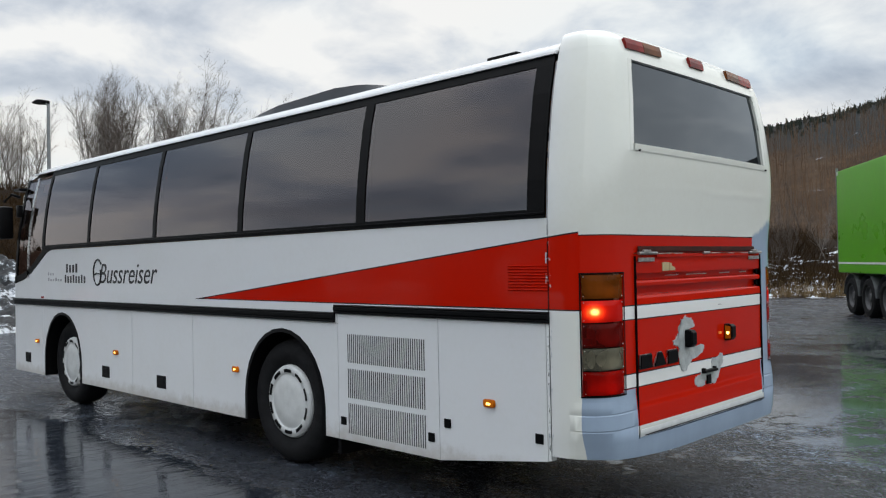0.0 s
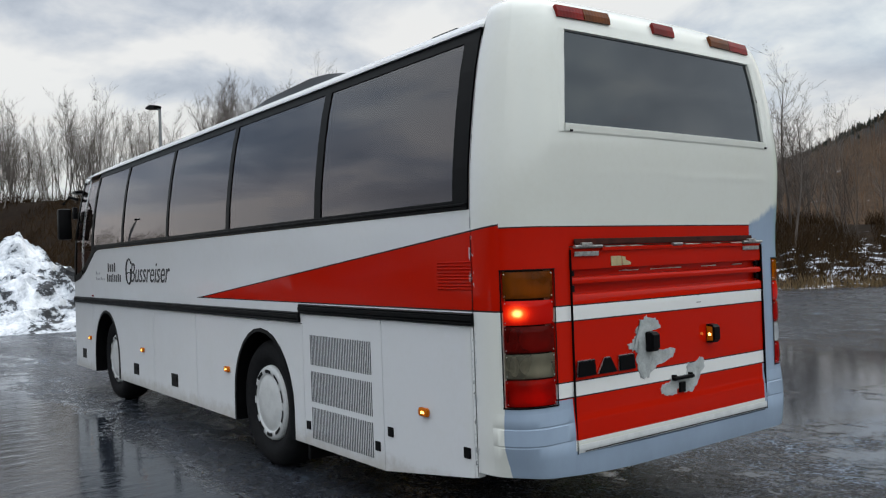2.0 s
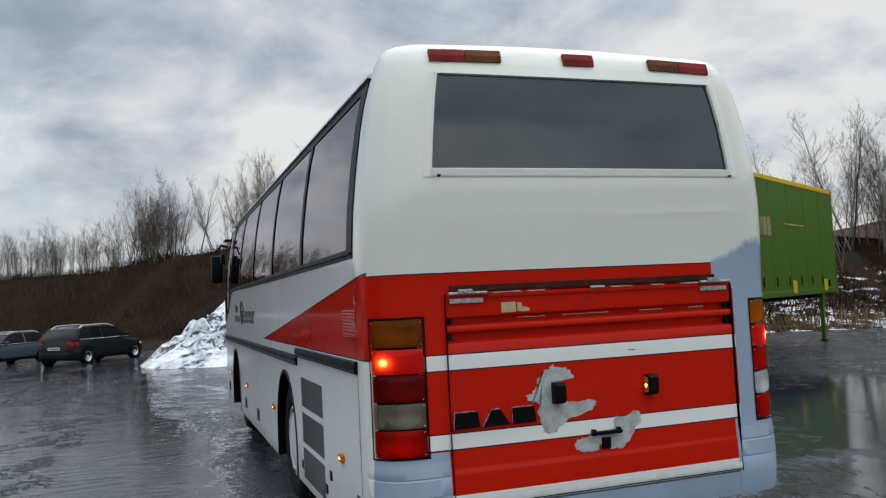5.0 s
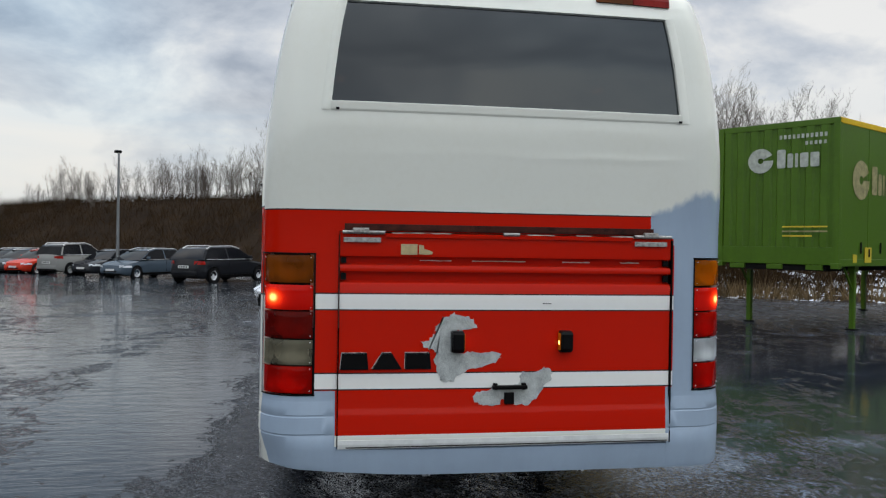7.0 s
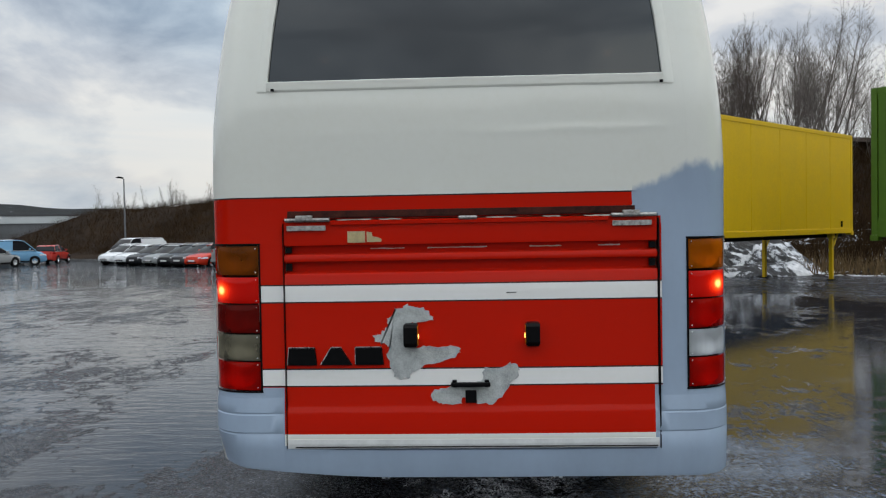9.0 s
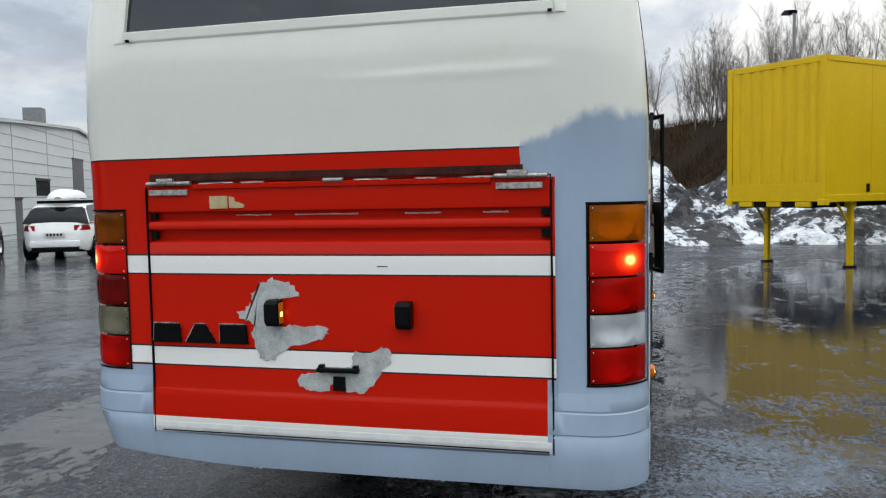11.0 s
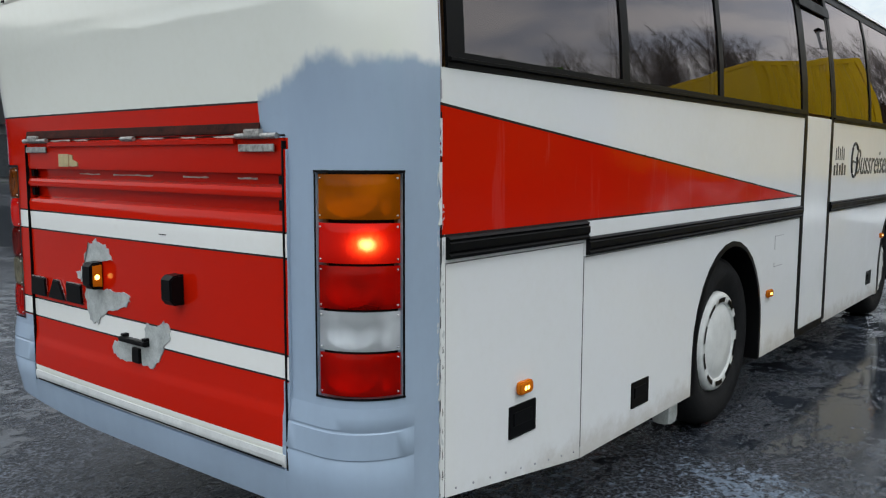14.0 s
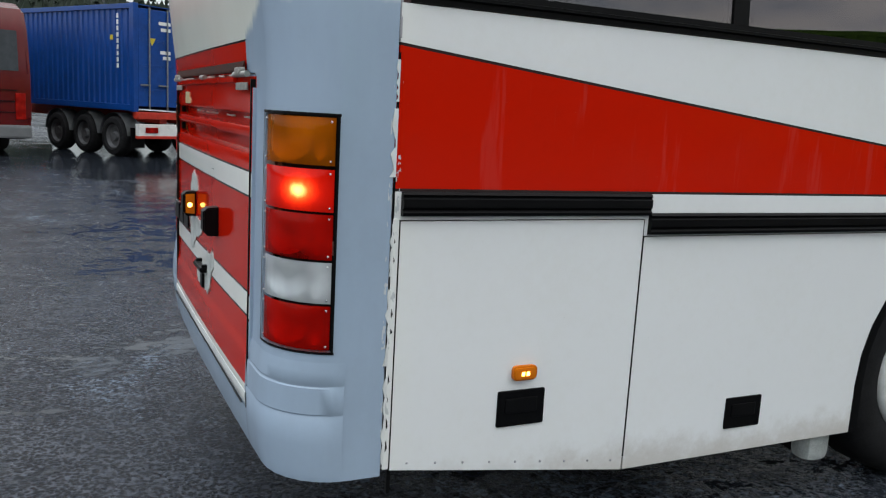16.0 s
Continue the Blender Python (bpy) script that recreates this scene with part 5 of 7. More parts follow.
# ---- containers and lorries ----
def wheel_thing(parent, x, y, z, r=0.5, width=0.3, rim=TRUCK_RIM, sg=1, name="wheel"):
    tyre = part(name, lathe([(r * 0.6, 0.0), (r * 0.7, width * 0.12), (r * 0.92, width * 0.08), (r, -width * 0.1), (r, -width * 0.8), (r * 0.9, -width), (r * 0.6, -width)], 28, "y"), TYRE, parent, smooth=True)
    part("rim", lathe([(0.0, -width * 0.10), (r * 0.18, -width * 0.06), (r * 0.26, -width * 0.22), (r * 0.50, -width * 0.20), (r * 0.58, 0.0), (r * 0.64, 0.005)], 20, "y"), rim, tyre, smooth=True)
    tyre.matrix_local = pose(x, y, z, 0, 0, 0 if sg > 0 else 180)
    return tyre


def ribbed_wall(u0, u1, z0, z1, ribs, depth, flip=1):
    """A pressed steel wall in the plane of u and z, ribs standing out along the third axis."""
    pts = []
    n = ribs
    for k in range(n):
        a, w_ = u0 + (u1 - u0) * k / n, (u1 - u0) / n
        for f, d in ((0.0, 0.0), (0.30, 0.0), (0.42, depth), (0.86, depth), (0.98, 0.0)):
            pts.append((a + w_ * f, d * flip))
    pts.append((u1, 0.0))
    return pts


def swap_body(name, label, paint, at, length=7.45, width=2.3, low=1.25, high=3.92, group=""):
    """A box body on four legs. Its own x runs along the length from the near end at 0, y across from 0 to width."""
    ob = thing(name, label, "container", group, at)
    end = ribbed_wall(0.10, width - 0.10, 0, 1, 8, 0.035, -1)
    rows = [[(d + 0.03, y, z) for y, d in end] for z in (low + 0.36, high - 0.12)]
    part("end_wall", grid(rows), paint, ob)
    part("end_skirt", box(0.0, 0.06, 0.08, width - 0.08, low + 0.02, low + 0.36, 0.01), paint, ob)
    part("far_end_wall", box(length - 0.06, length, 0.05, width - 0.05, low, high - 0.05), paint, ob)
    for y in (0.02, width - 0.02):
        inner = box(0.10, length - 0.10, y - 0.018, y + 0.018, low + 0.10, high - 0.10)
        wall = part("side_wall", inner, paint, ob)
        for k in range(1, 6):
            x = length * k / 6
            part("wall_seam", box(x - 0.02, x + 0.02, y - 0.024, y + 0.024, low + 0.10, high - 0.10, 0.004), paint, wall)
        part("bottom_rail", box(0.0, length, y - 0.035, y + 0.035, low, low + 0.14, 0.01), paint, ob)
        part("top_rail", box(0.0, length, y - 0.03, y + 0.03, high - 0.11, high, 0.01), YELLOW if paint == GREEN else paint, ob)
    for x in (0.05, length - 0.05):
        for y in (0.05, width - 0.05):
            part("corner_post", box(x - 0.06, x + 0.06, y - 0.06, y + 0.06, low - 0.03, high, 0.012), paint, ob)
            part("corner_casting", box(x - 0.075, x + 0.075, y - 0.075, y + 0.075, low - 0.05, low + 0.06, 0.012), paint, ob)
        part("header_rail", box(x - 0.05, x + 0.05, 0.05, width - 0.05, high - 0.12, high, 0.01), paint, ob)
    part("roof", box(0.02, length - 0.02, 0.02, width - 0.02, high - 0.03, high - 0.005), paint, ob)
    part("floor_frame", box(0.05, length - 0.05, 0.25, width - 0.25, low - 0.10, low + 0.05), DARK, ob)
    for k in range(3):
        y = 0.45 + k * (width - 0.9) / 2
        part("fork_pocket", box(-0.004, 0.05, y - 0.16, y + 0.16, low - 0.08, low + 0.015, 0.006), paint, ob)
    for x in (1.05, length - 1.05):
        for y, sg in ((0.16, -1), (width - 0.16, 1)):
            leg = part("leg", box(x - 0.05, x + 0.05, y - 0.05, y + 0.05, 0.03, low + 0.05, 0.012), paint, ob)
            part("foot", box(x - 0.09, x + 0.09, y - 0.09, y + 0.09, 0.0, 0.03, 0.006), DARK, leg)
            part("brace", tube([(x, y, low - 0.50), (x - 0.42 if x < 3 else x + 0.42, y, low - 0.02)], 0.028, 6), paint, leg)
            part("leg_bracket", box(x - 0.09, x + 0.09, y - 0.07, y + 0.07, low - 0.12, low + 0.10, 0.01), paint, leg)
            part("latch_plate", box(x + 0.25, x + 0.33, y + sg * 0.15, y + sg * 0.185, low + 0.18, low + 0.34, 0.006), DARK, ob)
    for x in (0.35, 1.2, 2.0):
        part("rope_ring", box(x - 0.03, x + 0.03, width + 0.012, width + 0.03, low + 0.05, low + 0.10), DARK, ob)
    return ob


def facing(corner, along):
    """Pose with its x along a way in the plan."""
    return pose(corner[0], corner[1], 0, 0, 0, math.degrees(math.atan2(along[1], along[0])))


green = swap_body("swap_body", "green swap-body container with white logo shapes, standing on legs", GREEN, facing((-9.88, 8.815), (-0.515, 0.857)), 7.9, 2.50, 1.27, 4.09, group="swap bodies in the yard")
# the mirrored lie of the two long sides: y runs to the far side
yellow = swap_body("swap_body", "yellow steel swap-body container standing on four legs", YELLOW, facing((-13.28, 4.317), (-0.709, 0.705)), 8.8, 2.20, 1.27, 3.98, group="swap bodies in the yard")


def ring_mark(cx, cz, r0, r1, plane, n=20, gap=0.0):
    """A flat broken ring in plain colour; plane gives a point of the wall from (u, z)."""
    rows = []
    for r in (r0, r1):
        rows.append([plane(cx + r * math.cos(a), cz + r * math.sin(a)) for a in [gap + (2 * math.pi - gap) * k / n for k in range(n + 1)]])
    return grid(rows)


def marks(ob, plane, u0, z0, size, mat):
    """A logo as plain shapes: a broken ring with a small disc, and five rounded blocks."""
    part("logo_ring", ring_mark(u0, z0, size * 0.14, size * 0.62, plane, gap=0.45), mat, ob)
    x = u0 + size * 0.80
    for w_, h1 in ((0.40, 0.50), (0.26, 0.28), (0.14, 0.28), (0.38, 0.28), (0.40, 0.28)):
        wide, low, top, r = w_ * size, z0 - 0.42 * size, z0 + h1 * size, 0.07 * size
        rim = []
        for cx, cz, a0 in ((x + wide - r, top - r, 0.0), (x + r, top - r, 90.0), (x + r, low + r, 180.0), (x + wide - r, low + r, 270.0)):
            rim += [(cx + r * math.cos(radians(a0 + 22.5 * k)), cz + r * math.sin(radians(a0 + 22.5 * k))) for k in range(5)]
        bm = bmesh.new()
        bm.faces.new([bm.verts.new(plane(u, z)) for u, z in rim])
        part("logo_block", bm, mat, ob)
        x += wide + 0.09 * size


def green_marks():
    end = lambda u, z: (-0.012, 2.50 - u * 1.087, z + 0.15)
    marks(green, end, 0.86, 3.20, 0.40, LOGO_GREY)
    for u0, u1, z0, z1, mat in (*((1.22 + 0.082 * k, 1.27 + 0.082 * k, 3.60, 3.68, LOGO_GREY) for k in range(11)), *((1.70 + 0.082 * k, 1.75 + 0.082 * k, 3.46, 3.53, LOGO_GREY) for k in range(5)), (1.30, 2.12, 1.86, 1.89, LOGO_YELLOW), (1.30, 2.12, 1.77, 1.80, LOGO_BEIGE), (1.30, 1.85, 1.68, 1.71, LOGO_YELLOW)):
        part("code_bar", grid([[end(u0, z), end(u1, z)] for z in (z0, z1)]), mat, green)
    flank = lambda u, z: (u, -0.008, z)
    marks(green, flank, 0.95, 2.95, 0.62, LOGO_BEIGE)
    part("code_bar", grid([[flank(3.6, z), flank(5.2, z)] for z in (2.98, 3.02)]), LOGO_BEIGE, green)
    for u in (0.62, 1.15, 3.95, 6.6):
        part("reflector_plate", box(u, u + (0.16 if u < 1 else 0.30), -0.022, -0.010, 1.34, 1.34 + (0.16 if u < 1 else 0.30), 0.004), LOGO_YELLOW, green)
    for k in range(7):
        u = 0.95 + 0.92 * k
        part("curtain_buckle", box(u, u + 0.05, -0.026, -0.010, 1.52, 1.74, 0.006), DARK, green)


green_marks()


def lorry_trailer():
    """A green box trailer on twin axles, by the edge of the yard."""
    way = Vector((0.563, -0.826))
    ob = thing("box_trailer", "bright green lorry trailer with black chassis by the verge", "trailer", at=facing((-5.5, 19.2), way))
    L, W = 9.0, 2.5
    body = part("box", box(0, L, 0, W, 1.12, 3.95, 0.03), plain("green_trailer_panel", (0.10, 0.36, 0.012), 0.30, vary=0.08, scale=0.7), ob)
    for y in (-0.004, W + 0.004):
        part("side_line", box(0.02, L, y - 0.003, y + 0.003, 1.36, 1.41), LOGO_WHITE, body)
    part("corner_trim", box(-0.015, 0.03, -0.012, 0.05, 1.20, 4.05, 0.006), STEEL, body)
    part("corner_plate", box(0.04, 0.16, -0.010, 0.0, 3.83, 3.92), LOGO_WHITE, body)
    part("frame_rail", box(0.2, L, 0.55, 0.75, 0.92, 1.20), DARK, ob)
    part("frame_rail", box(0.2, L, W - 0.75, W - 0.55, 0.92, 1.20), DARK, ob)
    part("under_run", box(0.05, 0.18, 0.15, W - 0.15, 0.50, 0.66, 0.01), DARK, ob)
    for x in (0.95, 2.25, 3.55):
        for y, sg in ((0.06, -1), (W - 0.06, 1)):
            wheel_thing(ob, x, y, 0.5, 0.5, 0.32, TRUCK_RIM, sg)
        part("mudguard", grid([[(x + 0.60 * math.cos(a), y, 0.52 + 0.58 * math.sin(a)) for a in [math.pi * k / 8 for k in range(9)]] for y in (0.02, 0.45)]), STEEL, ob)
    part("tool_box", box(4.4, 5.3, 0.05, 0.55, 0.45, 1.0, 0.02), STEEL, ob)
    part("side_guard", box(4.3, 7.4, 0.02, 0.06, 0.55, 0.66, 0.008), STEEL, ob)
    part("side_guard", box(4.3, 7.4, 0.02, 0.06, 0.85, 0.96, 0.008), STEEL, ob)


lorry_trailer()


def container_trailer():
    """A blue shipping container on a red skeletal trailer."""
    ob = thing("container_trailer", "blue shipping container on a red three-axle skeletal trailer", "trailer", at=pose(-3.27, -19.35, 0, 0, 0, -61))
    L, W, low, high = 6.1, 2.44, 1.17, 3.74
    for y, fl in ((0.03, 1), (W - 0.03, -1)):
        pts = ribbed_wall(0.08, L - 0.08, 0, 1, 24, 0.036, fl)
        part("side_wall", grid([[(x, y + d, z) for x, d in pts] for z in (low + 0.14, high - 0.12)]), BLUE, ob)
    for y in (0.05, W - 0.05):
        part("bottom_rail", box(0, L, y - 0.05, y + 0.05, low, low + 0.15, 0.01), BLUE, ob)
        part("top_rail", box(0, L, y - 0.05, y + 0.05, high - 0.12, high, 0.01), BLUE, ob)
        for x in (0.06, L - 0.06):
            part("corner_post", box(x - 0.08, x + 0.08, y - 0.07, y + 0.07, low - 0.02, high + 0.01, 0.015), BLUE, ob)
    part("roof", box(0.02, L - 0.02, 0.02, W - 0.02, high - 0.03, high - 0.01), BLUE, ob)
    part("front_wall", box(L - 0.05, L - 0.02, 0.05, W - 0.05, low, high), BLUE, ob)
    for k in range(2):
        y0 = 0.10 + k * (W - 0.2) / 2
        door = part("container_door", box(-0.03, 0.02, y0 + 0.01, y0 + (W - 0.2) / 2 - 0.01, low + 0.12, high - 0.10, 0.012), BLUE, ob)
        for f in (0.27, 0.73):
            y = y0 + f * (W - 0.2) / 2
            part("lock_bar", tube([(-0.06, y, low + 0.05), (-0.06, y, high - 0.06)], 0.020, 8), STEEL, door)
            part("lock_handle", box(-0.09, -0.05, y - 0.02, y + 0.26, low + 0.62, low + 0.66, 0.006), STEEL, door)
        for z in (low + 0.5, low + 1.1, low + 1.7):
            part("door_press", box(-0.038, -0.028, y0 + 0.05, y0 + (W - 0.2) / 2 - 0.05, z, z + 0.04, 0.004), BLUE, door)
        for z0, w_ in ((high - 0.45, 0.34), (high - 0.60, 0.28), (high - 1.15, 0.30), (high - 1.28, 0.22)):
            part("code_bar", box(-0.036, -0.031, y0 + 0.20, y0 + 0.20 + w_, z0, z0 + 0.08), LOGO_WHITE, door)
    part("warning_plate", prism([(1.85, 2.95), (2.05, 2.95), (1.95, 2.77)], "x", -0.040, -0.034), LOGO_YELLOW, ob)
    for z in range(9):
        part("code_bar", box(0.62, 0.70, W + 0.002, W + 0.008, 3.40 - 0.15 * z, 3.51 - 0.15 * z), LOGO_WHITE, ob)
    part("code_bar", box(0.86, 0.98, W + 0.002, W + 0.008, 2.88, 3.00), LOGO_YELLOW, ob)
    part("frame_rail", box(-0.05, L + 1.2, 0.70, 0.90, 0.88, 1.15, 0.01), CHASSIS_RED, ob)
    part("frame_rail", box(-0.05, L + 1.2, W - 0.90, W - 0.70, 0.88, 1.15, 0.01), CHASSIS_RED, ob)
    part("rear_beam", box(-0.16, 0.06, 0.02, W - 0.02, 0.98, 1.15, 0.015), CHASSIS_RED, ob)
    part("rear_beam", box(-0.18, -0.02, 0.02, W - 0.02, 0.56, 0.86, 0.015), PLATE, ob, "white and red rear beam with lamps")
    part("beam_edge", box(-0.19, -0.01, 0.02, W - 0.02, 0.50, 0.57, 0.01), CHASSIS_RED, ob)
    for y in (0.20, W - 0.55):
        part("trailer_lamp", box(-0.20, -0.17, y, y + 0.35, 0.64, 0.78, 0.01), CAR_RED, ob)
    for x in (0.95, 2.28, 3.60):
        for y, sg in ((0.03, -1), (W - 0.03, 1)):
            wheel_thing(ob, x, y, 0.5, 0.5, 0.34, TRUCK_RIM, sg)
            y0, y1 = (y, y + 0.38) if sg < 0 else (y - 0.38, y)
            part("mudguard", grid([[(x + 0.62 * math.cos(a), yy, 0.50 + 0.60 * math.sin(a)) for a in [math.pi * (0.02 + 0.96 * k / 10) for k in range(11)]] for yy in (y0, y1)]), STEEL, ob, smooth=True)
    part("mud_flap", box(0.18, 0.22, W - 0.42, W - 0.04, 0.25, 0.75), RUBBER, ob)


container_trailer()


def red_coach():
    ob = thing("red_coach", "dark red modern coach parked beside the container trailer", "coach", at=pose(1.13, -18.1, 0, 0, 0, -72))
    red = plain("dark_red_coach_paint", (0.09, 0.006, 0.007), 0.2, vary=0.12, scale=1.0)
    prof = [(0.0, 0.45), (-0.06, 0.9), (-0.05, 1.9), (0.05, 2.9), (0.28, 3.35), (0.7, 3.5), (9.5, 3.5), (9.5, 0.40), (0.25, 0.38)]
    part("body", prism(prof, "y", 0.0, 2.5, 0.08), red, ob, smooth=True)
    part("rear_glass", prism([(-0.065, 1.95), (0.03, 2.85), (0.05, 2.85), (-0.03, 1.95)], "y", 0.25, 2.25), SHOP_GLASS, ob)
    for y in (-0.006, 2.506):
        part("side_glass", prism([(0.35, 1.95), (0.55, 2.95), (9.3, 2.95), (9.3, 1.95)], "y", y - 0.004, y + 0.004), SHOP_GLASS, ob)
    part("bumper", box(-0.12, 0.2, 0.0, 2.5, 0.42, 0.72, 0.05), CLAD_GREY, ob)
    for y in (0.12, 2.16):
        part("tail_lamp", box(-0.09, 0.0, y, y + 0.22, 0.85, 1.45, 0.02), CAR_RED, ob)
    for k in range(3):
        part("trim_line", box(-0.075, -0.04, 0.3, 2.2, 1.0 + 0.25 * k, 1.02 + 0.25 * k), BLACK, ob)
    for x in (2.2, 7.6):
        for y, sg in ((0.0, -1), (2.5, 1)):
            wheel_thing(ob, x, y, 0.5, 0.5, 0.3, RIM, sg)


red_coach()


# ---- parked cars ----
CAR_SHAPES = {
    # length, width, height, (along, up) of the body, (along, up) of the cabin; along 0 is the tail
    "hatch": (4.2, 1.78, 1.48, ((0.02, 0.42), (0.0, 0.70), (0.10, 0.98), (0.9, 1.00), (2.75, 0.96), (3.70, 0.82), (4.10, 0.68), (4.20, 0.45), (4.12, 0.24), (0.10, 0.26)), ((0.12, 0.97), (0.42, 1.36), (0.75, 1.46), (1.80, 1.48), (2.35, 1.38), (3.05, 0.94))),
    "wagon": (4.75, 1.82, 1.50, ((0.02, 0.42), (0.0, 0.72), (0.10, 0.98), (1.2, 1.00), (3.25, 0.97), (4.25, 0.84), (4.65, 0.68), (4.75, 0.45), (4.65, 0.24), (0.10, 0.26)), ((0.12, 0.97), (0.50, 1.40), (0.9, 1.48), (2.30, 1.50), (2.85, 1.41), (3.65, 0.95))),
    "suv": (4.45, 1.84, 1.72, ((0.02, 0.48), (0.0, 0.85), (0.08, 1.10), (1.2, 1.13), (3.05, 1.10), (4.0, 0.98), (4.35, 0.80), (4.45, 0.52), (4.35, 0.32), (0.10, 0.34)), ((0.10, 1.09), (0.34, 1.55), (0.65, 1.68), (2.10, 1.71), (2.60, 1.60), (3.35, 1.08))),
    "van": (4.95, 1.92, 1.95, ((0.02, 0.45), (0.0, 0.90), (0.05, 1.15), (1.2, 1.18), (3.7, 1.15), (4.55, 0.98), (4.85, 0.80), (4.95, 0.52), (4.85, 0.28), (0.10, 0.30)), ((0.05, 1.14), (0.14, 1.70), (0.40, 1.92), (3.0, 1.95), (3.45, 1.85), (4.25, 1.10))),
}
CAR_PAINTS = {}


def car_skin(L, W, low):
    """The rounded skin of a car's lower body: its half-width at a place, and its cross-section there."""
    crest = [p for p in low[1:-2]]
    widths = ((0.0, 0.90), (0.12, 0.97), (0.35, 1.0), (0.60, 1.0), (0.82, 0.975), (0.94, 0.93), (1.0, 0.80))

    def along(table, v):
        for (a, fa), (b, fb) in zip(table, table[1:]):
            if v <= b:
                return fa + (fb - fa) * max(0.0, (v - a) / (b - a))
        return table[-1][1]

    def ends(x):
        d = max(0.0, min(x, L - x))
        return W / 2 * (1 - 0.34 * max(0.0, 1 - d / 0.5) ** 2.2), 0.22 + 0.10 * max(0.0, 1 - d / 0.35) ** 2, along(crest, x)

    def side_y(x, z):
        half, foot, top = ends(x)
        return half * along(widths, min(1.0, (z - foot) / (top - foot)))

    def ring(x):
        half, foot, top = ends(x)
        side = [(x, half * w_, foot + (top - foot) * f) for f, w_ in widths] + [(x, half * 0.42, top + 0.016)]
        return side + [(x, 0.0, top + 0.024)] + [(a, -b, c) for a, b, c in reversed(side)]
    return side_y, ring


def car(shape, colour, at, label, group="", glass_rear=True, box_on_roof=False):
    L, W, H, low, up = CAR_SHAPES[shape]
    if colour not in CAR_PAINTS:
        CAR_PAINTS[colour] = plain("car_paint", colour, 0.12, vary=0.06, scale=1.0, spec=0.17)
    paint = CAR_PAINTS[colour]
    ob = thing("van" if shape == "van" else "car", label, "van" if shape == "van" else "car", group, at)
    side_y, ring = car_skin(L, W, low)
    steps = [0.0, 0.03, 0.10, 0.25, 0.5] + [0.9 + (L - 1.8) * k / 8 for k in range(9)] + [L - 0.5, L - 0.25, L - 0.10, L - 0.03, L]
    rows = [ring(x) for x in steps]
    bm = grid(rows)
    for row_ in (rows[0], rows[-1][::-1]):
        bm.faces.new([bm.verts.new(p) for p in row_])
    bmesh.ops.remove_doubles(bm, verts=bm.verts, dist=1e-4)
    bmesh.ops.recalc_face_normals(bm, faces=bm.faces)
    part("body", bm, paint, ob, smooth=True)
    part("underbody", box(0.35, L - 0.35, -W / 2 + 0.16, W / 2 - 0.16, 0.19, 0.34), BLACK, ob)

    def patch(x0, x1, z0, z1, sg, out=0.006):
        return thick(grid([[(x0 + (x1 - x0) * k / 7, sg * (side_y(x0 + (x1 - x0) * k / 7, z) + out), z) for k in range(8)] for z in (z0, (z0 + z1) / 2, z1)]), 0.012)
    # cabin: glass all round with a painted roof and pillars
    top = max(z for _, z in up)
    rows = []
    for y in (-1.0, -0.90, 0.0, 0.90, 1.0):
        rows.append([(x, y * (W / 2 - 0.05 - 0.20 * (z - up[0][1]) / (top - up[0][1])), z - 0.03 * (abs(y) == 1.0) * (z > up[0][1] + 0.2)) for x, z in up])
    bm = grid(rows)
    for yy in (-1, 1):
        bm.faces.new([bm.verts.new((x, yy * (W / 2 - 0.05 - 0.20 * (z - up[0][1]) / (top - up[0][1])), z - 0.03 * (z > up[0][1] + 0.2))) for x, z in up])
    bmesh.ops.remove_doubles(bm, verts=bm.verts, dist=1e-4)
    part("cabin_glass", bm, CAR_GLASS, ob, smooth=True)
    inner = [(x, z) for x, z in up[1:-1]]
    rows = []
    for y in (-1.0, -0.9, 0.0, 0.9, 1.0):
        rows.append([(x + (0.06 if i == 0 else 0), y * (W / 2 - 0.045 - 0.20 * (z - up[0][1]) / (top - up[0][1])), z + 0.012 - 0.03 * (abs(y) == 1.0)) for i, (x, z) in enumerate(inner)])
    part("car_roof", thick(grid(rows), 0.03), paint, ob, smooth=True)
    for yy in (-1, 1):
        def edge(x, z, out=0.004):
            return (x, yy * (W / 2 - 0.05 + out - 0.20 * (z - up[0][1]) / (top - up[0][1])), z - 0.03 * (z > up[0][1] + 0.2))
        stations = [(up[0], up[1], 0.12), (up[-1], up[-2], 0.07)]
        mid = up[0][0] + (up[-1][0] - up[0][0]) * 0.47
        pillars = [[edge(a[0], a[1]), edge(a[0] + (w_ if a[0] < b[0] else -w_), a[1]), edge(b[0] + (w_ if a[0] < b[0] else -w_), b[1]), edge(b[0], b[1])] for a, b, w_ in stations]
        pillars.append([edge(mid, up[0][1]), edge(mid + 0.09, up[0][1]), edge(mid + 0.09, top - 0.03), edge(mid, top - 0.03)])
        if shape == "van":
            pillars.append([edge(0.1, up[0][1]), edge(2.6, up[0][1]), edge(2.6, top - 0.05), edge(0.35, top - 0.05)])
        for k, pts in enumerate(pillars):
            bm = bmesh.new()
            bm.faces.new([bm.verts.new(p) for p in pts])
            part("pillar", bm, paint, ob)
        part("mirror", box(up[-1][0] - 0.55, up[-1][0] - 0.40, yy * (W / 2 - 0.04), yy * (W / 2 + 0.14), up[0][1] + 0.02, up[0][1] + 0.16, 0.03), paint, ob)
        part("door_line", box(mid + 0.02, mid + 0.032, yy * (W / 2 + 0.001), yy * (W / 2 - 0.01), 0.35, up[0][1] - 0.05), BLACK, ob)
        part("sill_trim", box(1.1, L - 1.2, yy * (W / 2 - 0.03), yy * (W / 2 + 0.006), 0.24, 0.34, 0.01), BLACK, ob)
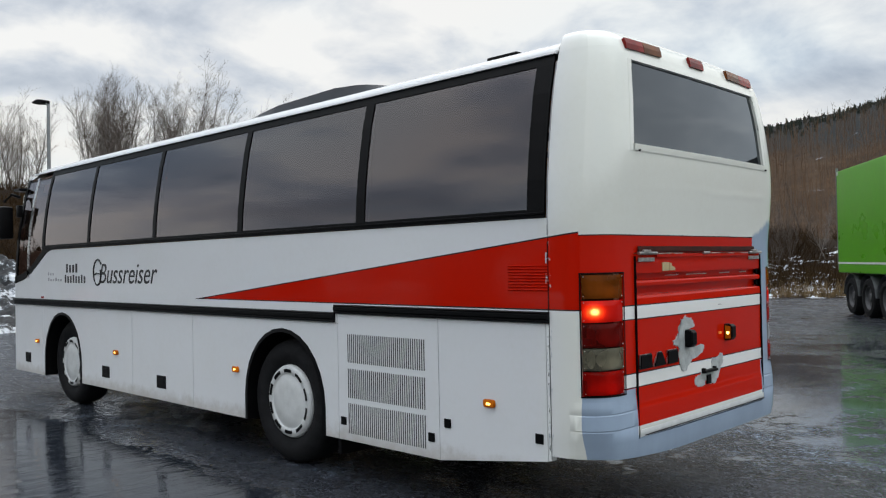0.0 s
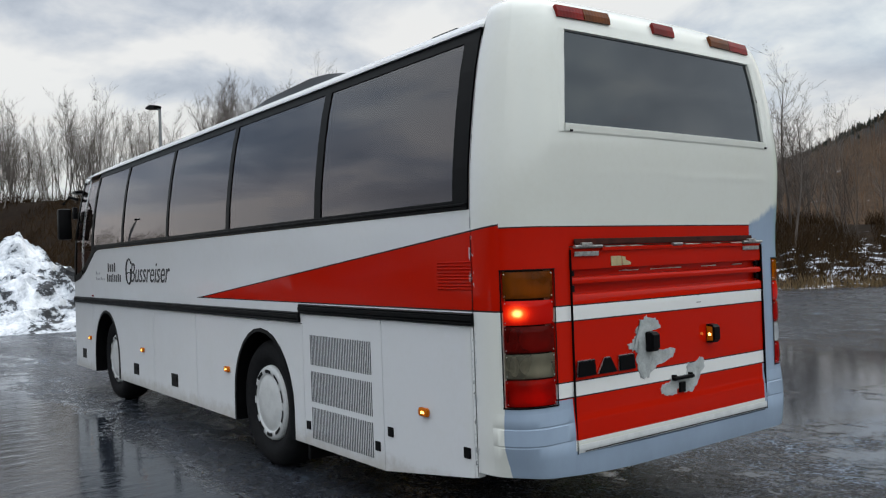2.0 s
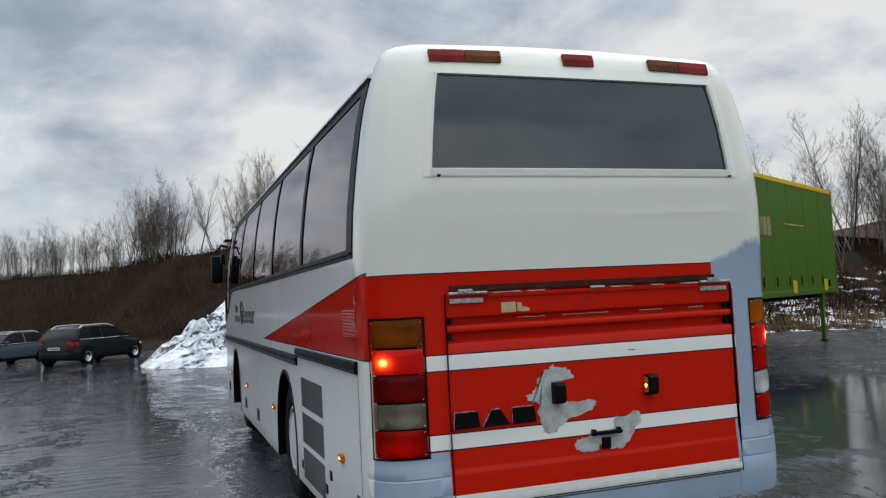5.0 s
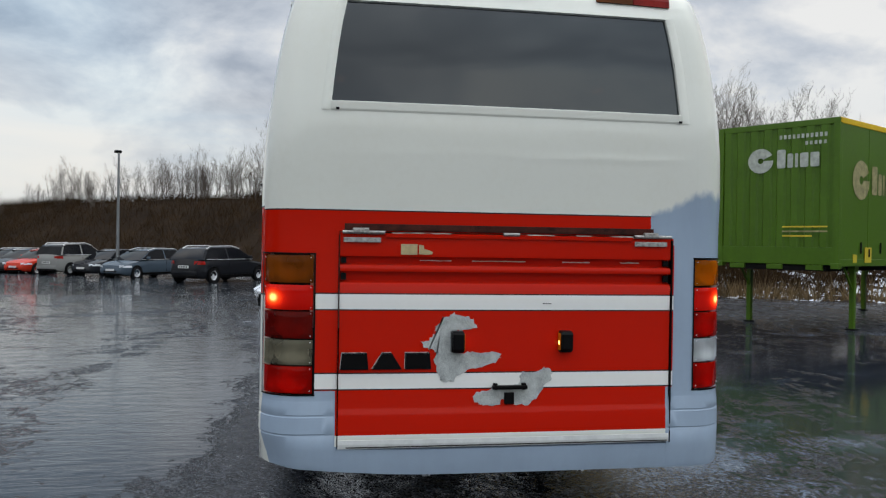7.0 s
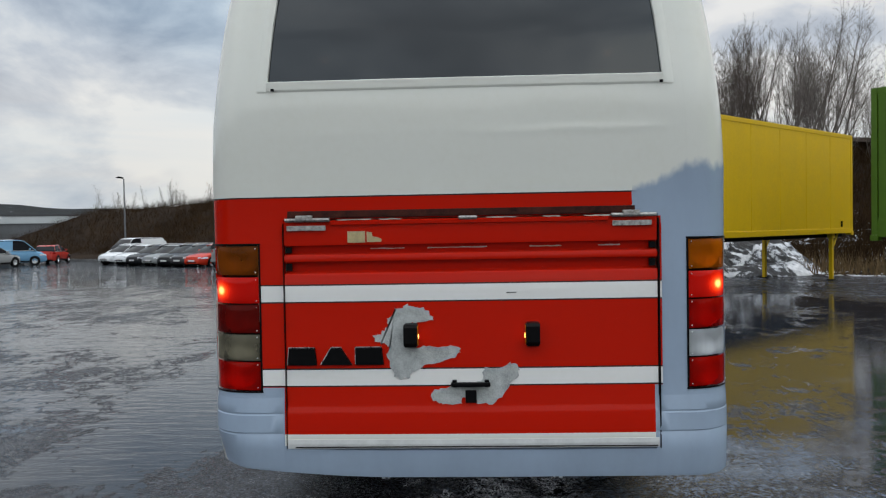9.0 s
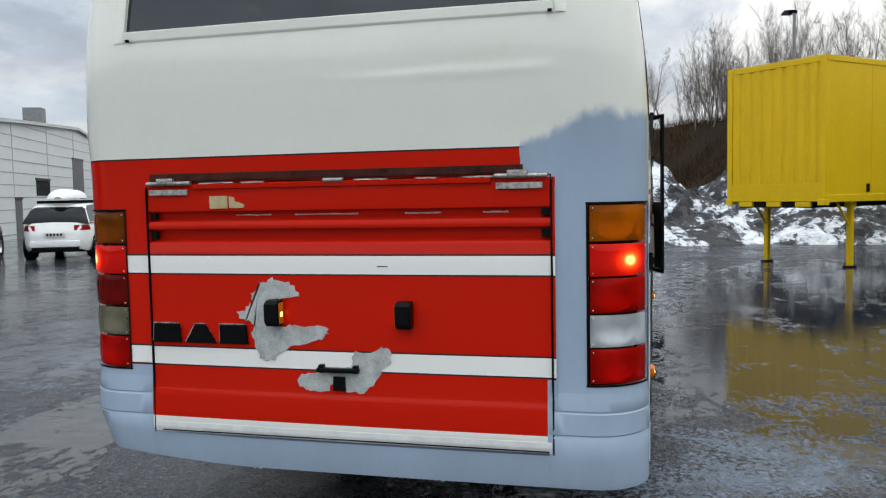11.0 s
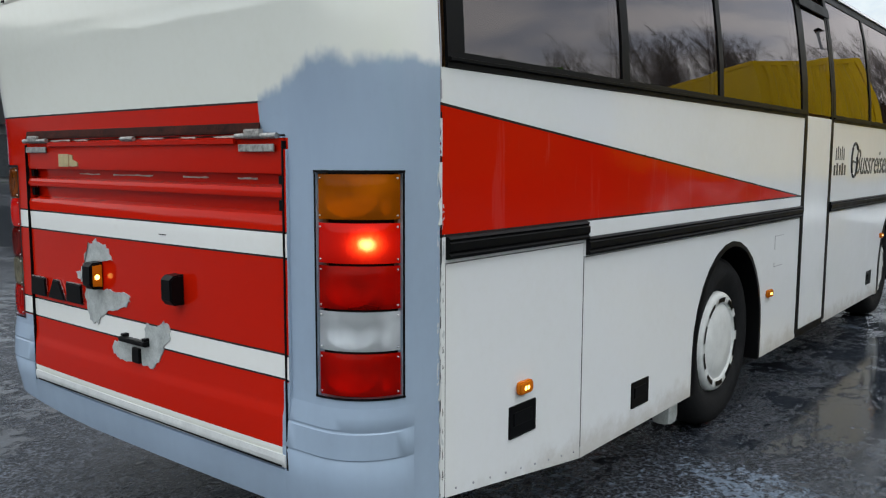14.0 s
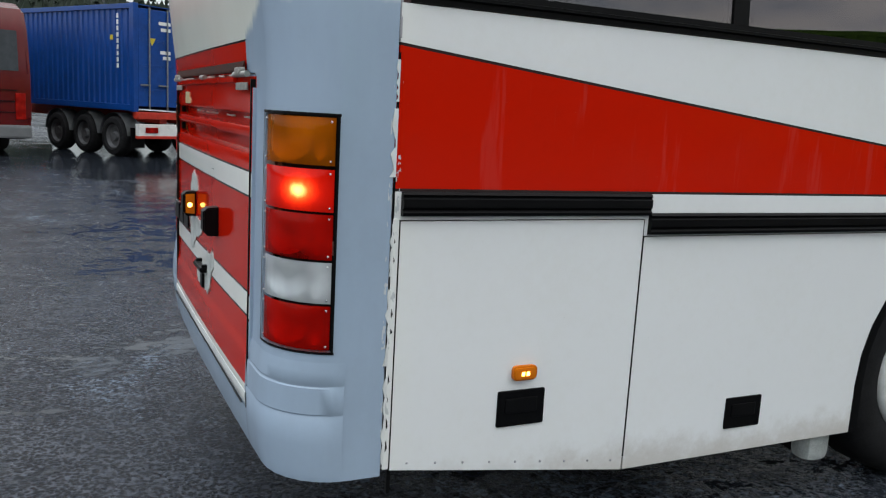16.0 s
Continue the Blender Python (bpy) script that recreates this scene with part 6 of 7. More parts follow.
        for x in (0.14 * L + 0.12, L - 0.86):
            part("wheel_arch", lathe([(0.30, -0.03), (0.385, -0.03), (0.385, 0.010), (0.30, 0.010)], 24, "y", (x, yy * (W / 2 - 0.004), 0.33), closed=True), BLACK, ob)
            wheel_thing(ob, x, yy * (W / 2 + 0.006), 0.32, 0.32, 0.22, RIM, yy)
        up_ = 0.12 * (H > 1.6)
        part("tail_lamp", patch(0.02, 0.30, 0.78 + up_, 0.92 + up_, yy), CAR_RED, ob)
        part("headlamp", patch(L - 0.52, L - 0.05, 0.60 + up_, 0.70 + up_, yy), HEADLAMP, ob)
        part("window_strip", tube([edge(up[0][0] + 0.25, up[0][1] + 0.02, 0.010), edge(up[-1][0] - 0.15, up[-1][1] + 0.03, 0.010)], 0.011, 5), RIM, ob)
        if shape in ("wagon", "suv"):
            rail_y = yy * (W / 2 - 0.30)
            part("roof_rail", tube([(up[1][0] + 0.15, rail_y, up[1][1] + 0.02), (up[2][0], rail_y, up[2][1] + 0.05), (up[3][0], rail_y, up[3][1] + 0.05), (up[4][0], rail_y, up[4][1] + 0.03)], 0.018, 6), RIM, ob, "bright roof rail")
    part("front_grille", box(L - 0.12, L + 0.006, -0.42, 0.42, 0.36, 0.44, 0.02), BLACK, ob)
    part("rear_bumper", box(-0.035, 0.15, -W / 2 + 0.26, W / 2 - 0.26, 0.34, 0.52, 0.04), paint, ob, smooth=True)
    part("bumper_valance", box(-0.02, 0.15, -W / 2 + 0.30, W / 2 - 0.30, 0.24, 0.35, 0.03), BLACK, ob, smooth=True)
    part("number_plate", box(-0.035, -0.005, -0.26, 0.26, 0.62, 0.73, 0.004), PLATE, ob)
    for k in range(5):
        part("plate_bar", box(-0.038, -0.034, -0.20 + 0.085 * k, -0.145 + 0.085 * k, 0.645, 0.705), BLACK, ob)
    part("number_plate", box(L - 0.01, L + 0.014, -0.26, 0.26, 0.43, 0.53, 0.004), PLATE, ob)
    if box_on_roof:
        rows = []
        for x, s in ((0.45, 0.25), (0.6, 0.75), (1.0, 1.0), (1.9, 0.95), (2.35, 0.6), (2.5, 0.15)):
            rows.append([(x, s * 0.42 * math.cos(a), H + 0.12 + s * (0.26 * max(0, math.sin(a)) + 0.04)) for a in [math.pi * k / 8 for k in range(9)]])
        part("roof_box", grid(rows), CLAD_WHITE, ob, "white plastic roof box", smooth=True)
        for x in (0.9, 1.8):
            part("roof_bar", box(x - 0.03, x + 0.03, -0.66, 0.66, H + 0.02, H + 0.10, 0.01), BLACK, ob)
    return ob


def toward(x, y, heading):
    """Where a car stands: its tail at x, y, its nose along the heading (degrees in the plan)."""
    return pose(x, y, fall(x, y), 0, 0, heading)


row = "cars parked along the bank"
WHITE_CAR, BLACK_CAR, GREY_CAR = (0.66, 0.68, 0.69), (0.012, 0.013, 0.016), (0.055, 0.075, 0.098)
PARKED = (
    ("wagon", BLACK_CAR, -32.75, -4.74, 148, "black estate car with chrome roof rails, tail to the yard"),
    ("wagon", GREY_CAR, -39.98, -9.24, -32, "blue-grey estate car parked nose to the yard"),
    ("hatch", (0.02, 0.022, 0.026), -44.0, -11.9, -30, "dark hatchback parked nose to the yard"),
    ("suv", (0.23, 0.23, 0.22), -44.45, -13.7, 152, "silver compact SUV parked tail to the yard"),
    ("hatch", (0.46, 0.03, 0.012), -46.72, -16.23, -28, "small bright red hatchback between darker cars"),
    ("hatch", (0.03, 0.03, 0.034), -48.39, -17.75, -28, "black hatchback parked nose to the yard"),
    ("wagon", (0.012, 0.013, 0.015), -49.5, -18.79, -28, "black estate car parked nose to the yard"),
    ("hatch", (0.22, 0.23, 0.23), -51.74, -20.96, -28, "grey hatchback among the parked cars"),
    ("wagon", BLACK_CAR, -53.0, -22.35, -28, "glossy black estate car parked nose to the yard"),
    ("hatch", WHITE_CAR, -55.5, -24.6, -28, "white hatchback parked nose to the yard"),
    ("wagon", WHITE_CAR, -57.5, -26.4, -28, "white estate car parked nose to the yard"),
    ("van", WHITE_CAR, -61.0, -27.4, -28, "white delivery van behind the cars"))
for shape_, paint_, x_, y_, head_, label_ in PARKED:
    half_ = CAR_SHAPES[shape_][0] / 2
    car(shape_, paint_, toward(x_ - half_ * math.cos(radians(head_)), y_ - half_ * math.sin(radians(head_)), head_), label_, row)
car("hatch", (0.74, 0.75, 0.74), toward(-15.33, -14.12, 204), "white hatchback with a white roof box", box_on_roof=True)
car("hatch", (0.02, 0.022, 0.034), toward(-45.4, -34.1, 165), "dark blue hatchback beside the metal hall")
car("suv", (0.060, 0.066, 0.072), toward(-12.63, -15.60, 211), "dark grey SUV parked by the hall door")
van_ = car("van", (0.60, 0.63, 0.63), toward(-9.9, -13.25, 39), "pale grey van with turquoise side graphics")
part("side_graphic", prism([(0.3, 0.45), (0.25, 0.62), (0.7, 0.70), (1.3, 0.92), (1.9, 0.80), (2.7, 0.62), (2.6, 0.45)], "y", 0.958, 0.964), plain("turquoise_film", (0.02, 0.24, 0.30), 0.4), van_, "turquoise wave graphic")
car("suv", (0.010, 0.010, 0.012), toward(-7.6, -36.0, 228), "black SUV parked before the showroom")
car("wagon", (0.010, 0.011, 0.013), toward(-4.6, -30.6, 228), "black estate car before the showroom")
for x_, y_, c_ in ((-60.8, -43.6, (0.20, 0.42, 0.60)), (-59.9, -41.3, WHITE_CAR), (-57.1, -38.3, (0.16, 0.34, 0.52)), (-66, -44, WHITE_CAR)):
    car("van", c_, toward(x_, y_, 120), "small delivery van far down the yard", "vans far down the yard")
car("hatch", (0.30, 0.31, 0.31), toward(-50.5, -34.6, 170), "silver hatchback behind the dark blue one")
car("hatch", (0.40, 0.04, 0.03), toward(-60, -34.5, 190), "red hatchback far down the yard")


# ---- buildings ----
def metal_hall():
    """A long panelled wall under a low gable; its own x runs along the wall, y goes back."""
    ob = thing("metal_hall", "pale metal-clad hall with a low gable and roller doors", "building", at=pose(-23.1, -24.85, -0.55, 0, 0, 206.0))
    W, deep = 31.0, 8.0
    top = [(W, 5.7), (20.0, 6.5), (8.0, 5.9), (0.0, 5.4)]
    wall = part("long_wall", prism([(0, 0), (W, 0)] + top, "y", 0.0, 0.25), CLAD_WHITE, ob)
    for k in range(1, 12):
        z = 0.58 * k
        xs = [x for x in [W * i / 64 for i in range(65)] if roof_line(x, top) > z + 0.12]
        if xs:
            part("panel_joint", box(min(xs) + 0.03, max(xs) - 0.03, -0.014, -0.004, z - 0.016, z + 0.016), JOINT, wall)
    for x in (6.9, 13.0, 19.0, 26.0):
        part("panel_joint", box(x - 0.03, x + 0.03, -0.020, -0.006, 0.1, roof_line(x, top) - 0.1), CLADDING, wall)
    part("end_wall", prism([(0.02, 0.26), (0.6, 0.26), (20.6, deep), (19.9, deep)], "z", 0, 5.3), CLAD_WHITE, ob)
    part("end_wall", box(W - 0.25, W, 0.26, deep, 0, 5.6), CLADDING, ob)
    edge = [(x, z - 0.02) for x, z in top] + [(x, z + 0.14) for x, z in reversed(top)]
    part("roof_edge", prism(edge, "y", -0.18, 0.25), CLADDING, ob)
    part("roof", prism([(0.1, 0.26), (W - 0.05, 0.26), (W - 0.05, deep), (19.9, deep)], "z", 5.3, 5.42), ROOFING, ob)
    for x0, x1, z0, z1, mat in ((1.15, 3.55, 0.0, 3.2, SHOP_GLASS), (18.6, 21.4, 2.5, 4.6, CLAD_GREY), (10.6, 13.2, 2.4, 3.2, SHOP_GLASS), (7.0, 8.0, 0.0, 2.2, CLAD_GREY)):
        op = part("hall_door" if z0 == 0 else "hall_window", box(x0, x1, -0.03, 0.02, z0, z1, 0.01), mat, ob)
        part("door_frame", box(x0 - 0.1, x1 + 0.1, -0.05, 0.01, z1, z1 + 0.12), CLAD_DARK, op)
        if z0 == 0 and x1 - x0 > 2:
            for k in range(1, 5):
                part("door_bar", box(x0 + 0.05, x1 - 0.05, -0.05, -0.03, 0.74 * k, 0.74 * k + 0.05), STEEL, op)
            part("door_bar", box((x0 + x1) / 2 - 0.03, (x0 + x1) / 2 + 0.03, -0.05, -0.03, 0.05, z1 - 0.05), STEEL, op)
    part("flue", box(16.2, 17.2, 1.0, 2.0, 5.4, 7.5, 0.02), STEEL, ob)


def roof_line(x, top):
    for (a, za), (b, zb) in zip(top, top[1:]):
        if b <= x <= a:
            return zb + (za - zb) * (x - b) / (a - b)
    return 0.0


def rust_block():
    ob = thing("brown_hall", "rust-brown clad hall end beyond the pale hall", "building", at=pose(-50.4, -38.5, -0.5, 0, 0, 209))
    wall = part("wall", box(0, 9.6, 0, 0.25, 0, 5.9), CLAD_RUST, ob)
    for k in range(1, 12):
        part("panel_joint", box(0.8 * k - 0.03, 0.8 * k + 0.03, -0.014, -0.003, 0.1, 5.8), CLAD_RUST, wall)
    part("side_wall", box(0, 0.25, 0.25, 12, 0, 5.9), CLAD_RUST, ob)
    part("roof", box(-0.1, 9.7, -0.1, 12, 5.9, 6.05), ROOFING, ob)


def far_shops():
    ob = thing("far_shop", "long grey shop far off with a pale fascia", "building", at=pose(-104, -67.5, -0.9, 0, 0, 127))
    part("wall", box(0, 30, 0, 0.3, 0, 5.2), CLAD_GREY, ob)
    part("fascia", box(-0.1, 24, -0.15, 0.0, 4.2, 5.3), CLADDING, ob)
    part("roof", box(-0.2, 30.2, -0.2, 18, 5.2, 5.5), ROOFING, ob)
    ob = thing("far_showroom", "glass-fronted showroom far off with a stepped white roof", "building", at=pose(-92, -66.5, -0.6, 0, 0, 127) @ Matrix.Diagonal((0.34, 1, 0.66, 1)))
    part("wall", box(0, 24, 0, 0.3, 0, 6.5), CLAD_GREY, ob)
    for k in range(6):
        part("shop_window", box(0.6 + 3.9 * k, 4.0 + 3.9 * k, -0.06, 0.0, 0.4, 4.2), SHOP_GLASS, ob)
    part("roof", prism([(-0.4, 6.0), (10, 8.6), (24.4, 6.6), (24.4, 7.0), (10, 9.3), (-0.4, 6.8)], "y", -0.8, 16), CLAD_WHITE, ob)
    part("sign_board", box(2.0, 5.0, -0.35, -0.1, 4.6, 7.6, 0.05), CLAD_WHITE, ob)
    part("sign_disc", lathe([(0.0, -0.40), (1.0, -0.40), (1.0, -0.36), (0.0, -0.36)], 24, "y", (3.5, 0, 6.1)), FAINT_INK, ob)


def showroom():
    """Black-fronted showroom whose long front faces the yard."""
    ob = thing("showroom", "black-fronted car showroom with glass below the fascia", "building", at=pose(-14.6, -54.6, 0, 0, 0, 171))
    W = 38.0
    part("lower_wall", box(0, W, 0.3, 0.6, 0, 3.7), CLAD_GREY, ob)
    part("fascia", box(-0.2, W + 0.2, -0.4, 0.6, 3.7, 7.6, 0.03), CLAD_DARK, ob)
    part("roof", box(0, W, 0.6, 18, 7.2, 7.5), ROOFING, ob)
    for k in range(12):
        x = 0.5 + 3.05 * k
        pane = part("shop_window", box(x, x + 2.8, 0.20, 0.28, 0.3, 3.1, 0.01), SHOP_GLASS, ob)
        part("mullion", box(x + 2.8, x + 3.05, 0.14, 0.32, 0.0, 3.2), CLAD_DARK, pane)
    for k in range(10):
        part("shop_lamp", box(2.0 + 3.6 * k, 2.5 + 3.6 * k, 0.16, 0.19, 2.7, 2.85), HEADLAMP, ob)
    for k in range(4):
        part("sign_bar", box(16.0 + 0.75 * k, 16.55 + 0.75 * k, -0.44, -0.40, 4.6, 5.0), LOGO_WHITE, ob)
    part("emblem", prism([(2.2, 4.9), (2.75, 5.9), (3.3, 4.9), (2.75, 3.9)], "y", -0.46, -0.40), LOGO_WHITE, ob)
    part("white_door", box(1.9, 3.6, 0.12, 0.20, 0.0, 2.6, 0.02), CLAD_WHITE, ob)


def workshop():
    ob = thing("workshop", "white workshop with a glazed folding door", "building", at=pose(0.5, -52.6, 0, 0, 0, 182))
    W, H = 14.9, 5.5
    part("front_wall", box(0, W, 0, 0.3, 0, H), CLAD_WHITE, ob)
    part("side_wall", box(0, 0.3, 0.3, 14, 0, H), CLAD_WHITE, ob)
    part("roof", box(-0.2, W + 0.2, -0.2, 14, H, H + 0.25), CLADDING, ob)
    for x in (1.4, 6.3, 11.4):
        door = part("workshop_door", box(x, x + 3.4, -0.05, 0.02, 0.0, 3.6, 0.02), CLADDING, ob)
        for i in range(5):
            for j in range(3):
                part("door_pane", box(x + 0.2 + 0.62 * i, x + 0.68 + 0.62 * i, -0.08, -0.05, 1.0 + 0.55 * j, 1.38 + 0.55 * j), SHOP_GLASS, door)
    part("sign_board", box(12.4, 13.5, -0.10, 0.0, 4.0, 5.0, 0.03), CLAD_DARK, ob)


def sign_pylon():
    ob = thing("sign_pylon", "white dealer sign pylon with a round emblem", "sign", at=pose(-62.3, -44.9, -0.9, 0, 0, 305))
    part("board", box(-0.55, 0.55, -0.12, 0.12, 0.3, 5.4, 0.03), CLAD_WHITE, ob)
    part("lower_panel", box(-0.56, 0.56, -0.13, 0.13, 0.0, 2.2, 0.02), CLADDING, ob)
    for y in (-0.14, 0.14):
        part("emblem", lathe([(0.0, y - 0.01), (0.40, y - 0.01), (0.40, y + 0.01), (0.0, y + 0.01)], 24, "y", (0, 0, 4.6)), plain("blue_emblem", (0.10, 0.16, 0.28), 0.4), ob)


sign_pylon()
metal_hall()
rust_block()
far_shops()
showroom()
workshop()


# ---- lamp posts ----
def lamp_post(x, y, height, turn):
    ob = thing("street_lamp", "galvanised street lamp with a flat head", "street lamp", "street lamps round the yard", pose(x, y, fall(x, y), 0, 0, turn))
    part("pole", lathe([(0.0, 0.0), (0.10, 0.0), (0.085, 1.2), (0.05, height), (0.0, height)], 12, "z"), STEEL, ob, smooth=True)
    part("arm", tube([(0, 0, height - 0.05), (0.15, 0, height + 0.04), (0.35, 0, height + 0.06)], 0.035), STEEL, ob)
    part("lamp_head", prism([(0.10, height + 0.0), (0.62, height + 0.06), (0.66, height + 0.11), (0.40, height + 0.19), (0.08, height + 0.14)], "y", -0.16, 0.16, 0.02), BLACK, ob)
    part("foot_plate", box(-0.16, 0.16, -0.16, 0.16, 0.0, 0.03), STEEL, ob)


lamp_post(-27.2, 5.9, 7.42, 200)
lamp_post(-39.6, -10.5, 6.30, 200)
lamp_post(-66.35, -30.6, 7.1, 270)


# ---- snow heaps ----
def snow_heap(name, label, mounds, x0, x1, y0, y1, n, seed):
    rows = []
    for i in range(n + 1):
        x = x0 + (x1 - x0) * i / n
        line = []
        for j in range(n + 1):
            y = y0 + (y1 - y0) * j / n
            h = 0.0
            for mx, my, rx, ry, mh in mounds:
                d = math.hypot((x - mx) / rx, (y - my) / ry)
                if d < 1:
                    h = max(h, mh * (1 - d) ** 0.9)
            clod = noise.cell((x * 1.9 + noise.noise((x, y, 1)) * 0.8, y * 1.9 + noise.noise((y, x, 4)) * 0.8, seed)) * 0.16 + noise.cell((x * 4.3, y * 4.3, seed + 3)) * 0.07
            rough = noise.fractal((x * 0.9, y * 0.9, seed), 0.9, 2.1, 5) * 0.30 + noise.noise((x * 3.1, y * 3.1, seed)) * 0.14 + clod
            edge = min(1, h / 0.5)
            line.append((x, y, fall(x, y) + h + rough * edge * min(1.0, 0.35 + h * 0.5) - (0.06 if h > 0 else 0.30)))
        rows.append(line)
    ob = part(name, grid(rows), SNOW)
    tagged(ob, label, "snow bank")


snow_heap("snow_bank", "tall heap of ploughed snow streaked with dirt", ((-26.4, 0.95, 2.6, 2.4, 3.05), (-25.2, -0.4, 4.4, 2.5, 1.6), (-24.6, 1.2, 4.6, 3.6, 2.0), (-24.9, 3.6, 3.6, 2.6, 2.15), (-23.6, 2.6, 3.0, 3.2, 1.5)), -33, -19.2, -8, 7.5, 150, 2.0)
snow_heap("snow_bank", "low heap of dirty ploughed snow along the verge", ((-23.5, 6.4, 3.0, 3.2, 1.9), (-23.2, 8.6, 2.6, 2.6, 1.6)), -29, -18.5, 3.5, 16, 90, 7.0)


# ---- trees and brush ----
def branch(verts, faces, a, b, ra, rb, sides=3):
    d = (b - a).normalized()
    u = d.orthogonal().normalized()
    v = d.cross(u)
    base = len(verts)
    for p, r in ((a, ra), (b, rb)):
        for k in range(sides):
            t = 2 * math.pi * k / sides
            verts.append(p + r * (math.cos(t) * u + math.sin(t) * v))
    for k in range(sides):
        m = (k + 1) % sides
        faces.append((base + k, base + m, base + sides + m, base + sides + k))


def grow(verts, faces, start, way, length, radius, depth, rng, spread):
    """A limb in three bent lengths, with shoots along it."""
    p, d = start, way.normalized()
    n = 4 if depth > 1 else 3
    for k in range(n):
        q = p + d * (length / n)
        r0, r1 = radius * (1 - 0.75 * k / n), radius * (1 - 0.75 * (k + 1) / n)
        branch(verts, faces, p, q, r0, max(r1, 0.003), 5 if radius > 0.05 else 3)
        if depth > 0 and k > 0 or depth == 1:
            for _ in range(rng.choice((1, 1, 2, 2)) if depth > 1 else rng.choice((1, 2, 2))):
                side = Vector((rng.uniform(-1, 1), rng.uniform(-1, 1), rng.uniform(-0.1, 0.7))).normalized()
                way2 = (d * (1 - spread) + side * spread).normalized()
                if depth > 0:
                    grow(verts, faces, p.lerp(q, rng.random()), way2, length * rng.uniform(0.35, 0.6), max(r1 * 0.52, 0.0036), depth - 1, rng, spread)
        p = q
        d = (d + Vector((rng.uniform(-0.16, 0.16), rng.uniform(-0.16, 0.16), 0.10))).normalized()


def bare_tree(seed, height, stems, spread, mat):
    """Trunks and crown of a leafless tree, standing at the origin."""
    rng = random.Random(seed)
    trunks, crown = [], ([], [])
    for _ in range(stems):
        trunk = ([], [])
        trunks.append(trunk)
        lean = Vector((rng.uniform(-0.34, 0.34), rng.uniform(-0.34, 0.34), 1)).normalized()
        p = Vector((rng.uniform(-0.8, 0.8), rng.uniform(-0.8, 0.8), -0.3)) if stems > 1 else Vector((0, 0, -0.3))
        h, r = height * rng.uniform(0.8, 1.05), height * (0.0058 if stems > 1 else 0.0085)
        d, n = lean, 7
        for k in range(n):
            q = p + d * (h / n)
            branch(*trunk, p, q, r * (1 - 0.85 * k / n), r * (1 - 0.85 * (k + 1) / n), 6)
            if k >= 2 or stems > 1 and k >= 1:
                for _ in range(2 if stems > 1 else 4):
                    side = Vector((rng.uniform(-1, 1), rng.uniform(-1, 1), rng.uniform(0.15, 0.8))).normalized()
                    grow(*crown, p.lerp(q, rng.random()), (d * (1 - spread) + side * spread), h * rng.uniform(0.18, 0.34) * (1.15 - 0.08 * k), r * 0.42 * (1 - 0.7 * k / n), 2, rng, spread)
            p, d = q, (d + Vector((rng.uniform(-0.09, 0.09), rng.uniform(-0.09, 0.09), 0.05))).normalized()
    ob = new("bare_tree")
    for trunk in trunks:
        raw("trunk", *trunk, mat, ob)
    raw("crown", *crown, mat, ob)
    return ob


TREES = [(bare_tree(1, 5.6, 6, 0.46, BARK), "multi-stemmed"), (bare_tree(2, 6.6, 1, 0.60, BIRCH), "pale-barked"), (bare_tree(3, 6.0, 5, 0.46, BIRCH), "multi-stemmed pale"), (bare_tree(4, 6.8, 1, 0.62, BARK), "dark-barked"), (bare_tree(5, 4.6, 6, 0.48, BARK), "bushy")]
for t_, kind_ in TREES:
    tagged(t_, f"leafless {kind_} deciduous tree on the earth bank", "tree", "bare trees on the bank")
rng = random.Random(5)
first = set()
STAND = [(i + rng.uniform(0.0, 1.0)) / 230 for i in range(230)] + [rng.uniform(0.20, 0.335) for _ in range(50)] + [rng.uniform(0.69, 0.84) for _ in range(45)] + [rng.uniform(0.05, 0.215) for _ in range(20)]
for s in STAND:
    k = rng.choice((0, 0, 1, 2, 2, 3, 4, 4) if s > 0.62 else (0, 1, 1, 3, 3, 2, 4))
    if s < 0.47 and rng.random() < 0.35:
        continue
    d = rng.choice((15, 17, 19, 22) if s > 0.55 else (10, 13, 15, 17, 19, 22)) + rng.uniform(-1.5, 1.5)
    p = on_bank(s, d)
    size = rng.uniform(0.75, 1.2) * (0.62 if s < 0.215 else 1.15 if s < 0.29 else 0.8 if s < 0.33 else 0.76 if s < 0.47 else 0.40 if s > 0.90 else 0.66 if s > 0.78 else 0.95 if s > 0.6 else 1.0)
    m = pose(p.x, p.y, p.z - 0.1, rng.uniform(-4, 4), rng.uniform(-4, 4), rng.uniform(0, 360)) @ Matrix.Scale(size, 4)
    tree = TREES[k][0]
    if k not in first:
        first.add(k)
        tree.matrix_basis = m
    else:
        twin = copy_thing(tree, pose(0, 0, 0))
        twin.matrix_basis = m


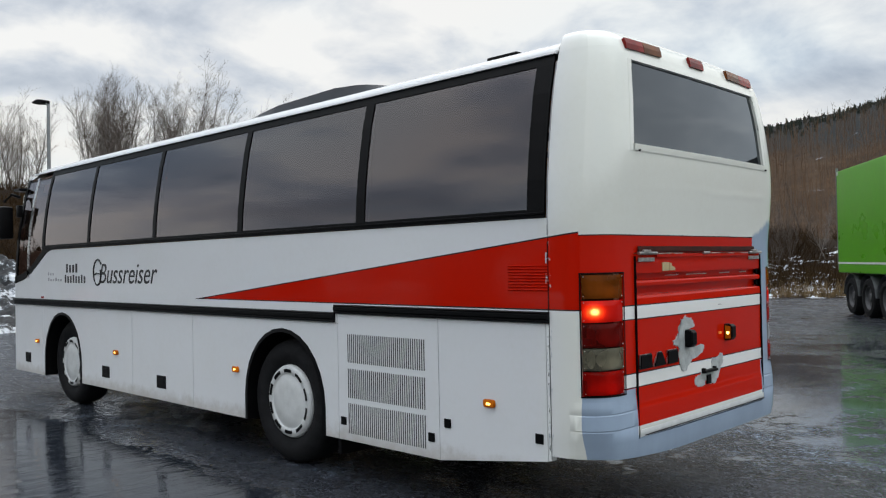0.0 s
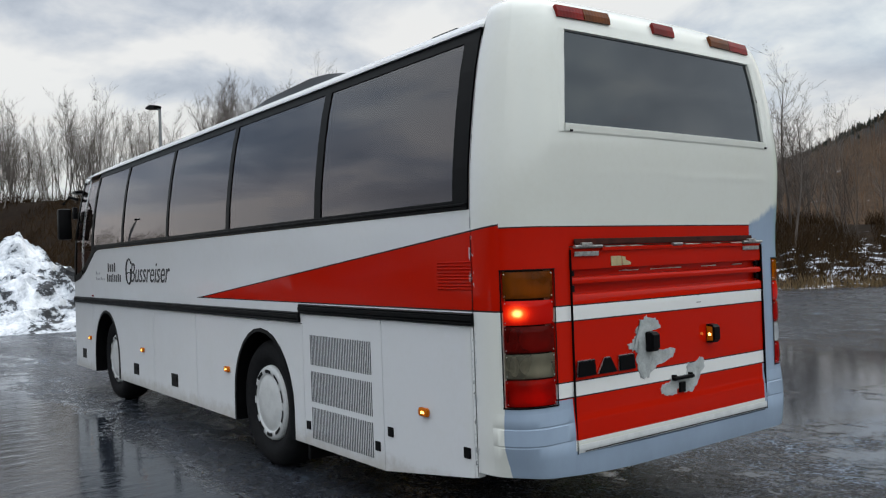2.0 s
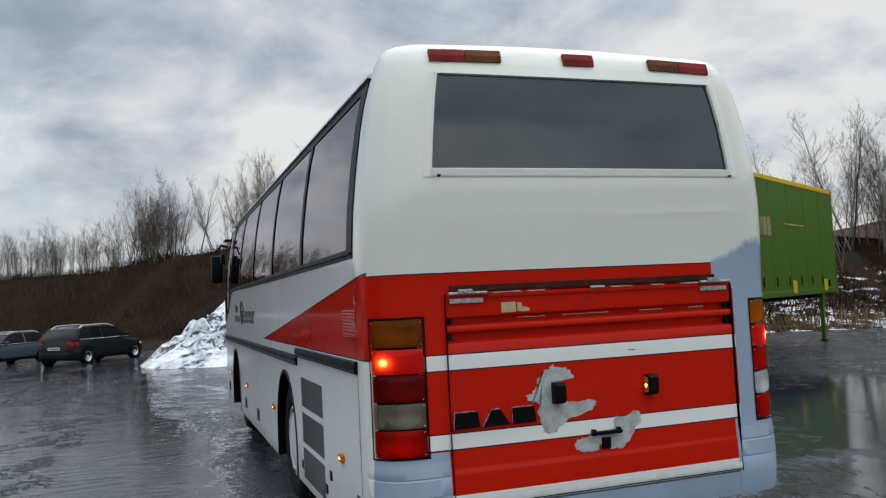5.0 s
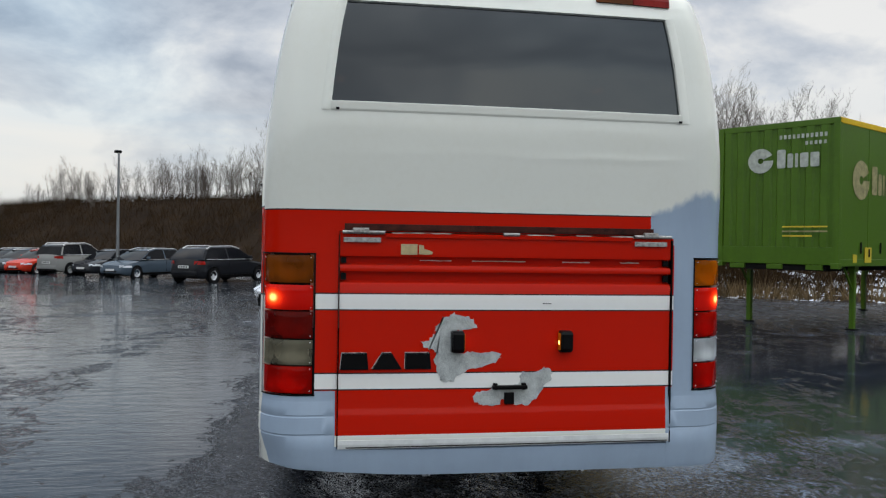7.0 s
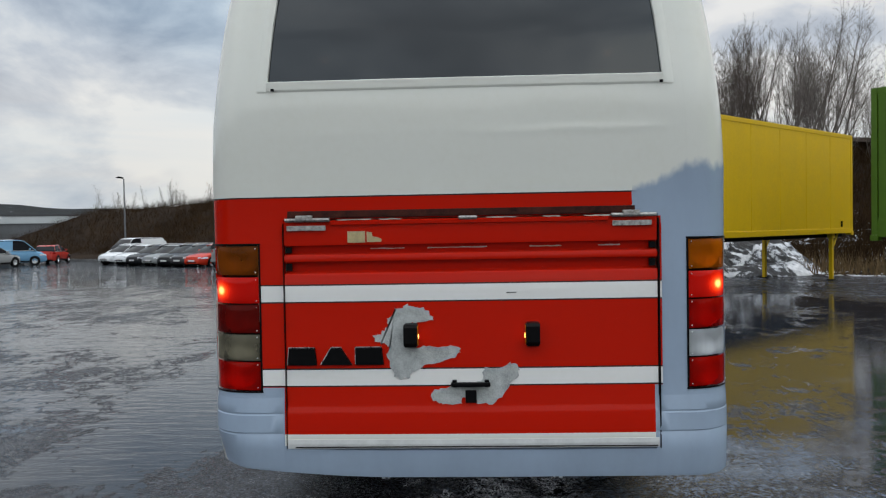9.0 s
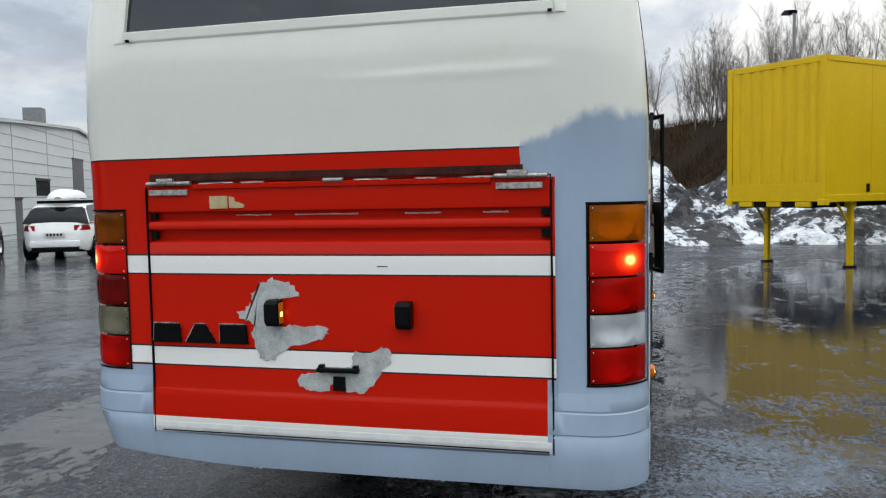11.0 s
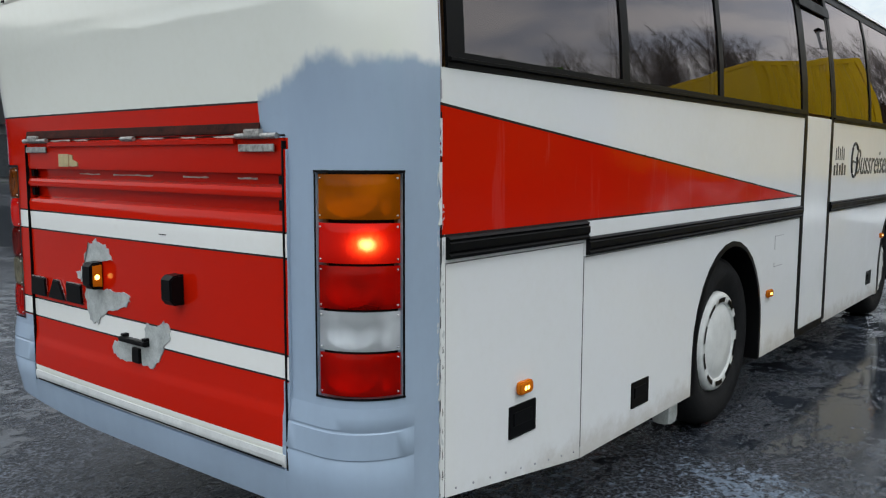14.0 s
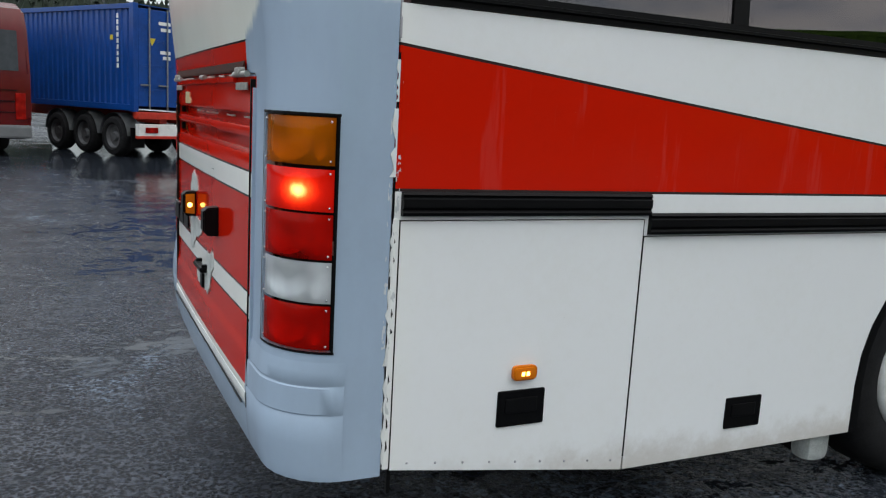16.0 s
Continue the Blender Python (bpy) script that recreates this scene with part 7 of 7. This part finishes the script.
def brush():
    """Dense brown scrub on the lower bank."""
    rng = random.Random(9)
    verts, faces = [], []
    for _ in range(38000):
        s, d = rng.random(), rng.uniform(2.0, 20.0)
        if d > 34:
            continue
        p = on_bank(s, d)
        for _ in range(2):
            top = p + Vector((rng.uniform(-0.5, 0.5), rng.uniform(-0.5, 0.5), rng.uniform(0.35, 1.05)))
            base = p + Vector((rng.uniform(-0.3, 0.3), rng.uniform(-0.3, 0.3), -0.1))
            n = len(verts)
            w_ = rng.uniform(0.007, 0.020)
            a = rng.uniform(0, math.pi)
            verts.extend((base + Vector((w_ * math.cos(a), w_ * math.sin(a), 0)), base - Vector((w_ * math.cos(a), w_ * math.sin(a), 0)), base + Vector((0, 0, 0.04)) + Vector((-math.sin(a), math.cos(a), 0)) * w_, top))
            faces.extend(((n, n + 1, n + 3), (n + 1, n + 2, n + 3), (n + 2, n, n + 3)))
    tagged(raw("brush", verts, faces, BRUSH), "dense brown leafless scrub covering the bank", "scrub", kind="stuff")
    verts, faces = [], []
    for _ in range(9000):
        s, d = rng.random() * 0.62, abs(rng.gauss(0, 1)) * 1.6 + 0.4
        p = on_bank(s, d)
        n = len(verts)
        lean = Vector((rng.uniform(-0.25, 0.25), rng.uniform(-0.25, 0.25), rng.uniform(0.2, 0.6)))
        a = rng.uniform(0, math.pi)
        o = Vector((math.cos(a), math.sin(a), 0)) * 0.018
        verts.extend((p + o, p - o, p + lean))
        faces.append((n, n + 1, n + 2))
    tagged(raw("dry_grass", verts, faces, STRAW), "pale dry grass along the edge of the yard", "grass", kind="stuff")


brush()


def conifer_row():
    """Dark spruces on the ridge behind the workshop and on the far hill."""
    rng = random.Random(21)
    verts, faces = [], []
    for i in range(2600):
        if i < 620:
            b, r = rng.uniform(-112, -58), rng.uniform(118, 240)
            h = rng.uniform(13, 20)
            z0 = max(0.0, math.tan(radians(skyline(b))) * 380 * max(0.0, (r - 150) / 250)) - 1.0
        else:
            b, f = rng.uniform(54, 104), 1.0 - abs(rng.gauss(0, 0.09))
            r = 300 + (f - 0.62) / 0.24 * 45 if f < 0.86 else 345 + (f - 0.86) / 0.14 * 35
            h = rng.uniform(1.6, 3.6)
            z0 = hill_top(b, r, f).z - 0.8
        x, y = -math.cos(radians(b)) * r, math.sin(radians(b)) * r
        for lay in range(7):
            f = lay / 7
            zb, zt, rad = z0 + h * (0.08 + 0.9 * f), z0 + h * (0.34 + 0.9 * f * 0.78), h * 0.20 * (1 - f) + 0.25
            n = len(verts)
            verts.append(Vector((x, y, min(zt, z0 + h))))
            for k in range(9):
                a = 2 * math.pi * k / 9 + lay
                rr = rad * rng.uniform(0.65, 1.15)
                verts.append(Vector((x + rr * math.cos(a), y + rr * math.sin(a), zb - rng.uniform(0, 0.05) * h)))
            for k in range(9):
                faces.append((n, n + 1 + k, n + 1 + (k + 1) % 9))
    tagged(raw("spruce_forest", verts, faces, NEEDLES), "dark spruce forest on the far ridges", "forest", kind="stuff")


conifer_row()


def slope_wood():
    """Thin bare trunks standing close together on the far slope."""
    rng = random.Random(33)
    verts, faces = [], []
    for _ in range(3200):
        b, f = rng.uniform(50, 104), 0.02 + 0.80 * rng.random() ** 0.9
        r = 165 + (f / 0.86) * 180
        p = hill_top(b, r, f)
        p.z -= 1.0
        h = rng.uniform(5.0, 9.5)
        top = p + Vector((rng.uniform(-0.5, 0.5), rng.uniform(-0.5, 0.5), h))
        branch(verts, faces, p, top, rng.uniform(0.05, 0.11), 0.02, 3)
        for _ in range(5):
            a = p.lerp(top, rng.uniform(0.35, 0.95))
            branch(verts, faces, a, a + Vector((rng.uniform(-1.2, 1.2), rng.uniform(-1.2, 1.2), rng.uniform(0.6, 1.9))), 0.035, 0.012, 3)
    tagged(raw("bare_wood", verts, faces, WOOD), "bare birch wood on the brown far slope", "forest", kind="stuff")


slope_wood()
